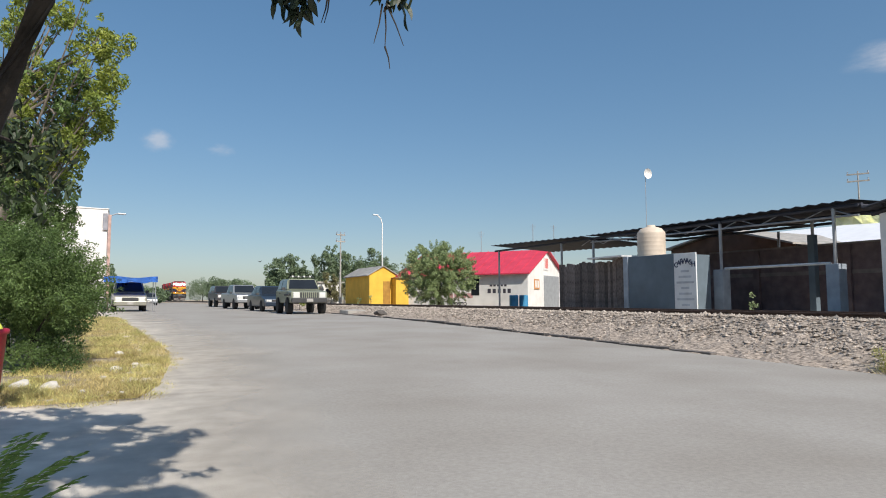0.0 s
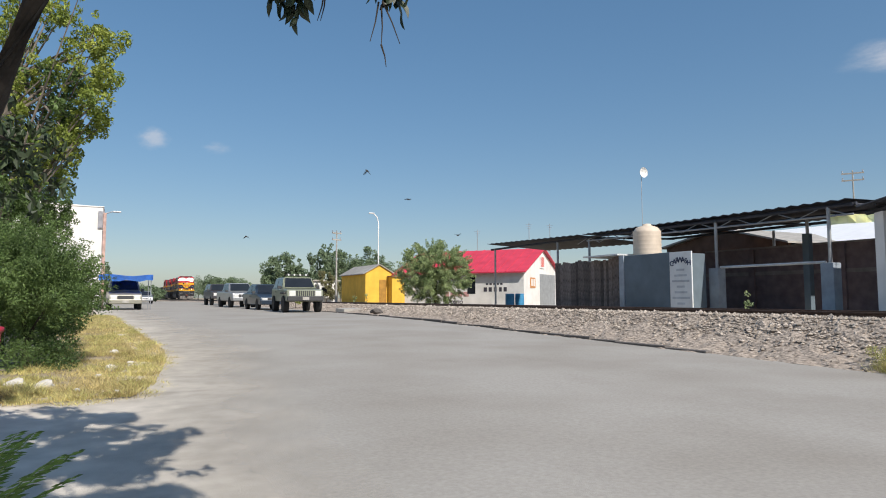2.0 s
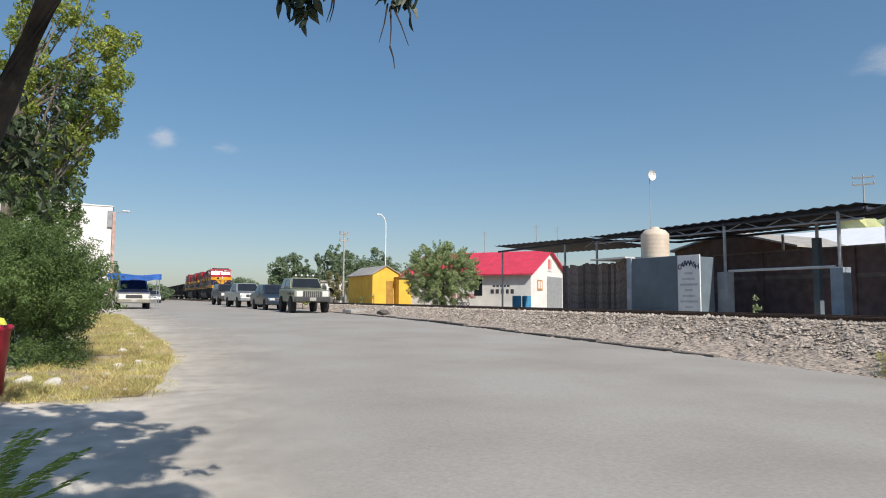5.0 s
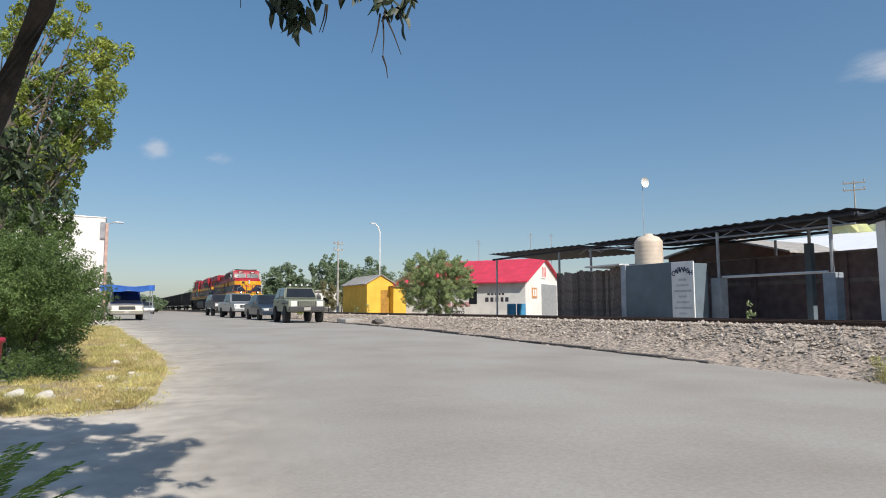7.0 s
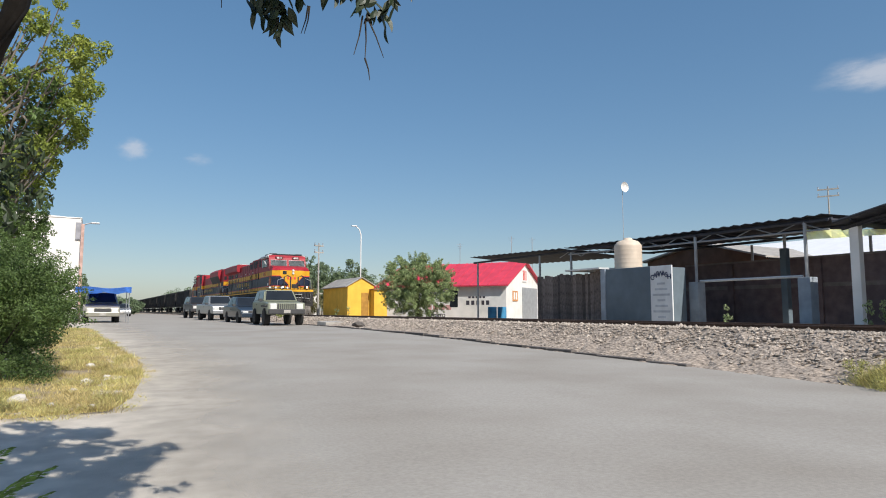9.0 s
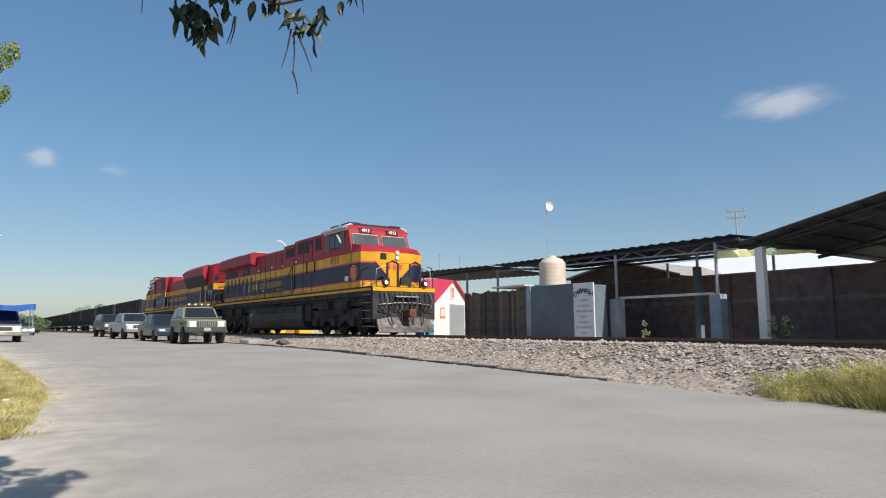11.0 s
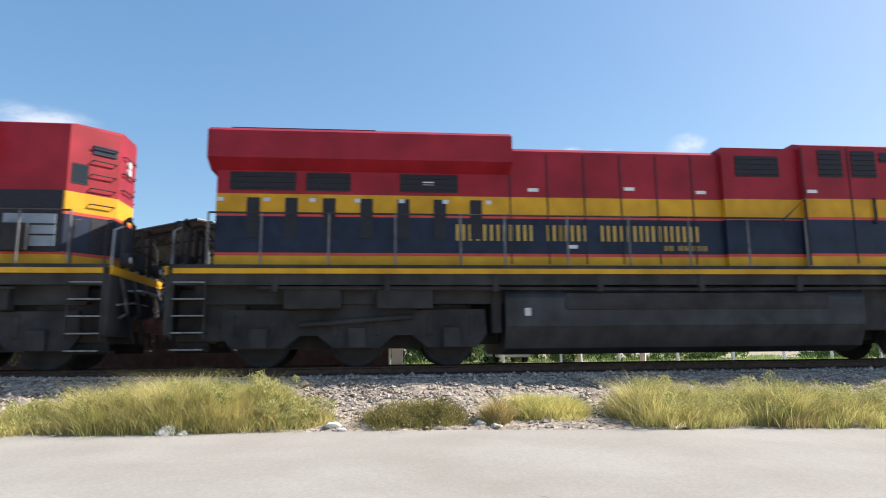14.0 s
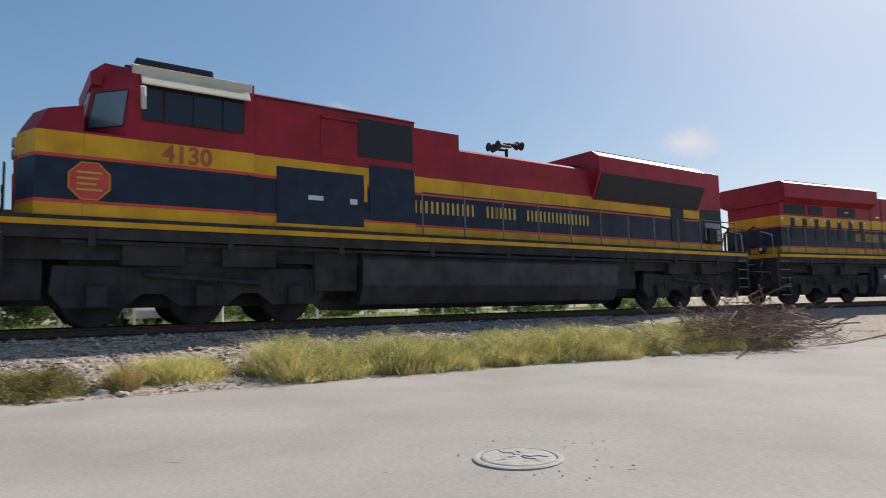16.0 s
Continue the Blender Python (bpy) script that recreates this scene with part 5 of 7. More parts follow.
def red_roof_shop():
    """White shop with a pink-red gable roof; its own x runs along the gable, y along the ridge."""
    a = math.degrees(math.atan2(0.574, 0.819))
    h = thing("shop_building", pose(24.08, 34.85, YARD, 0, 0, a), "whitewashed shop with a pink-red gabled roof", "building")
    w, L, ze, zp = 7.5, 9.8, 2.42, 4.05
    bm = bmesh.new()
    prism(bm, [(0, 0), (w, 0), (w, ze), (w / 2, zp), (0, ze)], "y", 0, 0.18)
    prism(bm, [(0, 0), (w, 0), (w, ze), (w / 2, zp), (0, ze)], "y", L - 0.18, L)
    box(bm, 0, 0.18, 0.18, L - 0.18, 0, ze)
    box(bm, w - 0.18, w, 0.18, L - 0.18, 0, ze)
    part("wall", bm, WALLW, h, "whitewashed wall")
    for s in (0, 1):
        bm = bmesh.new()
        x0, x1 = (-0.35, w / 2) if s == 0 else (w + 0.35, w / 2)
        zl = ze - 0.14
        prism(bm, [(x0, zl), (x1, zp + 0.02), (x1, zp + 0.1), (x0, zl + 0.08)], "y", -0.25, L + 0.2)
        r = part("roof", bm, ROOFR, h, "pink-red painted sheet roof")
        for k in range(16):
            bm = bmesh.new()
            yy = -0.2 + k * 0.66
            prism(bm, [(x0, zl + 0.08), (x1, zp + 0.1), (x1, zp + 0.13), (x0, zl + 0.11)], "y", yy, yy + 0.06)
            part("roof_seam", bm, ROOFR, r)
    bm = bmesh.new()
    box(bm, 3.2, 6.6, -0.02, 0.02, 0, 2.3)
    d = part("roller_door", bm, mat("grey_shutter", (0.36, 0.37, 0.38), 0.6, 0.2, 0.08, 3), h, "grey roller shutter door")
    for k in range(14):
        quick("slat", d, MATS["grey_shutter"], (3.22, 6.58, -0.035, -0.018, 0.05 + k * 0.16, 0.17 + k * 0.16))
    quick("gable_sign", h, WHITE, (w / 2 - 0.55, w / 2 + 0.35, -0.06, -0.003, 2.7, 3.6), label="white painted gable panel with red bars")
    for k in range(3):
        quick("sign_bar", h, STRIPE, (w / 2 - 0.45 + 0.28 * k, w / 2 - 0.3 + 0.28 * k, -0.07, -0.055, 2.8, 3.5))
    quick("price_board", h, mat("board_orange", (0.6, 0.28, 0.1), 0.7), (1.2, 2.2, -0.04, -0.003, 1.3, 2.0))
    for k in range(2):
        quick("board_bar", h, WHITE, (1.35 + 0.42 * k, 1.6 + 0.42 * k, -0.05, -0.038, 1.42, 1.9))
    # painted wall lettering on the long side, as plain bars, and the shop's word
    for k, wd in enumerate((.28, .24, .26, .28, .3)):
        quick("painted_bar", h, mat("sign_black", (0.05, 0.045, 0.06), 0.7), (-0.008, 0.0, 1.2 + 0.36 * k, 1.2 + 0.36 * k + wd * 0.8, 1.05, 1.34))
        quick("painted_bar", h, MATS["sign_black"], (-0.008, 0.0, 1.5 + 0.26 * k, 1.5 + 0.26 * k + wd * 0.6, 1.5, 1.62))
    for k in range(4):
        quick("painted_bar", h, mat("faded_red_paint", (0.62, 0.34, 0.32), 0.8), (-0.008, 0.0, 4.0 + 0.5 * k, 4.0 + 0.5 * k + 0.4, 0.72, 1.05))
    lettering("DEPOSITO", 0.32, MATS["sign_black"], h, pose(-0.006, 5.2, 0.22, 90, 0, -90), "wall_word")
    quick("window", h, GLASS, (-0.01, 0.0, 3.5, 4.1, 0.9, 2.2))
    for x, y, z in ((23.3, 34.2, 0.0), (22.75, 34.5, 0.0)):
        bm = bmesh.new()
        lathe(bm, [(0.26, 0.0), (0.29, 0.02), (0.285, 0.28), (0.295, 0.3), (0.285, 0.32), (0.285, 0.6), (0.295, 0.62), (0.285, 0.64), (0.28, 0.88), (0.25, 0.9)], sides=20)
        o = part("drum", bm, mat("drum_blue", (0.05, 0.25, 0.45), 0.5, 0, 0.1, 3))
        o.matrix_basis = pose(x, y, YARD)
        tagged(o, "blue plastic drum beside the white shop wall", "drum", "drums")


red_roof_shop()


def yellow_shed():
    h = thing("yellow_shed", pose(16.1, 43.0, YARD), "small yellow shed with a greyed tin roof", "shed")
    w, L, ze, zp = 2.1, 5.3, 2.4, 3.0
    bm = bmesh.new()
    prism(bm, [(0, 0), (w, 0), (w, ze), (w / 2, zp), (0, ze)], "y", 0, L)
    part("wall", bm, YWALL, h, "bright yellow painted wall")
    for s in (0, 1):
        bm = bmesh.new()
        x0, x1 = (-0.2, w / 2) if s == 0 else (w + 0.2, w / 2)
        prism(bm, [(x0, ze - 0.08), (x1, zp + 0.02), (x1, zp + 0.08), (x0, ze - 0.02)], "y", -0.12, L + 0.15)
        part("roof", bm, OWALL, h, "greyed sheet roof")
    bm = bmesh.new()
    box(bm, 1.75, 2.75, -0.7, 0.6, 0, 2.15)
    part("porch", bm, YWALL, h)
    quick("porch_roof", h, mat("rust_roof", (0.28, 0.12, 0.07), 0.8), (1.65, 2.9, -0.85, 0.62, 2.15, 2.22))
    quick("door", h, mat("shed_door", (0.42, 0.22, 0.04), 0.8), (1.05, 1.6, -0.03, 0.0, 0.05, 1.95))


yellow_shed()


def post(name, x, y, z0, z1, w, material, label, cat, group=""):
    bm = bmesh.new()
    box(bm, -w / 2, w / 2, -w / 2, w / 2, 0, z1 - z0, min(0.02, w / 6))
    o = part(name, bm, material)
    o.matrix_basis = pose(x, y, z0)
    return tagged(o, label, cat, group)


def corrugated(name, x0, x1, y0, y1, z_at, material, label, step=0.25, parent=None, thick=0.02, rib=0.05):
    """A ribbed sheet, ribs running across x; z_at(x, y) gives its lie."""
    bm = bmesh.new()
    n = max(4, int(abs(y1 - y0) / (step / 2)))
    rows = []
    for i in range(n + 1):
        y = y0 + (y1 - y0) * i / n
        dz = rib if i % 2 else 0.0
        rows.append([(bm.verts.new((x, y, z_at(x, y) + dz)), bm.verts.new((x, y, z_at(x, y) + dz - thick))) for x in (x0, (x0 + x1) / 2, x1)])
    for a, b in zip(rows, rows[1:]):
        for k in range(2):
            bm.faces.new((a[k][0], a[k + 1][0], b[k + 1][0], b[k][0]))
            bm.faces.new((a[k][1], b[k][1], b[k + 1][1], a[k + 1][1]))
        bm.faces.new((a[0][0], b[0][0], b[0][1], a[0][1]))
        bm.faces.new((a[2][0], a[2][1], b[2][1], b[2][0]))
    bmesh.ops.recalc_face_normals(bm, faces=bm.faces[:])
    return part(name, bm, material, parent, label)


def bar(name, pts, r, material, parent, sides=6):
    bm = bmesh.new()
    tube(bm, pts, r, sides)
    return part(name, bm, material, parent)


def carport():
    c = thing("carport", pose(0, 0, 0), "open steel carport with a dark corrugated roof", "carport")
    corrugated("roof", 19.15, 25.0, 10.9, 23.0, lambda x, y: 4.0 + 0.03 * (x - 19.1), ROOFG, "dark corrugated sheet roof", 0.42, c)
    corrugated("roof", 19.3, 23.6, 23.3, 31.6, lambda x, y: 4.02 + 0.022 * (y - 23.3) - 0.05 * (x - 19.3), ROOFG, "low dark sheet roof", 0.5, c)
    for y0, y1, x, z in ((10.9, 23.0, 19.35, 3.88), (10.9, 23.0, 24.7, 4.04), (10.9, 23.0, 22.0, 3.96), (23.3, 31.6, 19.6, 3.9)):
        bar("purlin", [(x, y0, z), (x, y1, z)], 0.06, ROOFG, c)
    bar("truss_chord", [(19.35, 11.0, 3.58), (19.35, 22.9, 3.72)], 0.035, STEEL, c)
    for k in range(8):
        y = 11.2 + k * 1.55
        bar("truss_web", [(19.35, y, 3.59), (19.35, y + 0.75, 3.88), (19.35, y + 1.5, 3.61)], 0.02, STEEL, c, 4)
    for y in (11.0, 15.8, 19.4, 22.8):
        bar("rafter", [(19.25, y, 3.86), (24.8, y, 4.02)], 0.05, ROOFG, c)
    for x, y in ((19.35, 11.75), (19.35, 15.85), (22.1, 14.2), (24.5, 12.5), (24.5, 17.2), (19.4, 22.8), (19.6, 31.2), (19.6, 25.4)):
        bar("post", [(x, y, YARD), (x, y, 3.9)], 0.055, STEEL, c, 8)
    for y in (11.75, 15.85):
        quick("pier", c, GREYW, (19.15, 19.55, y - 0.2, y + 0.2, YARD, 2.17), bevel=0.02, label="grey painted block pier")
    quick("pier", c, BLUEW, (21.98, 22.22, 14.1, 14.34, YARD, 3.4), bevel=0.02)
    bar("cross_rail", [(19.35, 11.9, 2.2), (19.35, 15.7, 2.2)], 0.05, PALE, c)
    bm = bmesh.new()
    rows = []
    for i in range(13):
        y = 11.8 - 3.1 * i / 12
        sag = 0.05 * math.sin(i * 1.3)
        rows.append([bm.verts.new((19.5 + sag, y, 3.66 - 0.028 * i + 0.02 * sag)), bm.verts.new((19.5 - sag, y, 3.34 - 0.008 * i))])
    for a, b in zip(rows, rows[1:]):
        bm.faces.new((a[0], a[1], b[1], b[0]))
    bmesh.ops.solidify(bm, geom=bm.faces[:], thickness=0.01)
    part("banner", bm, leaf_mat("pale_yellow_cloth", (0.97, 0.97, 0.66), (0.95, 0.95, 0.6)), c, "pale yellow cloth banner")


carport()


def shelter():
    """The big gabled open shelter, its roof falling both ways along the track."""
    s = thing("open_shelter", pose(0, 0, 0), "large open shelter with a dark gabled sheet roof", "shelter")
    yl, yp, yr, zl, zp, zr = 9.85, 4.42, -0.95, 3.48, 4.66, 3.55
    tin = mat("shed_sheet", (0.10, 0.105, 0.125), 0.6, 0.2, 0.12, 2, stain=0.25)
    for a, za, nm in ((yl, zl, "roof"), (yr, zr, "roof")):
        corrugated(nm, 17.5, 31.0, yp, a, lambda x, y, a=a, za=za: zp + (za - zp) * (y - yp) / (a - yp), tin, "dark sheet roof slope", 0.4, s, rib=0.022)
    # the lower lean-to roof that runs on beyond the gable
    corrugated("lean_to_roof", 17.5, 25.0, -1.0, -9.2, lambda x, y: 3.5 + 0.05 * (y + 1.0), tin, "low dark sheet roof beyond the gable", 0.4, s, rib=0.022)
    for x in (17.6, 21.5, 24.8):
        bar("lean_to_beam", [(x, -1.0, 3.4), (x, -9.1, 3.0)], 0.05, PALE if x < 18 else DARKSTEEL, s)
    for k in range(5):
        bar("lean_to_purlin", [(17.5, -2.4 - 1.6 * k, 3.36 - 0.08 * k), (25.0, -2.4 - 1.6 * k, 3.36 - 0.08 * k)], 0.03, DARKSTEEL, s, 4)
    for u in (0.0, 1.0):
        bar("roof_edge", [(17.48, yp + 0.02 * u, zp + 0.03), (17.48, yl if u else yr, (zl if u else zr) + 0.03)], 0.035, PALE if not u else DARKSTEEL, s, 4)
    for a, za in ((yl, zl), (yr, zr)):
        for x in (17.9, 22.2, 26.5, 30.6):
            bar("rafter", [(x, yp, zp - 0.1), (x, a, za - 0.1)], 0.05, DARKSTEEL, s)
            bar("tie", [(x, yp, zp - 0.45), (x, a, za - 0.14)], 0.03, DARKSTEEL, s)
            for k in range(7):
                u, v = k / 7, (k + 0.5) / 7
                y1, y2 = yp + (a - yp) * u, yp + (a - yp) * v
                bar("web", [(x, y1, zp - 0.1 + (za - zp) * u), (x, y2, zp - 0.45 + (za + 0.31 - zp) * v)], 0.018, DARKSTEEL, s, 4)
        for k in range(6):
            u = (k + 0.5) / 6
            y = yp + (a - yp) * u
            bar("purlin", [(17.5, y, zp + (za - zp) * u - 0.05), (31.0, y, zp + (za - zp) * u - 0.05)], 0.03, DARKSTEEL, s, 4)
    quick("post", s, WHITE, (17.88, 18.1, 9.42, 9.66, YARD, 3.45), bevel=0.02, label="pale square concrete post")
    quick("post", s, WHITE, (17.85, 18.15, -1.1, -0.8, YARD, 3.5), bevel=0.02, label="pale square concrete post")
    for x, y in ((18.0, -8.1), (23.5, -8.1), (30.4, 9.5), (24.6, -0.95)):
        bar("post", [(x, y, YARD), (x, y, 3.1 if y < -5 else 3.45)], 0.09, WHITE, s, 10)
    for z in (2.45, 2.95):
        bar("frame_rail", [(18.0, -8.1, z - 0.1), (18.0, -1.0, z + 0.2)], 0.035, PALE, s)
    for k in range(4):
        bar("frame_bar", [(18.0, -2.0 - 1.6 * k, 2.52 - 0.06 * k), (18.0, -2.0 - 1.6 * k, 3.05 - 0.06 * k)], 0.025, PALE, s)


shelter()


def yard_wall():
    w = thing("yard_wall", pose(0, 0, 0), "dark reddish block wall with a pale band behind the track", "wall", kind="structure")
    quick("wall_body", w, BRICKW, (23.0, 23.2, -0.9, 19.4, YARD - 0.05, 3.05))
    quick("wall_band", w, mat("band_grey", (0.24, 0.2, 0.19), 0.9), (22.97, 23.0, -0.9, 19.4, 2.0, 2.14))
    quick("wall_cap", w, MATS["band_grey"], (22.95, 23.25, -0.9, 19.4, 3.05, 3.12))
    for y in (2.6, 6.2, 9.8, 13.4, 17.0):
        quick("pilaster", w, BRICKW, (22.9, 23.0, y, y + 0.25, YARD - 0.05, 3.04))
    quick("wall_body", w, BRICKW, (23.0, 34.0, 19.4, 19.6, YARD - 0.05, 3.05))


yard_wall()


def brown_gable():
    h = thing("brown_gable_house", pose(26.0, 0, YARD), "brown gabled storehouse behind the wall", "building")
    bm = bmesh.new()
    prism(bm, [(24.4, 0), (24.4, 3.2), (20.9, 3.9), (17.6, 3.0), (17.6, 0)], "x", 0, 0.2)
    part("wall", bm, mat("brown_wall", (0.17, 0.10, 0.07), 0.9, 0, 0.15, 2, stain=0.3), h)
    for a, za in ((24.6, 3.18), (17.4, 2.98)):
        bm = bmesh.new()
        prism(bm, [(20.9, 3.9), (a, za), (a, za + 0.08), (20.9, 3.98)], "x", -0.3, 8)
        part("roof", bm, OWALL, h)
    w = thing("white_roof_hall", pose(31, 12, YARD + 0.35), "low hall with a white sheet roof", "building")
    bm = bmesh.new()
    prism(bm, [(0, 0), (9, 0), (9, 2.9), (4.5, 4.2), (0, 2.9)], "y", 0, 13)
    part("wall", bm, WALLW, w)
    for x0, x1 in ((-0.3, 4.5), (9.3, 4.5)):
        bm = bmesh.new()
        prism(bm, [(x0, 2.84), (x1, 4.22), (x1, 4.3), (x0, 2.92)], "y", -0.3, 13.3)
        part("roof", bm, mat("white_sheet", (0.86, 0.86, 0.87), 0.5, 0.0, 0.03, 2), w, "white sheet roof")


brown_gable()


def board_fence():
    f = thing("board_fence", pose(0, 0, 0), "tall fence of weathered dark upright boards", "fence")
    rng = np.random.default_rng(61)
    bm = bmesh.new()
    box(bm, -0.012, 0.012, -0.1, 0.1, 0, 2.2, 0.004)
    first = part("board", bm, BOARD, f)
    y = 18.75
    k = 0
    while y < 22.9:
        o = first if k == 0 else new("board", first.data)
        if k:
            o.parent = f
        o.matrix_basis = pose(17.6 + rng.normal() * 0.01, y, YARD - 0.02 + rng.normal() * 0.04, rng.normal() * 0.4, 0, rng.normal() * 1.5)
        y += 0.172
        k += 1
    for z in (1.0, 2.4):
        quick("fence_rail", f, BOARD, (17.62, 17.68, 18.6, 23.0, z, z + 0.09))
    w = thing("blue_shed", pose(0, 0, 0), "plain grey-blue sheet-walled shed with a flat top", "shed")
    quick("wall", w, BLUEW, (17.2, 18.95, 16.0, 18.45, YARD - 0.02, 2.7), bevel=0.02)
    quick("corner_trim", w, GREYW, (17.16, 17.2, 18.25, 18.49, YARD - 0.02, 2.72))
    quick("roof_edge", w, PALE, (17.1, 19.0, 18.5, 20.5, 2.74, 2.8))
    s = thing("car_wash_sign", pose(17.12, 15.5, YARD), "tall white hand-painted car wash sign board", "sign")
    quick("panel", s, mat("sign_white", (0.72, 0.74, 0.75), 0.8, 0, 0.06, 3, stain=0.3), (0, 0.05, -0.47, 0.47, 0.02, 2.2), bevel=0.01)
    word = "CARWASH"
    for k, ch in enumerate(word):
        u = (k - 3) / 3
        lettering(ch, 0.24, mat("sign_ink", (0.04, 0.05, 0.1), 0.7), s, pose(-0.006, -u * 0.37, 1.85 - 0.12 * u * u, 90, 0, -90), "painted_letter")
    for k in range(7):
        wd = 0.17 + 0.1 * ((k * 7) % 3)
        quick("painted_bar", s, mat("sign_grey_ink", (0.48, 0.51, 0.55), 0.8), (-0.006, 0.0, -wd, wd, 1.55 - 0.19 * k, 1.62 - 0.19 * k))


board_fence()


def water_tank():
    t = thing("water_tank", pose(18.2, 18.05, YARD) @ Matrix.Diagonal((0.57, 0.57, 0.81, 1)), "beige ribbed plastic water tank on a stand", "water tank")
    bm = bmesh.new()
    prof = [(0.88, 2.6), (0.92, 2.66)]
    for k in range(6):
        prof += [(0.92, 2.7 + k * 0.2), (0.9, 2.78 + k * 0.2), (0.92, 2.86 + k * 0.2)]
    prof += [(0.9, 3.92), (0.7, 4.1), (0.3, 4.2), (0.28, 4.27), (0.05, 4.29)]
    lathe(bm, prof, sides=32)
    part("tank_body", bm, TANK, t, smooth=True)
    quick("stand", t, CONCRETE, (-0.9, 0.9, -0.9, 0.9, 0, 2.6))
    d = thing("dish_mast", pose(19.0, 19.07, YARD), "thin mast with a small white dish on top", "antenna")
    bar("mast", [(0, 0, 0), (0, 0, 5.7)], 0.012, STEEL, d)
    bm = bmesh.new()
    lathe(bm, [(0.02, 0.12), (0.14, 0.06), (0.2, -0.02), (0.21, -0.03), (0.14, 0.03), (0.02, 0.09)], (0, -0.12, 5.7), "y", 20)
    part("dish", bm, WHITE, d, "white round dish")


water_tank()


def utility_pole(x, y, z1, arm, label, ang=0):
    p = thing("utility_pole", pose(x, y, YARD, 0, 0, ang), label, "utility pole", "poles")
    bm = bmesh.new()
    tube(bm, [(0, 0, 0), (0, 0, z1)], 0.09, 10, 0.05)
    part("pole", bm, CONCRETE, p)
    for dz in (0.25, 0.8):
        quick("crossarm", p, CONCRETE, (-arm / 2, arm / 2, -0.06, 0.06, z1 - dz, z1 - dz + 0.1))
        for k in (-0.45, 0, 0.45):
            bm = bmesh.new()
            lathe(bm, [(0.03, 0), (0.06, 0.05), (0.03, 0.12), (0.06, 0.16), (0.02, 0.2)], (k * arm, 0, z1 - dz + 0.1), "z", 8)
            part("insulator", bm, GREYW, p)
    return p


utility_pole(51.3, 29.1, 10.5, 1.5, "concrete utility pole with crossarms behind the carport", 120)
utility_pole(16.5, 50.9, 6.2, 0.9, "slim pale utility pole beyond the yellow shed", 20)


def street_lamp():
    p = thing("street_lamp", pose(20.6, 51.9, YARD), "tall slim white street lamp with one arm", "street lamp")
    bar("pole", [(0, 0, 0), (0, 0, 7.2)], 0.05, WHITE, p, 8)
    bar("arm", [(0, 0, 7.2), (-0.15, 0, 7.7), (-0.45, 0.1, 8.0)], 0.05, WHITE, p)
    quick("lamp_head", p, PALE, (-0.85, -0.35, 0.02, 0.2, 7.96, 8.06), bevel=0.03)


street_lamp()


def low_house():
    h = thing("low_white_house", pose(15.8, 62, YARD), "low whitewashed house far behind the parked cars", "house")
    quick("wall", h, WALLW, (0, 4.5, 0, 5, 0, 2.3))
    quick("roof", h, OWALL, (-0.2, 4.7, -0.2, 5.2, 2.3, 2.42))
    quick("door", h, BUMPER, (1.2, 2.0, -0.03, 0.0, 0, 1.9))
    quick("window", h, GLASS, (2.8, 3.7, -0.03, 0.0, 0.9, 1.7))


low_house()


def antennas():
    for x, y, h in ((30.5, 43.3, 6.8), (33.0, 43.8, 6.9), (28.5, 48.3, 6.6)):
        a = thing("roof_antenna", pose(x, y, YARD), "thin television antenna mast behind the shop", "antenna", "antennas")
        bar("mast", [(0, 0, 0), (0, 0, h)], 0.025, STEEL, a)
        for k in range(3):
            bar("element", [(-0.32 + 0.08 * k, 0, h - 0.15 - 0.16 * k), (0.32 - 0.08 * k, 0, h - 0.15 - 0.16 * k)], 0.01, STEEL, a, 4)


antennas()

# ---- the side of the street with the verge ----


def white_block():
    h = thing("white_building", pose(-0.6, 47.1, 0.3), "tall plain white rendered building", "building")
    bm = bmesh.new()
    prism(bm, [(-16, 0), (-16, 7.3), (-8, 7.2), (0, 6.8), (0, 0)], "y", 0, 14)
    part("wall", bm, WALLW, h)
    quick("parapet", h, WALLW, (-16.05, 0.05, -0.05, 14.05, 6.78, 6.84))
    quick("grey_sign", h, mat("sign_side", (0.30, 0.30, 0.33), 0.7), (-0.28, 0.06, -0.12, -0.06, 5.4, 6.5), label="small grey wall plate")
    quick("downpipe", h, mat("pink_post", (0.5, 0.33, 0.28), 0.8), (0.02, 0.2, -0.3, -0.1, 0, 6.4))
    bar("lamp_arm", [(0, -0.1, 6.3), (0.5, -0.1, 6.5), (0.65, -0.1, 6.5)], 0.04, STEEL, h)
    quick("lamp_head", h, STEEL, (0.55, 1.05, -0.2, 0.0, 6.46, 6.56), bevel=0.03)


white_block()


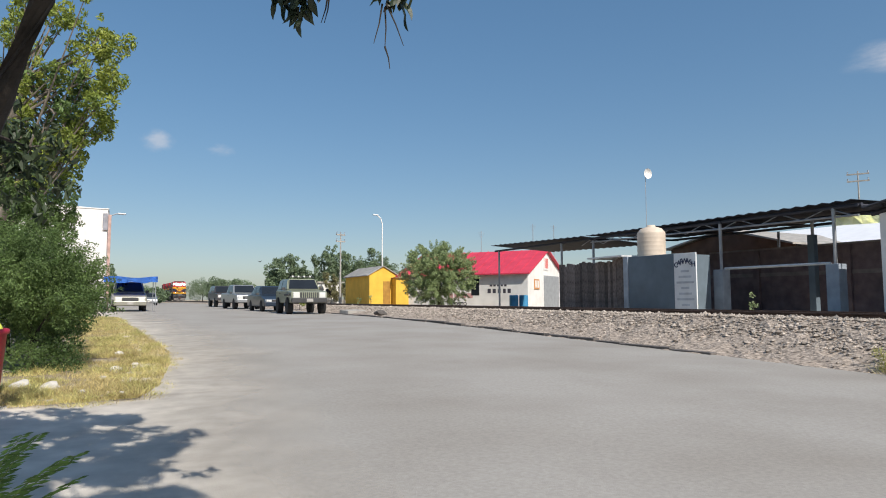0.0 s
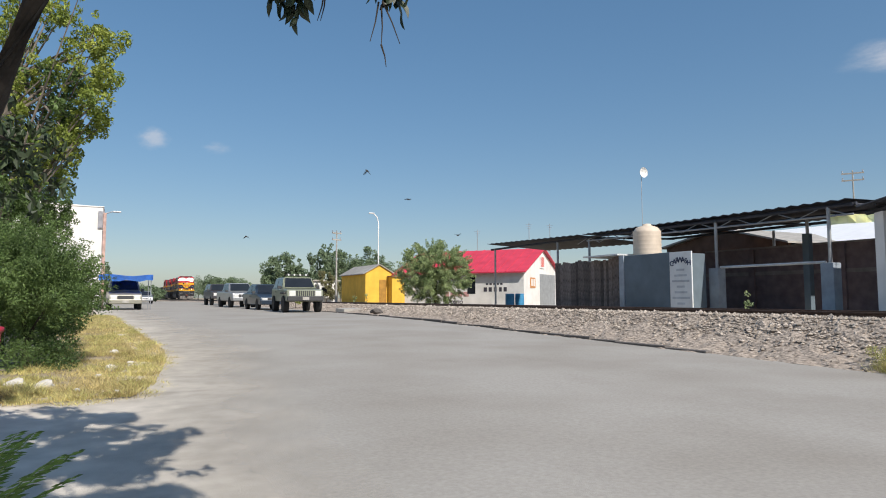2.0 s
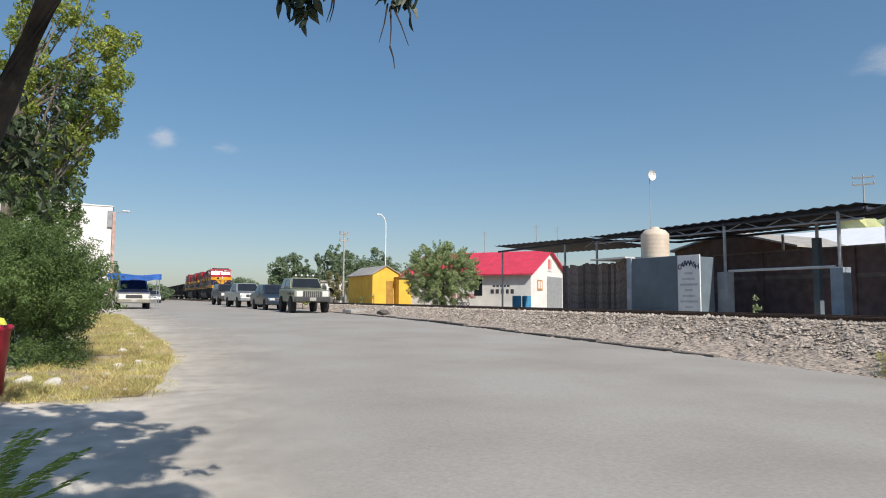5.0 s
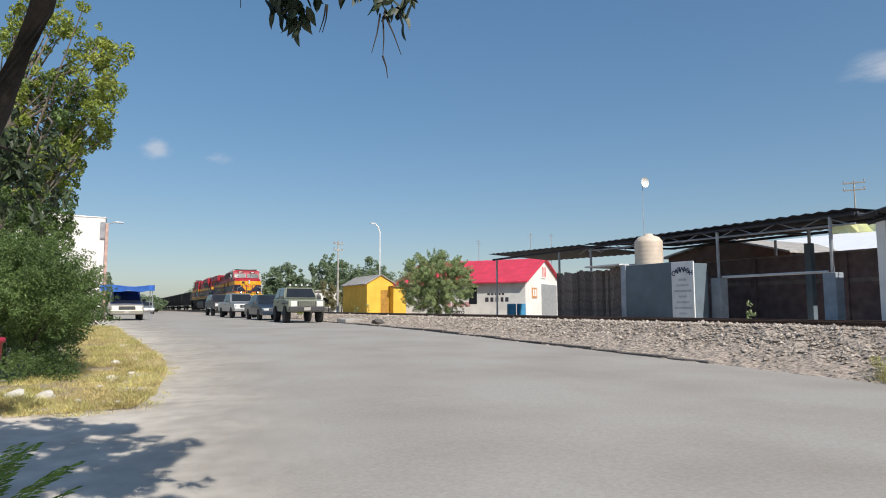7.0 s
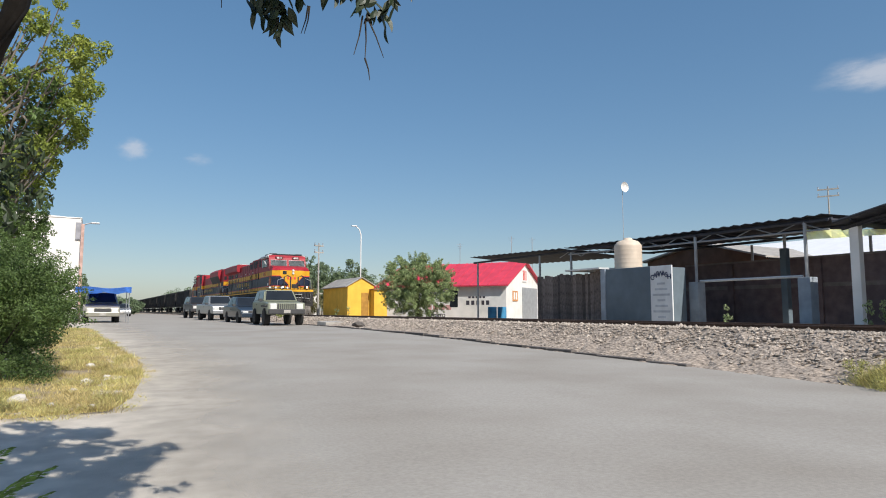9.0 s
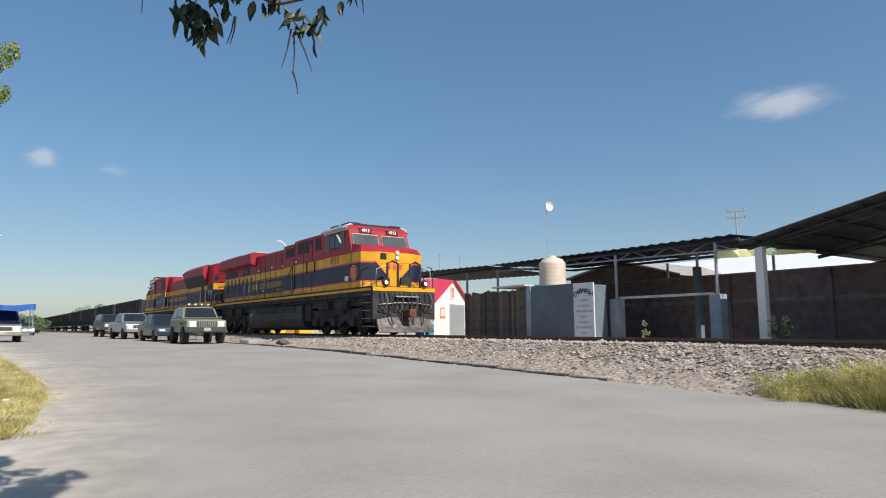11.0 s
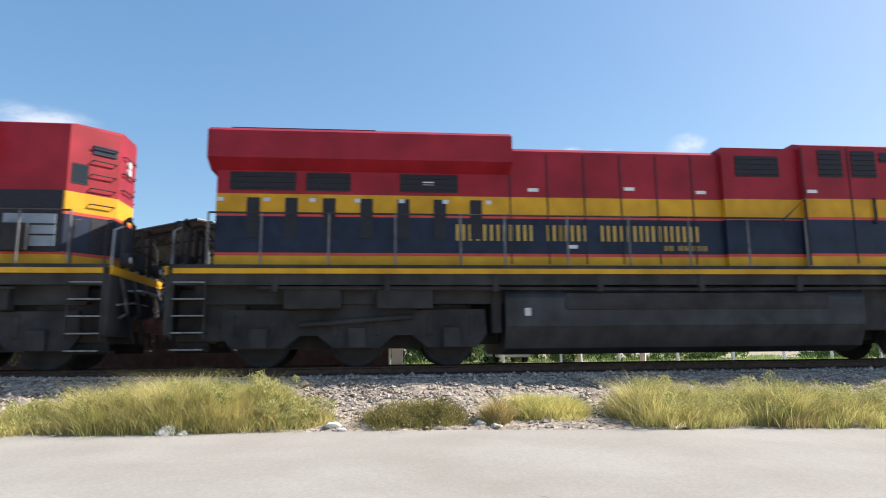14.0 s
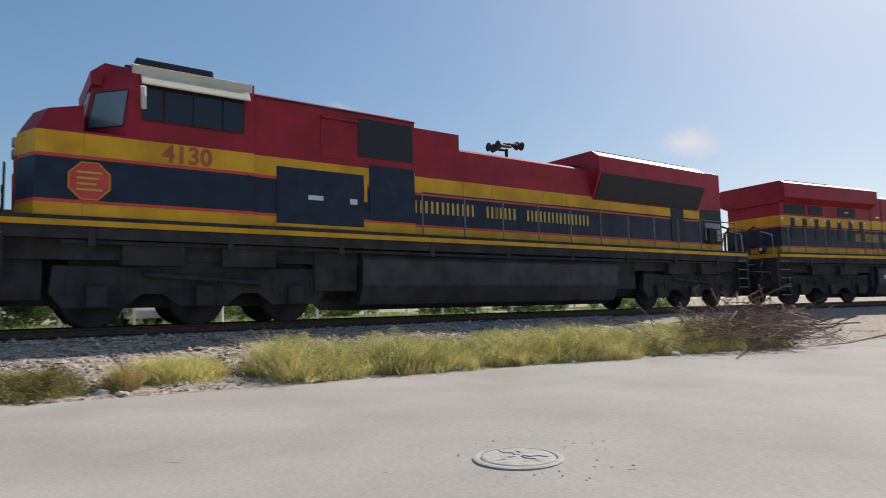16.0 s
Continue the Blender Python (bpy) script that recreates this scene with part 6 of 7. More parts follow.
def blue_canopy():
    c = thing("market_canopy", pose(0.85, 42.3, road_z(42)), "blue tarpaulin canopy on thin steel legs", "canopy")
    bm = bmesh.new()
    rows = []
    for i in range(9):
        x = -1.5 + 2.9 * i / 8
        col = []
        for j in range(7):
            y = 3.2 * j / 6
            z = 2.05 + 0.03 * math.sin(i * 0.8) - 0.04 * ((i - 4) / 4) ** 2 + 0.03 * math.sin(j * 1.7 + i)
            col.append(bm.verts.new((x, y, z)))
        rows.append(col)
    for a, b in zip(rows, rows[1:]):
        for j in range(6):
            bm.faces.new((a[j], a[j + 1], b[j + 1], b[j]))
    bmesh.ops.solidify(bm, geom=bm.faces[:], thickness=0.02)
    part("tarpaulin", bm, TARP, c, "sagging blue tarpaulin", True)
    bm = bmesh.new()
    pts = []
    for i in range(9):
        x = -1.5 + 2.9 * i / 8
        pts.append((x, 2.08 + 0.05 * math.sin(i), 1.75 + 0.06 * math.sin(i * 1.9)))
    up = [bm.verts.new((p[0], -0.02, p[1])) for p in pts]
    lo = [bm.verts.new((p[0], -0.06, p[2])) for p in pts]
    for i in range(8):
        bm.faces.new((up[i], lo[i], lo[i + 1], up[i + 1]))
    bmesh.ops.solidify(bm, geom=bm.faces[:], thickness=0.012)
    part("valance", bm, TARP, c)
    for x in (-1.4, 1.3):
        for y in (0.1, 3.1):
            bar("leg", [(x, y, 0), (x, y, 2.05)], 0.025, STEEL, c)


blue_canopy()


def trash_bin():
    b = thing("trash_bin", pose(-1.27, 8.15, ground_z(-1.2, 8.1)) @ Matrix.Scale(0.8, 4), "dark red plastic bin overfilled with bags", "bin")
    bm = bmesh.new()
    lathe(bm, [(0.25, 0.0), (0.27, 0.03), (0.33, 0.86), (0.36, 0.88), (0.36, 0.93), (0.33, 0.94), (0.31, 0.8)], sides=28)
    part("bucket", bm, BINRED, b, smooth=True)
    rng = np.random.default_rng(4)
    for k, c in enumerate(((0.75, 0.8, 0.1), (0.1, 0.55, 0.3), (0.7, 0.72, 0.75), (0.2, 0.35, 0.7))):
        bm = bmesh.new()
        bmesh.ops.create_icosphere(bm, subdivisions=2, radius=0.15)
        for v in bm.verts:
            v.co += v.co.normalized() * 0.04 * noise.noise(v.co * 9 + Vector((k, 0, 0)))
            v.co.z *= 0.8
        o = part("rubbish_bag", bm, mat("bag_%s" % "abcd"[k], c, 0.35, 0, 0.1, 6), b, "crumpled plastic rubbish", True)
        o.location = (0.16 * math.cos(k * 1.6), 0.16 * math.sin(k * 1.6), 0.92 + 0.03 * k)


trash_bin()
post("fence_post", -1.85, 14.5, 0.1, 3.0, 0.22, WHITE, "pale concrete post standing behind the shrub", "post")

# ---- parked vehicles: nose towards -y, wheels on z = 0 ----


def wheel(parent, x, y, r, w):
    s = 1 if x > 0 else -1
    bm = bmesh.new()
    lathe(bm, [(r * 0.62, x - s * w / 2), (r * 0.95, x - s * w / 2), (r, x - s * w * 0.35), (r, x + s * w * 0.35), (r * 0.95, x + s * w / 2), (r * 0.62, x + s * w / 2)], (0, y, r), "x", 22)
    t = part("wheel", bm, TYRE, parent, "black tyre")
    bm = bmesh.new()
    lathe(bm, [(r * 0.6, x + s * w * 0.2), (r * 0.6, x + s * w * 0.46), (r * 0.5, x + s * w * 0.4), (r * 0.2, x + s * w * 0.44), (0.03, x + s * w * 0.46)], (0, y, r), "x", 16)
    part("rim", bm, CHROME, t)


def car(name, m, label, paint, W, body, roof, wheels, r=0.33, tw=0.22, slats=0, bull=False, cat="car", grille_z=(0.55, 0.8)):
    """body: side profile (y, z) of the lower shell; roof: side profile of the cabin."""
    c = thing(name, m, label, cat, "parked vehicles")
    hw = W / 2
    bm = bmesh.new()
    fs = prism(bm, body, "x", -hw, hw)
    bmesh.ops.bevel(bm, geom=list({e for f in fs for e in f.edges}), offset=0.1, segments=3, affect="EDGES", profile=0.6, clamp_overlap=True)
    part("body", bm, paint, c, smooth=False)
    bm = bmesh.new()
    zb, zt = roof[0][1], max(p[1] for p in roof)
    n = len(roof)
    a = [bm.verts.new((-hw * (1 - 0.16 * (p[1] - zb) / (zt - zb)) + 0.04, p[0], p[1])) for p in roof]
    b = [bm.verts.new((hw * (1 - 0.16 * (p[1] - zb) / (zt - zb)) - 0.04, p[0], p[1])) for p in roof]
    fs = [bm.faces.new(a), bm.faces.new(b[::-1])] + [bm.faces.new((a[i], b[i], b[(i + 1) % n], a[(i + 1) % n])) for i in range(n)]
    bmesh.ops.recalc_face_normals(bm, faces=fs)
    bmesh.ops.bevel(bm, geom=list({e for f in fs for e in f.edges}), offset=0.06, segments=3, affect="EDGES", clamp_overlap=True)
    cb = part("cabin", bm, paint, c)
    # windscreen and side glass, 6 mm proud of the cabin
    (y0, z0), (y1, z1) = roof[0], roof[1]

    def lerp(u):
        return y0 + (y1 - y0) * u, z0 + (z1 - z0) * u
    bm = bmesh.new()
    (ya, za), (yb, zbb) = lerp(0.12), lerp(0.9)
    wa = hw * (1 - 0.16 * (za - zb) / (zt - zb)) - 0.13
    wb = hw * (1 - 0.16 * (zbb - zb) / (zt - zb)) - 0.13
    f = bm.faces.new([bm.verts.new(p) for p in ((-wa, ya - 0.012, za + 0.012), (wa, ya - 0.012, za + 0.012), (wb, yb - 0.012, zbb + 0.012), (-wb, yb - 0.012, zbb + 0.012))])
    part("windscreen", bm, GLASS, cb, "dark windscreen")
    ym, ye = roof[2][0], roof[-1][0]
    for s in (-1, 1):
        for q in range(2):
            u0, u1 = (0.05, 0.48) if q == 0 else (0.53, 0.93)
            yA, yB = y1 + (roof[2][0] - y1) * u0 - (0.18 if q == 0 else 0), y1 + (roof[2][0] - y1) * u1
            zA, zB = zb + 0.07, zt - 0.09
            xa = s * (hw * (1 - 0.16 * (zA - zb) / (zt - zb)) - 0.03)
            xb = s * (hw * (1 - 0.16 * (zB - zb) / (zt - zb)) - 0.03)
            bm = bmesh.new()
            bm.faces.new([bm.verts.new(p) for p in ((xa, yA - (0.2 if q == 0 else 0), zA), (xa, yB, zA), (xb, yB, zB), (xb, yA, zB))])
            part("side_window", bm, GLASS, cb)
        quick("door_mirror", c, BUMPER, (*sorted((s * (hw - 0.02), s * (hw + 0.16))), y0 + 0.25, y0 + 0.33, z0 + 0.0, z0 + 0.14), bevel=0.02)
        hz = grille_z
        h = quick("headlight", c, LENS, (*sorted((s * (hw - 0.1), s * (hw - 0.42))), body[1][0] - 0.03, body[1][0] + 0.1, hz[0], hz[1]), bevel=0.03, label="clear headlight")
        quick("door_handle", c, BUMPER, (*sorted((s * hw, s * (hw + 0.02))), (y1 + ym) / 2, (y1 + ym) / 2 + 0.15, z0 - 0.15, z0 - 0.11))
    gr = quick("radiator_grille", c, BUMPER, (-hw + 0.45, hw - 0.45, body[1][0] - 0.015, body[1][0] + 0.05, grille_z[0], grille_z[1]), bevel=0.01)
    for q in range(slats):
        x = -hw + 0.5 + (W - 1.0) * (q + 0.5) / slats
        quick("grille_slat", gr, paint, (x - 0.02, x + 0.02, body[1][0] - 0.03, body[1][0] - 0.012, grille_z[0], grille_z[1]))
    zb2 = body[0][1]
    bp = quick("bumper", c, BUMPER if bull else paint, (-hw + 0.02, hw - 0.02, body[1][0] - 0.12, body[1][0] + 0.05, zb2 + 0.02, zb2 + 0.24), bevel=0.04)
    quick("plate", bp, CONCRETE, (-0.16, 0.16, body[1][0] - 0.135, body[1][0] - 0.12, zb2 + 0.06, zb2 + 0.2))
    for y in wheels:
        for s in (-1, 1):
            wheel(c, s * (hw - tw / 2 + (0.06 if bull else 0.01)), y, r, tw)
    if bull:
        for s in (-1, 1):
            quick("fender_flare", c, BUMPER, (*sorted((s * (hw - 0.02), s * (hw + 0.1))), wheels[0] - 0.5, wheels[0] + 0.5, 0.84, 0.92), bevel=0.03)
        bar("light_bar", [(-0.6, roof[1][0] + 0.15, zt + 0.08), (0.6, roof[1][0] + 0.15, zt + 0.08)], 0.03, BUMPER, c)
        for x in (-0.45, -0.15, 0.15, 0.45):
            bm = bmesh.new()
            lathe(bm, [(0.045, -0.04), (0.05, 0.0), (0.035, 0.03)], (x, roof[1][0] + 0.12, zt + 0.1), "y", 12)
            part("roof_lamp", bm, LENS, c)
    return c


PAINT_OLIVE = mat("pale_olive_paint", (0.22, 0.235, 0.17), 0.4, 0, 0.05, 2, coat=0.4, stain=0.15)
PAINT_BLUE = mat("dark_blue_paint", (0.035, 0.05, 0.075), 0.3, 0.2, 0.05, 2, coat=0.5)
PAINT_SILVER = mat("silver_paint", (0.36, 0.37, 0.38), 0.35, 0.5, 0.04, 2, coat=0.4)
PAINT_DARK = mat("charcoal_paint", (0.06, 0.055, 0.06), 0.35, 0.2, 0.05, 2, coat=0.4)
PAINT_GOLD = mat("champagne_paint", (0.33, 0.315, 0.26), 0.35, 0.4, 0.05, 2, coat=0.4)

XJ_BODY = [(0.1, 0.5), (0.02, 0.62), (0.05, 1.02), (1.35, 1.1), (4.1, 1.12), (4.2, 0.9), (4.15, 0.5)]
XJ_ROOF = [(1.3, 1.08), (1.85, 1.62), (3.85, 1.64), (4.12, 1.08)]
SED_BODY = [(0.15, 0.28), (0.05, 0.42), (0.12, 0.68), (1.2, 0.86), (3.6, 0.92), (4.4, 0.88), (4.5, 0.6), (4.4, 0.28)]
SED_ROOF = [(1.15, 0.85), (1.95, 1.36), (3.1, 1.38), (3.85, 0.9)]
PICK_BODY = [(0.12, 0.45), (0.03, 0.6), (0.1, 0.98), (1.3, 1.08), (5.1, 1.12), (5.2, 0.9), (5.15, 0.45)]
PICK_ROOF = [(1.25, 1.06), (1.95, 1.68), (3.3, 1.7), (3.6, 1.08)]
VAN_BODY = [(0.15, 0.3), (0.03, 0.45), (0.1, 0.78), (0.95, 0.95), (4.5, 1.0), (4.6, 0.6), (4.5, 0.3)]
VAN_ROOF = [(0.9, 0.94), (1.75, 1.52), (4.1, 1.58), (4.5, 0.98)]

car("off_road_wagon", pose(8.85, 32.3, road_z(32.3), 0, 0, -2) @ Matrix.Diagonal((1.04, 1, 1.15, 1)), "pale olive boxy off-road wagon with roof lamps", PAINT_OLIVE, 1.8, XJ_BODY, XJ_ROOF, (0.85, 3.4), 0.39, 0.28, 8, True, "off-road car", (0.72, 0.98))
car("sedan", pose(8.75, 38.6, road_z(38.6), 0, 0, 3) @ Matrix.Diagonal((1, 1, 1.16, 1)), "dark blue saloon car parked at the roadside", PAINT_BLUE, 1.74, SED_BODY, SED_ROOF, (0.9, 3.5), 0.31, 0.2, 0, False, "car", (0.45, 0.62))
car("pickup", pose(8.55, 47.0, road_z(47), 0, 0, 4) @ Matrix.Diagonal((1, 1, 1.06, 1)), "silver double-cab pickup parked at the roadside", PAINT_SILVER, 1.82, PICK_BODY, PICK_ROOF, (0.95, 4.1), 0.38, 0.25, 3, False, "pickup", (0.62, 0.9))
car("dark_wagon", pose(8.6, 57.5, road_z(57.5), 0, 0, 3) @ Matrix.Diagonal((1, 1, 1.15, 1)), "charcoal estate wagon parked behind the pickup", PAINT_DARK, 1.8, XJ_BODY, XJ_ROOF, (0.85, 3.4), 0.36, 0.24, 5, False, "car", (0.68, 0.92))
car("minivan", pose(0.8, 42.6, road_z(42.6), 0, 0, 2) @ Matrix.Diagonal((1.06, 1, 1.2, 1)), "champagne minivan parked under the blue canopy", PAINT_GOLD, 1.72, VAN_BODY, VAN_ROOF, (0.85, 3.6), 0.32, 0.2, 0, False, "minivan", (0.52, 0.72))
car("hatchback", pose(3.2, 75.0, road_z(75)), "small silver car far down the street", PAINT_SILVER, 1.7, SED_BODY, SED_ROOF, (0.9, 3.5), 0.31, 0.2, 0, False, "car", (0.45, 0.62))
car("hatchback", pose(36, -7.5, YARD, 0, 0, 90), "small white car in the yard beyond the track", WHITE, 1.7, SED_BODY, SED_ROOF, (0.9, 3.5), 0.31, 0.2, 0, False, "car", (0.45, 0.62))

# ---- plants ----


def tree(name, base, h, trunk_r, clumps, n, size, lm, label, cat="tree", seed=1, limbs=6, group="trees", squash=1.0, bark=None):
    """Tapered trunk and limbs reaching into the leaf clumps."""
    rng = np.random.default_rng(seed)
    t = thing(name, pose(*base), label, cat, group)
    bm = bmesh.new()
    pts = [(0, 0, -0.05)]
    for i in range(1, 6):
        pts.append((rng.normal() * 0.03 * h * i / 5, rng.normal() * 0.03 * h * i / 5, h * i / 5))
    tube(bm, pts, trunk_r, 9, trunk_r * 0.45)
    part("trunk", bm, bark or BARK, t)
    order = rng.permutation(len(clumps))[:limbs]
    for i in order:
        c = clumps[i]
        s = pts[int(rng.integers(2, 6))]
        mid = [(s[k] + c[k]) / 2 + rng.normal() * 0.08 for k in range(3)]
        bm = bmesh.new()
        tube(bm, [s, mid, c[:3]], trunk_r * 0.26, 6, trunk_r * 0.06)
        part("limb", bm, bark or BARK, t)
    v, f = leaves(rng, clumps, n, size, squash)
    tagged(soup("crown", v, f, lm, t), kind="stuff")
    return t


def blob_clumps(rng, n, cx, cy, cz, rx, ry, rz, r0, r1):
    out = []
    for _ in range(n):
        d = rng.normal(size=3)
        d /= np.linalg.norm(d)
        k = rng.random() ** 0.4
        out.append((cx + d[0] * rx * k, cy + d[1] * ry * k, cz + d[2] * rz * k, rng.uniform(r0, r1)))
    return out


def plant_all():
    rng = np.random.default_rng(71)
    # tall tree on the verge: offsets along the street's width and up
    cl = []
    for u, z, r in ((2.0, 5.35, .35), (1.65, 6.1, .45), (.9, 6.5, .6), (.4, 5.7, .6), (1.2, 5.4, .6), (.6, 4.75, .6), (1.5, 4.6, .42), (1.85, 4.5, .22),
                    (1.3, 4.1, .42), (.5, 4.0, .5), (.6, 3.4, .5), (1.05, 3.6, .35), (.2, 6.4, .55), (-.2, 5.2, .6), (1.8, 5.8, .3), (-.3, 4.0, .6)):
        for _ in range(int(10 + 14 * r)):
            q = rng.normal(size=3) * r * 0.52
            cl.append((u * 0.89 + q[0], -u * 0.455 + q[1] + rng.normal() * 0.5, z - 0.1 + q[2], rng.uniform(0.07, 0.17)))
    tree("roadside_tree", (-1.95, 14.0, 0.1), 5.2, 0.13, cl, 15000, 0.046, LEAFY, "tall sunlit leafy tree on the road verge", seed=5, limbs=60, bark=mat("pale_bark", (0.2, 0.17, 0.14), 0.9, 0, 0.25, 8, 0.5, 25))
    # shade of the lower crown put into colour: darker leaves behind the sunny ones
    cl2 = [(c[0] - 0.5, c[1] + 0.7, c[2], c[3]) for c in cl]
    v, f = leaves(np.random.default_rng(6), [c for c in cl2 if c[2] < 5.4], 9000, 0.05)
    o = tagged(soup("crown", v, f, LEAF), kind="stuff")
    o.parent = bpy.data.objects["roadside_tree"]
    # broad shrub
    cl = blob_clumps(rng, 90, 0, 0, 0.9, 0.95, 1.0, 0.9, 0.12, 0.32)
    cl += blob_clumps(rng, 26, -0.2, 0.1, 1.85, 0.75, 0.7, 0.5, 0.08, 0.24)
    for _ in range(130):
        d = rng.normal(size=3)
        d[2] = abs(d[2]) * 0.9 + 0.1
        d /= np.linalg.norm(d)
        for q, rr in ((0.86, 0.13), (1.0, 0.1), (1.12, 0.065), (1.22, 0.04)):
            cl.append((d[0] * 0.98 * q, d[1] * 1.0 * q, 0.85 + d[2] * 1.15 * q - 0.1 * (q - 0.8), rr))
    tree("verge_shrub", (-1.05, 11.1, 0.1), 1.2, 0.05, cl, 80000, 0.02, LEAF, "dense dark green feathery shrub on the verge", "shrub", 8, 16, "shrubs")
    cl = blob_clumps(rng, 20, 0, 0, 0.9, 0.6, 1.2, 0.8, 0.2, 0.35)
    tree("verge_shrub", (-1.0, 13.6, 0.12), 1.1, 0.05, cl, 6000, 0.04, LEAFD, "dark shrub behind the verge", "shrub", 9, 8, "shrubs")
    cl = blob_clumps(rng, 60, 0, 0, 2.25, 0.75, 0.5, 0.75, 0.06, 0.18) + blob_clumps(rng, 80, 0.45, 0, 2.55, 0.6, 0.5, 0.75, 0.05, 0.14)
    tree("verge_sapling", (-1.6, 13.2, 0.12), 2.2, 0.035, cl, 24000, 0.026, LEAF, "slender feathery sapling rising behind the shrub", "tree", 10, 12, "shrubs")
    for x, y, h, r, n, sd in ((-1.2, 18, 2.2, 0.9, 3000, 1), (-1.5, 24, 2.6, 1.2, 3000, 2), (-1.6, 34, 2.8, 1.4, 2500, 3)):
        cl = blob_clumps(rng, 16, 0, 0, h * 0.55, r, r, h * 0.45, 0.3, 0.5)
        tree("verge_bush", (x - 0.9, y, ground_z(x, y)), h * 0.6, 0.06, cl, n, 0.08, LEAF, "green bush along the verge", "shrub", 20 + sd, 6, "shrubs")
    # tree before the shop
    cl = blob_clumps(rng, 260, 0, 0, 2.2, 2.25, 2.0, 1.85, 0.1, 0.32)
    for _ in range(150):
        d = rng.normal(size=3)
        d /= np.linalg.norm(d)
        for q, rr in ((0.96, 0.16), (1.06, 0.11), (1.15, 0.07)):
            cl.append((d[0] * 2.25 * q, d[1] * 2.0 * q, 2.2 + d[2] * 1.85 * q, rr))
    cl += blob_clumps(rng, 8, 0.1, 0, 3.7, 0.6, 0.6, 0.4, 0.2, 0.35)
    tree("willow_like_tree", (17.95, 35.6, YARD), 2.4, 0.1, cl, 90000, 0.042, LEAFG, "round grey-green tree before the white shop", seed=31, limbs=12)
    # before the shop's wood beyond: far leaves carry the distance haze in their colour
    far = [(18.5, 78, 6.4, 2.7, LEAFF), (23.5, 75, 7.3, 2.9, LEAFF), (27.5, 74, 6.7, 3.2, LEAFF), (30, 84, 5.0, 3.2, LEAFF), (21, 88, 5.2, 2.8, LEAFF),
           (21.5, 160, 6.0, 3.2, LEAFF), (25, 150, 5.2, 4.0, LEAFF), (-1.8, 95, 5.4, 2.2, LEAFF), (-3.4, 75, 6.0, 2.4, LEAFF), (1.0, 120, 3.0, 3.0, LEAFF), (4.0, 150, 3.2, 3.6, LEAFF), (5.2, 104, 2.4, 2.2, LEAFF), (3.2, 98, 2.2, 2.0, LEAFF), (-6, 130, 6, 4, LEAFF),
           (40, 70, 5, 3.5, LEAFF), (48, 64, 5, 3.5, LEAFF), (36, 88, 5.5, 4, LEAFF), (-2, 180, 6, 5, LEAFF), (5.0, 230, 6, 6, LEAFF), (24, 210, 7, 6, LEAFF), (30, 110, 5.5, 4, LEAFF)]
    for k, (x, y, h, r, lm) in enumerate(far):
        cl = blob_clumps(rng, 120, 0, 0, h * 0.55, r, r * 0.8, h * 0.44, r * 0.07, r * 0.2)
        tree("far_tree", (x, y, 0.48), h * 0.6, 0.16, cl, 9000, 0.15, lm, "green tree beyond the street, its leaf colour paled for haze", seed=40 + k, limbs=6, group="far trees")
    for k, (x, y, h, r) in enumerate(((16.3, 59.8, 2.7, 0.9), (18.6, 60.2, 3.4, 1.1), (20.2, 61.0, 3.0, 1.2))):
        cl = blob_clumps(rng, 26, 0, 0, h * 0.5, r, r, h * 0.46, 0.14, 0.34)
        tree("dusty_bush", (x, y, ground_z(x, y)), h * 0.6, 0.05, cl, 2600, 0.09, leaf_mat("leaf_dusty", (0.26, 0.24, 0.12), (0.15, 0.15, 0.07)), "dusty brown-green bush before the low white house", "shrub", 60 + k, 8, "shrubs")
    # green bushes past the shelter
    for k, (x, y, h, r) in enumerate(((30, -10, 3.1, 2.4), (31, -14, 3.4, 2.8), (33, -5.5, 3.0, 2.4), (34, -19, 2.0, 2.2), (30, -24, 1.6, 2.0), (29, -30, 1.6, 2.4), (38, -12, 3.2, 3.0), (27, -38, 1.6, 2.6), (32, -1.5, 2.8, 2.4), (36, -8.5, 3.6, 3.0), (34, -3.0, 3.2, 2.6))):
        cl = blob_clumps(rng, 90, 0, 0, h * 0.42, r * 1.15, r * 1.2, h * 0.5, 0.15, 0.4)
        tree("yard_bush", (x, y, YARD), h * 0.5, 0.06, cl, 9000, 0.09, leaf_mat("leaf_bright", (0.20, 0.28, 0.09), (0.12, 0.19, 0.06)), "bright green bush in the yard beyond the track", "shrub", 70 + k, 5, "yard bushes")
    # weeds by the yard posts
    for k, (x, y) in enumerate(((17.6, 15.6), (17.6, 13.3), (17.3, 9.0), (17.3, 8.6), (20.0, 19.3), (20.0, 17.8), (15.9, 42.2), (15.2, 42.6))):
        cl = blob_clumps(rng, 9, 0, 0, 0.45, 0.12, 0.16, 0.4, 0.04, 0.1)
        tree("yard_weed", (x, y, ground_z(x, y)), 0.75, 0.01, cl, 130, 0.04, LEAFG, "thin weed growing beside the track", "weed", 90 + k, 5, "weeds")
    cl = blob_clumps(rng, 8, 0, 0, 0.9, 0.4, 0.4, 0.6, 0.15, 0.3)
    tree("roadside_sapling", (10.6, 41.0, 0.5), 1.0, 0.02, cl, 900, 0.06, LEAFY, "yellow-green sapling behind the parked cars", "shrub", 97, 5, "shrubs")


plant_all()


def white_posts():
    for k in range(14):
        post("fence_post", 27.5 + 0.3 * math.sin(k), -3.5 - 2.6 * k, YARD - 0.03, YARD + 1.15, 0.1, WHITE, "short white fence post in the grassy yard", "post", "white posts")


white_posts()


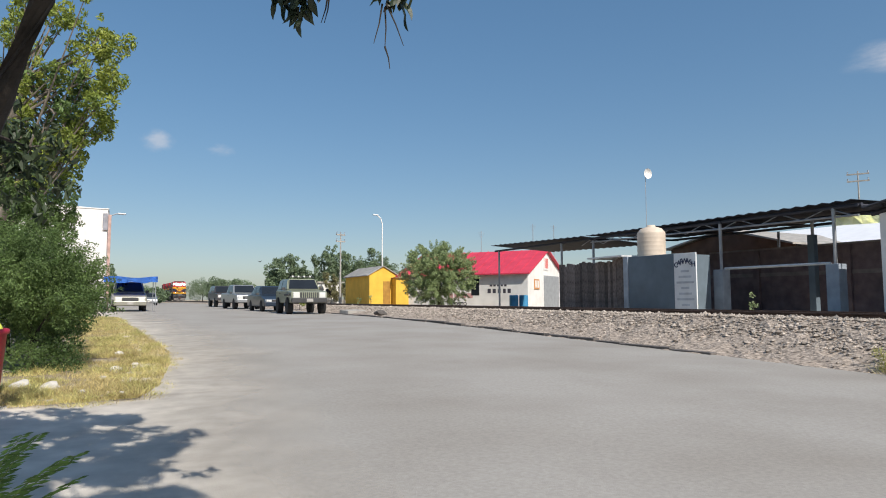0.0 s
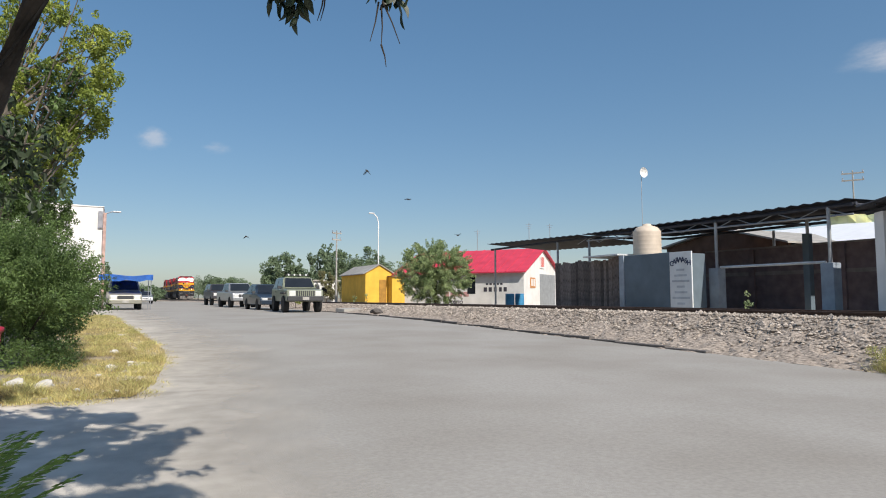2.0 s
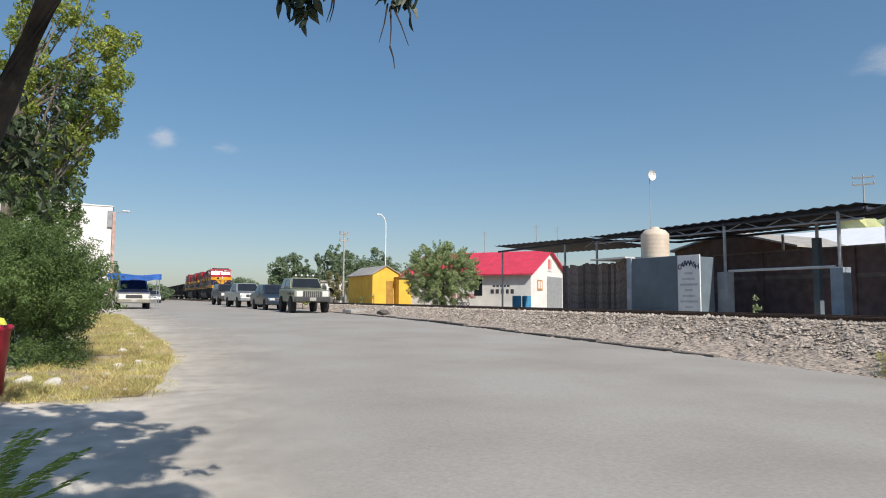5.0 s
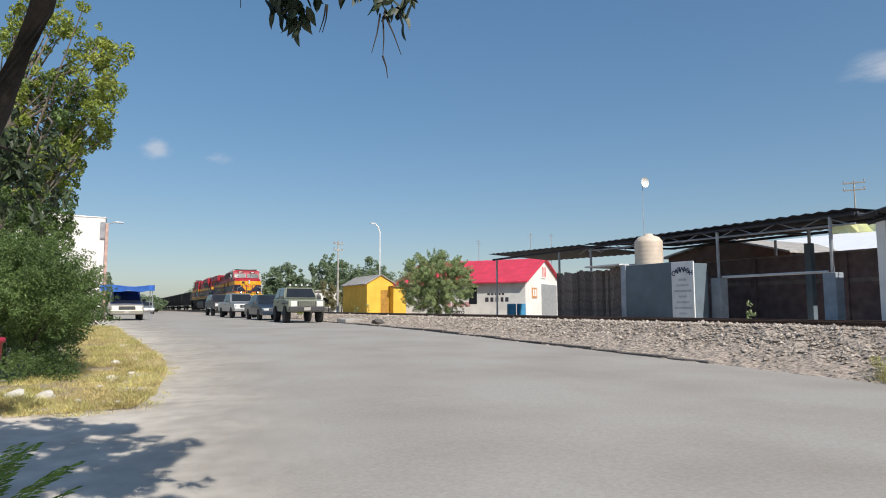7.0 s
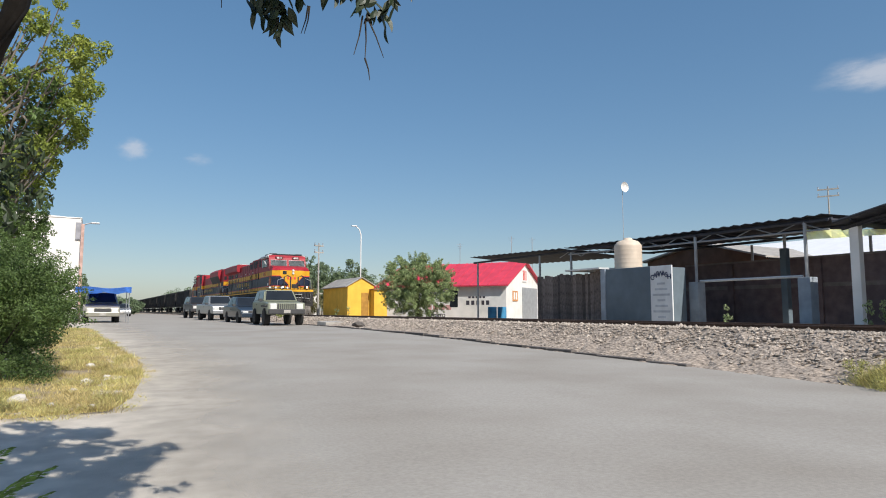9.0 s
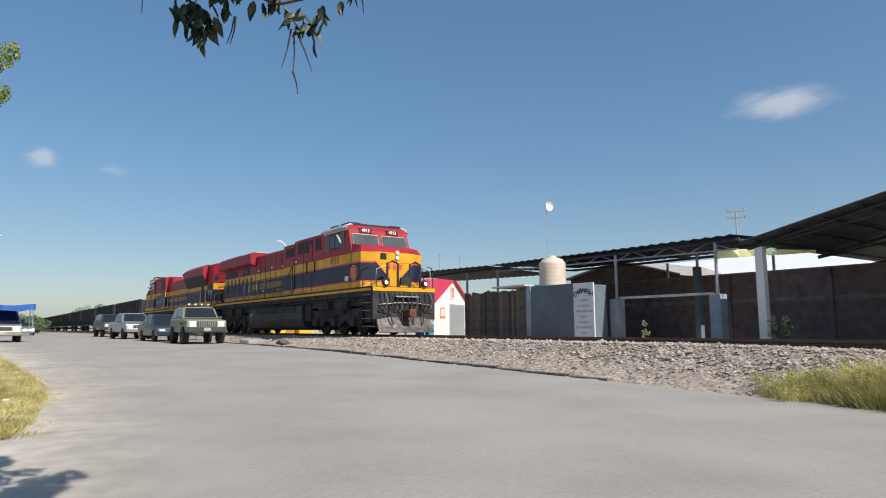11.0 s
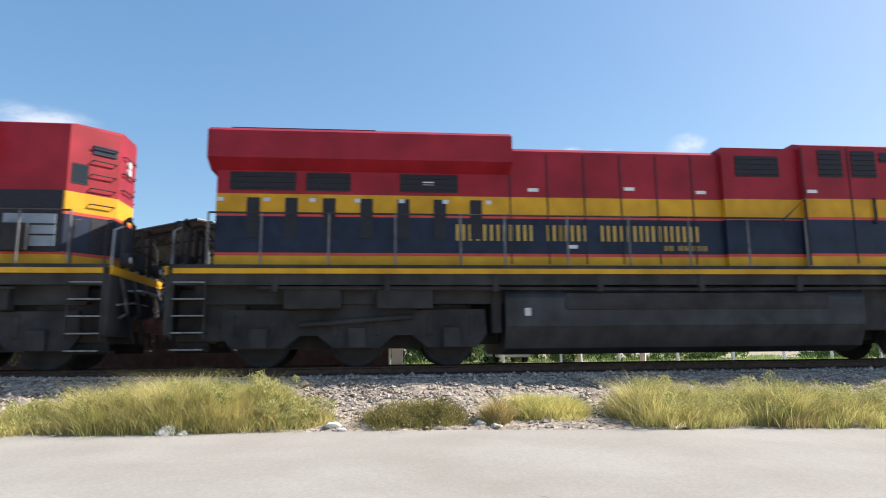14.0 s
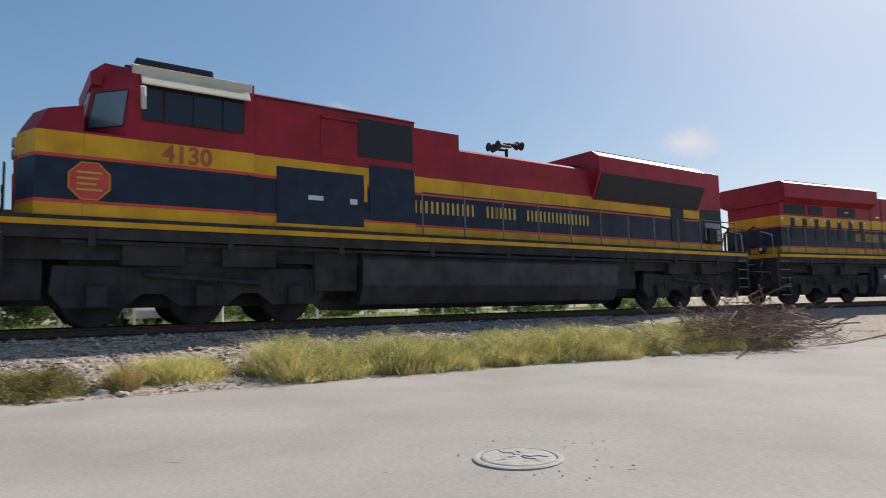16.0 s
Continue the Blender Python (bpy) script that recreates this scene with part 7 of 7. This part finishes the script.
def overhead_tree():
    rng = np.random.default_rng(81)
    cl = []
    # tufts between twigs, thick over the verge side and ragged toward the road
    while len(cl) < 430:
        gx_, gy_ = rng.uniform(-2.4, 0.75), rng.uniform(3.3, 7.6)
        reach = float(np.interp(gy_, [3.3, 4.0, 4.7, 5.0, 5.6, 6.4, 7.0, 7.6], [0.4, 0.35, 0.2, 0.45, 0.72, 0.3, 0.0, -0.7]))
        if gx_ > reach or noise.noise((gx_ * 2.1, gy_ * 2.6, 4)) < -0.42 + 0.5 * max(0.0, 1 - (reach - gx_) / 0.7):
            continue
        h = rng.uniform(3.3, 4.2)
        cl.append((gx_ + 0.16 * h, gy_ - 1.139 * h, h, rng.uniform(0.09, 0.2)))
    t = thing("overhanging_tree", pose(0, 0, 0), "dark leaning tree overhanging the roadside", "tree")
    bm = bmesh.new()
    tube(bm, [(-1.26, 4.17, -0.05), (-0.9, 3.87, 1.05), (-0.51, 3.56, 2.11), (-0.35, 3.43, 2.56), (-0.2, 3.1, 3.2), (-0.1, 2.4, 3.8)], 0.075, 10, 0.035)
    part("trunk", bm, BARK, t)
    for k in range(40):
        c = cl[k * 5]
        bm = bmesh.new()
        tube(bm, [(-0.2, 3.0, 3.3), ((c[0] - 0.2) / 2, (c[1] + 2.9) / 2, (c[2] + 3.5) / 2), c[:3]], 0.025, 6, 0.006)
        part("limb", bm, BARK, t)
    v, f = leaves(rng, cl, 34000, 0.055)
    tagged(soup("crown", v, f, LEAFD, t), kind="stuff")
    # a bough of broad leaves beside the trunk, its shade put into near-black colour
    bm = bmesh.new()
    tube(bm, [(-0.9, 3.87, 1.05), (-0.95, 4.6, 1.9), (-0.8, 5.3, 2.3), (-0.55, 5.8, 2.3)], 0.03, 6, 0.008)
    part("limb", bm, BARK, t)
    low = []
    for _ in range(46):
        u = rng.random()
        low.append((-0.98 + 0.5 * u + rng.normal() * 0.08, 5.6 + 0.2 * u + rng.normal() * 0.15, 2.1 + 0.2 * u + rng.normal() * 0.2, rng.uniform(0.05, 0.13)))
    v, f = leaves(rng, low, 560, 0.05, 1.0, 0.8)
    tagged(soup("low_foliage", v, f, mat("leaf_painted_shade", (0.03, 0.05, 0.016), 0.6, 0, 0.3, 9, island=True), t), kind="stuff")
    # the low twig that hangs into view
    spray = [(0.47, 2.16, 2.2), (0.55, 2.12, 2.26), (0.62, 2.09, 2.28), (0.72, 2.04, 2.24), (0.8, 1.99, 2.2), (0.86, 1.96, 2.18), (0.95, 1.88, 2.3)]
    bm = bmesh.new()
    tube(bm, [(0.3, 1.9, 3.2), (0.45, 2.1, 2.6), (0.55, 2.12, 2.34), (0.75, 2.03, 2.26), (0.98, 1.86, 2.32)], 0.012, 6, 0.003)
    part("twig", bm, BARK, t)
    bigs = []
    for k in range(90):
        s = spray[int(rng.integers(0, len(spray)))]
        bigs.append((s[0] + rng.normal() * 0.025, s[1] + rng.normal() * 0.03, s[2] + rng.normal() * 0.03 + 0.035, rng.uniform(0.03, 0.05)))
    for k in range(30):
        bigs.append((0.53 + rng.normal() * 0.015, 2.13 + rng.normal() * 0.015, 2.18 + rng.normal() * 0.03, rng.uniform(0.03, 0.045)))
    first = None
    for x, y, z, s in bigs:
        if first is None:
            bm = bmesh.new()
            L = [(0, 0, 0), (0.28, 0.35, 0.05), (0.34, 0.8, 0.08), (0.18, 1.3, 0.05), (0, 1.7, -0.1), (-0.18, 1.3, 0.05), (-0.34, 0.8, 0.08), (-0.28, 0.35, 0.05)]
            vs = [bm.verts.new(p) for p in L]
            c0 = bm.verts.new((0, 0.8, -0.05))
            for i in range(8):
                bm.faces.new((vs[i], vs[(i + 1) % 8], c0))
            # backlit silhouette put into the colour: near-black, no light through the leaf
            first = part("leaf", bm, mat("leaf_silhouette_dark", (0.022, 0.036, 0.014), 0.5, 0, 0.3, 9), t)
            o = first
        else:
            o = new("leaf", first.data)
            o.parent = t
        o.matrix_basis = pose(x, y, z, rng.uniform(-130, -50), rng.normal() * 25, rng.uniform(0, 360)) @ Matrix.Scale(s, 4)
    for a, b in (((0.80, 1.99, 2.17), (0.855, 1.965, 2.02)), ((0.79, 2.0, 2.17), (0.765, 2.015, 2.03)), ((0.80, 2.0, 2.16), (0.80, 2.0, 2.01)), ((0.80, 2.0, 2.02), (0.815, 1.99, 1.94)),
                 ((0.62, 2.08, 2.2), (0.60, 2.09, 2.1)), ((0.625, 2.08, 2.2), (0.61, 2.085, 2.1)), ((0.98, 1.86, 2.3), (0.99, 1.85, 2.22)), ((0.35, 2.25, 2.4), (0.36, 2.24, 2.2))):
        bm = bmesh.new()
        mid = [(a[k] + b[k]) / 2 + (0.004 if k == 0 else 0) for k in range(3)]
        tube(bm, [a, mid, b], 0.0035, 6, 0.0012)
        part("seed_pod", bm, BARK, t, "thin dark hanging seed pod")


overhead_tree()


def near_plant():
    """Feathery fronds beside the camera."""
    rng = np.random.default_rng(91)
    p = thing("feathery_plant", pose(-0.46, 3.0, 0), "bright green feathery seedling at the roadside", "plant")
    for k in range(20):
        dx, dy, h = rng.uniform(-0.12, 0.36), rng.uniform(-0.25, 0.15), rng.uniform(0.2, 0.66)
        if dx > 0.2:
            h = min(h, 0.66)
        bm = bmesh.new()
        pts = [Vector((dx * u * u * 1.1, dy * u, h * (u - 0.25 * u * u) * 1.33)) for u in (0, .2, .4, .6, .8, 1.0)]
        tube(bm, pts, 0.004, 5, 0.0012)
        st = part("stem", bm, leaf_mat("stem_green", (0.2, 0.26, 0.06), (0.14, 0.2, 0.05)), p)
        bm = bmesh.new()
        for q in range(40):
            u = 0.25 + 0.75 * q / 39
            i = min(4, int(u * 5))
            b = pts[i].lerp(pts[i + 1], u * 5 - i)
            for s in (-1, 1):
                d = Vector((0.75 * s + rng.normal() * 0.15, 0.5 * s, rng.normal() * 0.12 - 0.12 + 0.1 * s)).normalized()
                l = 0.058 * (1.15 - abs(u - 0.55))
                w = Vector((0.0, 0.25, 1.0)) * 0.0042
                vs = [bm.verts.new(c) for c in (b, b + d * l * 0.5 + w, b + d * l, b + d * l * 0.5 - w)]
                bm.faces.new(vs)
        part("frond", bm, leaf_mat("leaf_fresh", (0.12, 0.20, 0.04), (0.07, 0.13, 0.025)), st)


near_plant()


def brush_pile():
    rng = np.random.default_rng(95)
    b = thing("brush_pile", pose(7.3, -14.6, 0.03) @ Matrix.Scale(1.45, 4), "heap of dry brown cut branches beside the road", "brush pile")
    for k in range(200):
        x, y = rng.normal() * 0.55, rng.normal() * 0.95
        z = max(0.02, 0.55 - 0.22 * abs(y) - 0.3 * abs(x)) * rng.random()
        d = Vector((rng.normal(), rng.normal(), rng.normal() * 0.45)).normalized()
        l = rng.uniform(0.3, 0.75)
        bend = Vector(rng.normal(size=3)) * 0.08
        bm = bmesh.new()
        c = Vector((x, y, z + 0.18))
        a0, a1 = c - d * l, c + d * l
        a0.z, a1.z = max(0, a0.z), max(0, a1.z)
        tube(bm, [a0, c + bend, a1], 0.011, 4, 0.003)
        for q in range(3):
            s = c + (a1 - c) * rng.random()
            tube(bm, [s, s + Vector(rng.normal(size=3)) * 0.14], 0.004, 3, 0.002)
        part("branch", bm, TWIG, b)
    cl = blob_clumps(rng, 12, 0, 0, 0.25, 0.9, 1.9, 0.25, 0.15, 0.3)
    v, f = leaves(rng, cl, 2500, 0.03)
    tagged(soup("dry_leaves", v, f, leaf_mat("leaf_dry", (0.26, 0.17, 0.11), (0.2, 0.13, 0.09)), b), kind="stuff")


brush_pile()

# ---- clouds ----


def cloud_mat(name, seed, dens):
    m = bpy.data.materials.new(name)
    m.use_nodes = True
    n, l = m.node_tree.nodes, m.node_tree.links
    n.remove(n["Principled BSDF"])
    tc = n.new("ShaderNodeTexCoord")
    mp = n.new("ShaderNodeMapping")
    mp.inputs["Location"].default_value = (seed, seed * 1.7, 0)
    no = n.new("ShaderNodeTexNoise")
    no.inputs["Scale"].default_value, no.inputs["Detail"].default_value, no.inputs["Roughness"].default_value = 1.6, 8, 0.6
    ln = n.new("ShaderNodeVectorMath")
    ln.operation = "LENGTH"
    r = n.new("ShaderNodeMapRange")
    r.inputs["From Min"].default_value, r.inputs["From Max"].default_value = 1.0, 0.0
    mu = n.new("ShaderNodeMath")
    mu.operation = "MULTIPLY"
    r2 = n.new("ShaderNodeMapRange")
    r2.interpolation_type = "SMOOTHSTEP"
    r2.inputs["From Min"].default_value, r2.inputs["From Max"].default_value = 0.12, 0.5
    r2.inputs["To Max"].default_value = dens
    # the clouds' sunlit white is put in as glow of the flat sheet
    em, tr, mx = n.new("ShaderNodeEmission"), n.new("ShaderNodeBsdfTransparent"), n.new("ShaderNodeMixShader")
    em.inputs["Color"].default_value, em.inputs["Strength"].default_value = (0.80, 0.81, 0.86, 1), 0.85
    l.new(tc.outputs["Object"], mp.inputs["Vector"])
    l.new(mp.outputs["Vector"], no.inputs["Vector"])
    l.new(tc.outputs["Object"], ln.inputs[0])
    l.new(ln.outputs["Value"], r.inputs["Value"])
    l.new(no.outputs["Fac"], mu.inputs[0])
    l.new(r.outputs["Result"], mu.inputs[1])
    l.new(mu.outputs["Value"], r2.inputs["Value"])
    l.new(r2.outputs["Result"], mx.inputs["Fac"])
    l.new(tr.outputs["BSDF"], mx.inputs[1])
    l.new(em.outputs["Emission"], mx.inputs[2])
    l.new(mx.outputs["Shader"], n["Material Output"].inputs["Surface"])
    return m


def clouds():
    """Faint far clouds: yaw, elevation, half width and half height in degrees, density."""
    for k, (az, el, w, h, d) in enumerate(((-2.7, 13.0, 2.0, 1.4, 0.5), (-7.7, 12.6, 1.8, 0.8, 0.22), (-64.3, 17.5, 6.0, 2.2, 0.6), (-109, 17, 1.8, 1.0, 0.45),
                                           (-112, 16.7, 1.4, 0.9, 0.4), (-119, 16.8, 2.6, 1.6, 0.5), (-150, 13.0, 4.0, 2.2, 0.9), (-102, 12.4, 3.0, 1.3, 0.5))):
        r = 2500
        way = Vector((-math.sin(radians(az)) * math.cos(radians(el)), math.cos(radians(az)) * math.cos(radians(el)), math.sin(radians(el))))
        bm = bmesh.new()
        for v in ((-1, -1, 0), (1, -1, 0), (1, 1, 0), (-1, 1, 0)):
            bm.verts.new(v)
        bm.faces.new(bm.verts[:])
        o = part("cloud", bm, cloud_mat("cloud_%d" % k, 3.1 * k + 1, d))
        o.matrix_basis = look(way * r, (0, 0, 0)) @ Matrix.Diagonal((r * math.tan(radians(w)), r * math.tan(radians(h)), 1, 1))
        tagged(o, "small faint white cloud in a clear sky", "cloud", "clouds", "structure")


clouds()


BIRDS = []


def bird(wings, body, label):
    """A small dark bird: body with beak and tail, and two wings that beat."""
    b = thing("bird", pose(0, 30, 8), label, "bird", "flock of birds")
    feather = mat("dark_feather", (0.05, 0.048, 0.05), 0.75, 0, 0.3, 20)
    bm = bmesh.new()
    lathe(bm, [(0.004, -0.115 * body), (0.014, -0.095 * body), (0.026, -0.075 * body), (0.036, -0.02 * body), (0.03, 0.05 * body), (0.01, 0.09 * body)], (0, 0, 0), "y", 8)
    part("body", bm, feather, b, smooth=True)
    bm = bmesh.new()
    prism(bm, [(-0.012, 0.07), (0.012, 0.07), (0.032, 0.17), (0, 0.155), (-0.032, 0.17)], "z", -0.003, 0.003)
    part("tail", bm, feather, b)
    for s in (-1, 1):
        bm = bmesh.new()
        prism(bm, [(s * p[0] * wings, p[1]) for p in ((0.015, -0.045), (0.09, -0.06), (0.2, -0.01), (0.15, 0.03), (0.08, 0.045), (0.015, 0.04))], "z", -0.003, 0.003)
        bmesh.ops.recalc_face_normals(bm, faces=bm.faces[:])
        w = part("wing", bm, feather, b)
        BIRDS.append((w, s, len(BIRDS) // 2))
    return b


FLIGHTS = [
    (bird(1.0, 1.0, "small dark bird with spread wings in flight"), [(0, 33.0, 44.0, 3.4), (1.4, 15.6, 28.5, 4.5), (1.9, 9.2, 22.0, 5.3), (2.2, 5.1, 18.4, 6.2), (2.5, 1.85, 15.5, 7.45), (3.2, -6.5, 8.5, 9.4), (16, -120, -95, 14)]),
    (bird(0.9, 1.0, "small dark bird flying up over the road"), [(0, 36.0, 38.5, 3.6), (1.4, 18.5, 28.0, 4.3), (1.9, 11.9, 24.0, 4.9), (2.2, 7.7, 21.6, 5.5), (2.5, 4.1, 19.0, 6.2), (2.8, 0.95, 17.1, 6.9), (3.4, -5.5, 13.0, 8.0), (16, -130, -60, 15)]),
    (bird(1.05, 1.1, "small dark bird rising above the parked cars"), [(0, 42.0, 45.0, 3.6), (1.4, 24.5, 33.8, 3.9), (1.9, 17.3, 29.2, 4.2), (2.2, 12.0, 26.3, 4.7), (2.5, 8.1, 23.6, 6.2), (3.2, -1.5, 17.5, 8.5), (16, -140, -70, 16)]),
    (bird(0.95, 0.9, "small dark bird flying low over the street"), [(0, 9.0, 46.0, 3.8), (1.4, 6.6, 35.5, 3.7), (1.9, 5.5, 30.8, 3.9), (2.5, 3.8, 23.8, 4.9), (2.8, 0.6, 19.8, 7.6), (3.2, -5.0, 14.5, 9.5), (16, -120, -90, 15)]),
]


def on_track(y, turn):
    """A vehicle's pose with both its trucks over the track; y is where its origin stands."""
    way = -1 if turn else 1
    a, b = y + way * 3.0, y + way * 17.5
    lean = math.atan2(track_x(a) - track_x(b), b - a) if way > 0 else math.atan2(track_x(b) - track_x(a), a - b)
    x = track_x(a) + math.tan(lean) * way * 3.0
    return pose(x, y, RAIL_Z, 0, 0, turn + math.degrees(lean))


def motions():
    """The train rolls down the line at a steady speed, wheels turning."""
    lag = {11.5: 0.3, 12.0: 0.5, 12.5: 0.34, 14.5: -0.08, 15.0: -0.72, 15.5: -1.4, 15.8: -1.47, 15.9: -1.48, 16.0: -1.48}   # the small unevenness of its run
    marks = [0, 0.1, 0.2] + [0.5 * k for k in range(1, 32)] + [15.8, 15.9, 16.0]
    for ob, s, turn in TRAIN:
        walk(ob, [(t, on_track(NOSE_0 + s - SPEED * t + lag.get(t, 0.0), turn)) for t in marks])
    for ob, y, r in WHEELS:
        back = abs(ob.parent.rotation_quaternion.z) > 0.5
        spin = math.degrees(SPEED / r) * (-1 if back else 1)
        walk(ob, [(k / FPS, pose(0, y, r, spin * k / FPS % 360, 0, 0)) for k in range(16 * FPS + 1)])
    for ob, way in FLIGHTS:
        turn = math.degrees(math.atan2(way[-1][1] - way[0][1], way[0][2] - way[-1][2]))
        walk(ob, [(t, pose(x, y, z, 0, 0, turn)) for t, x, y, z in way])
    for ob, s, k in BIRDS:
        beat = [(0.1 * q, pose(0, 0, 0, 0, s * (10 + 36 * math.sin(0.1 * q * 26 + k * 1.7)), 0)) for q in range(161)]
        walk(ob, beat)


motions()
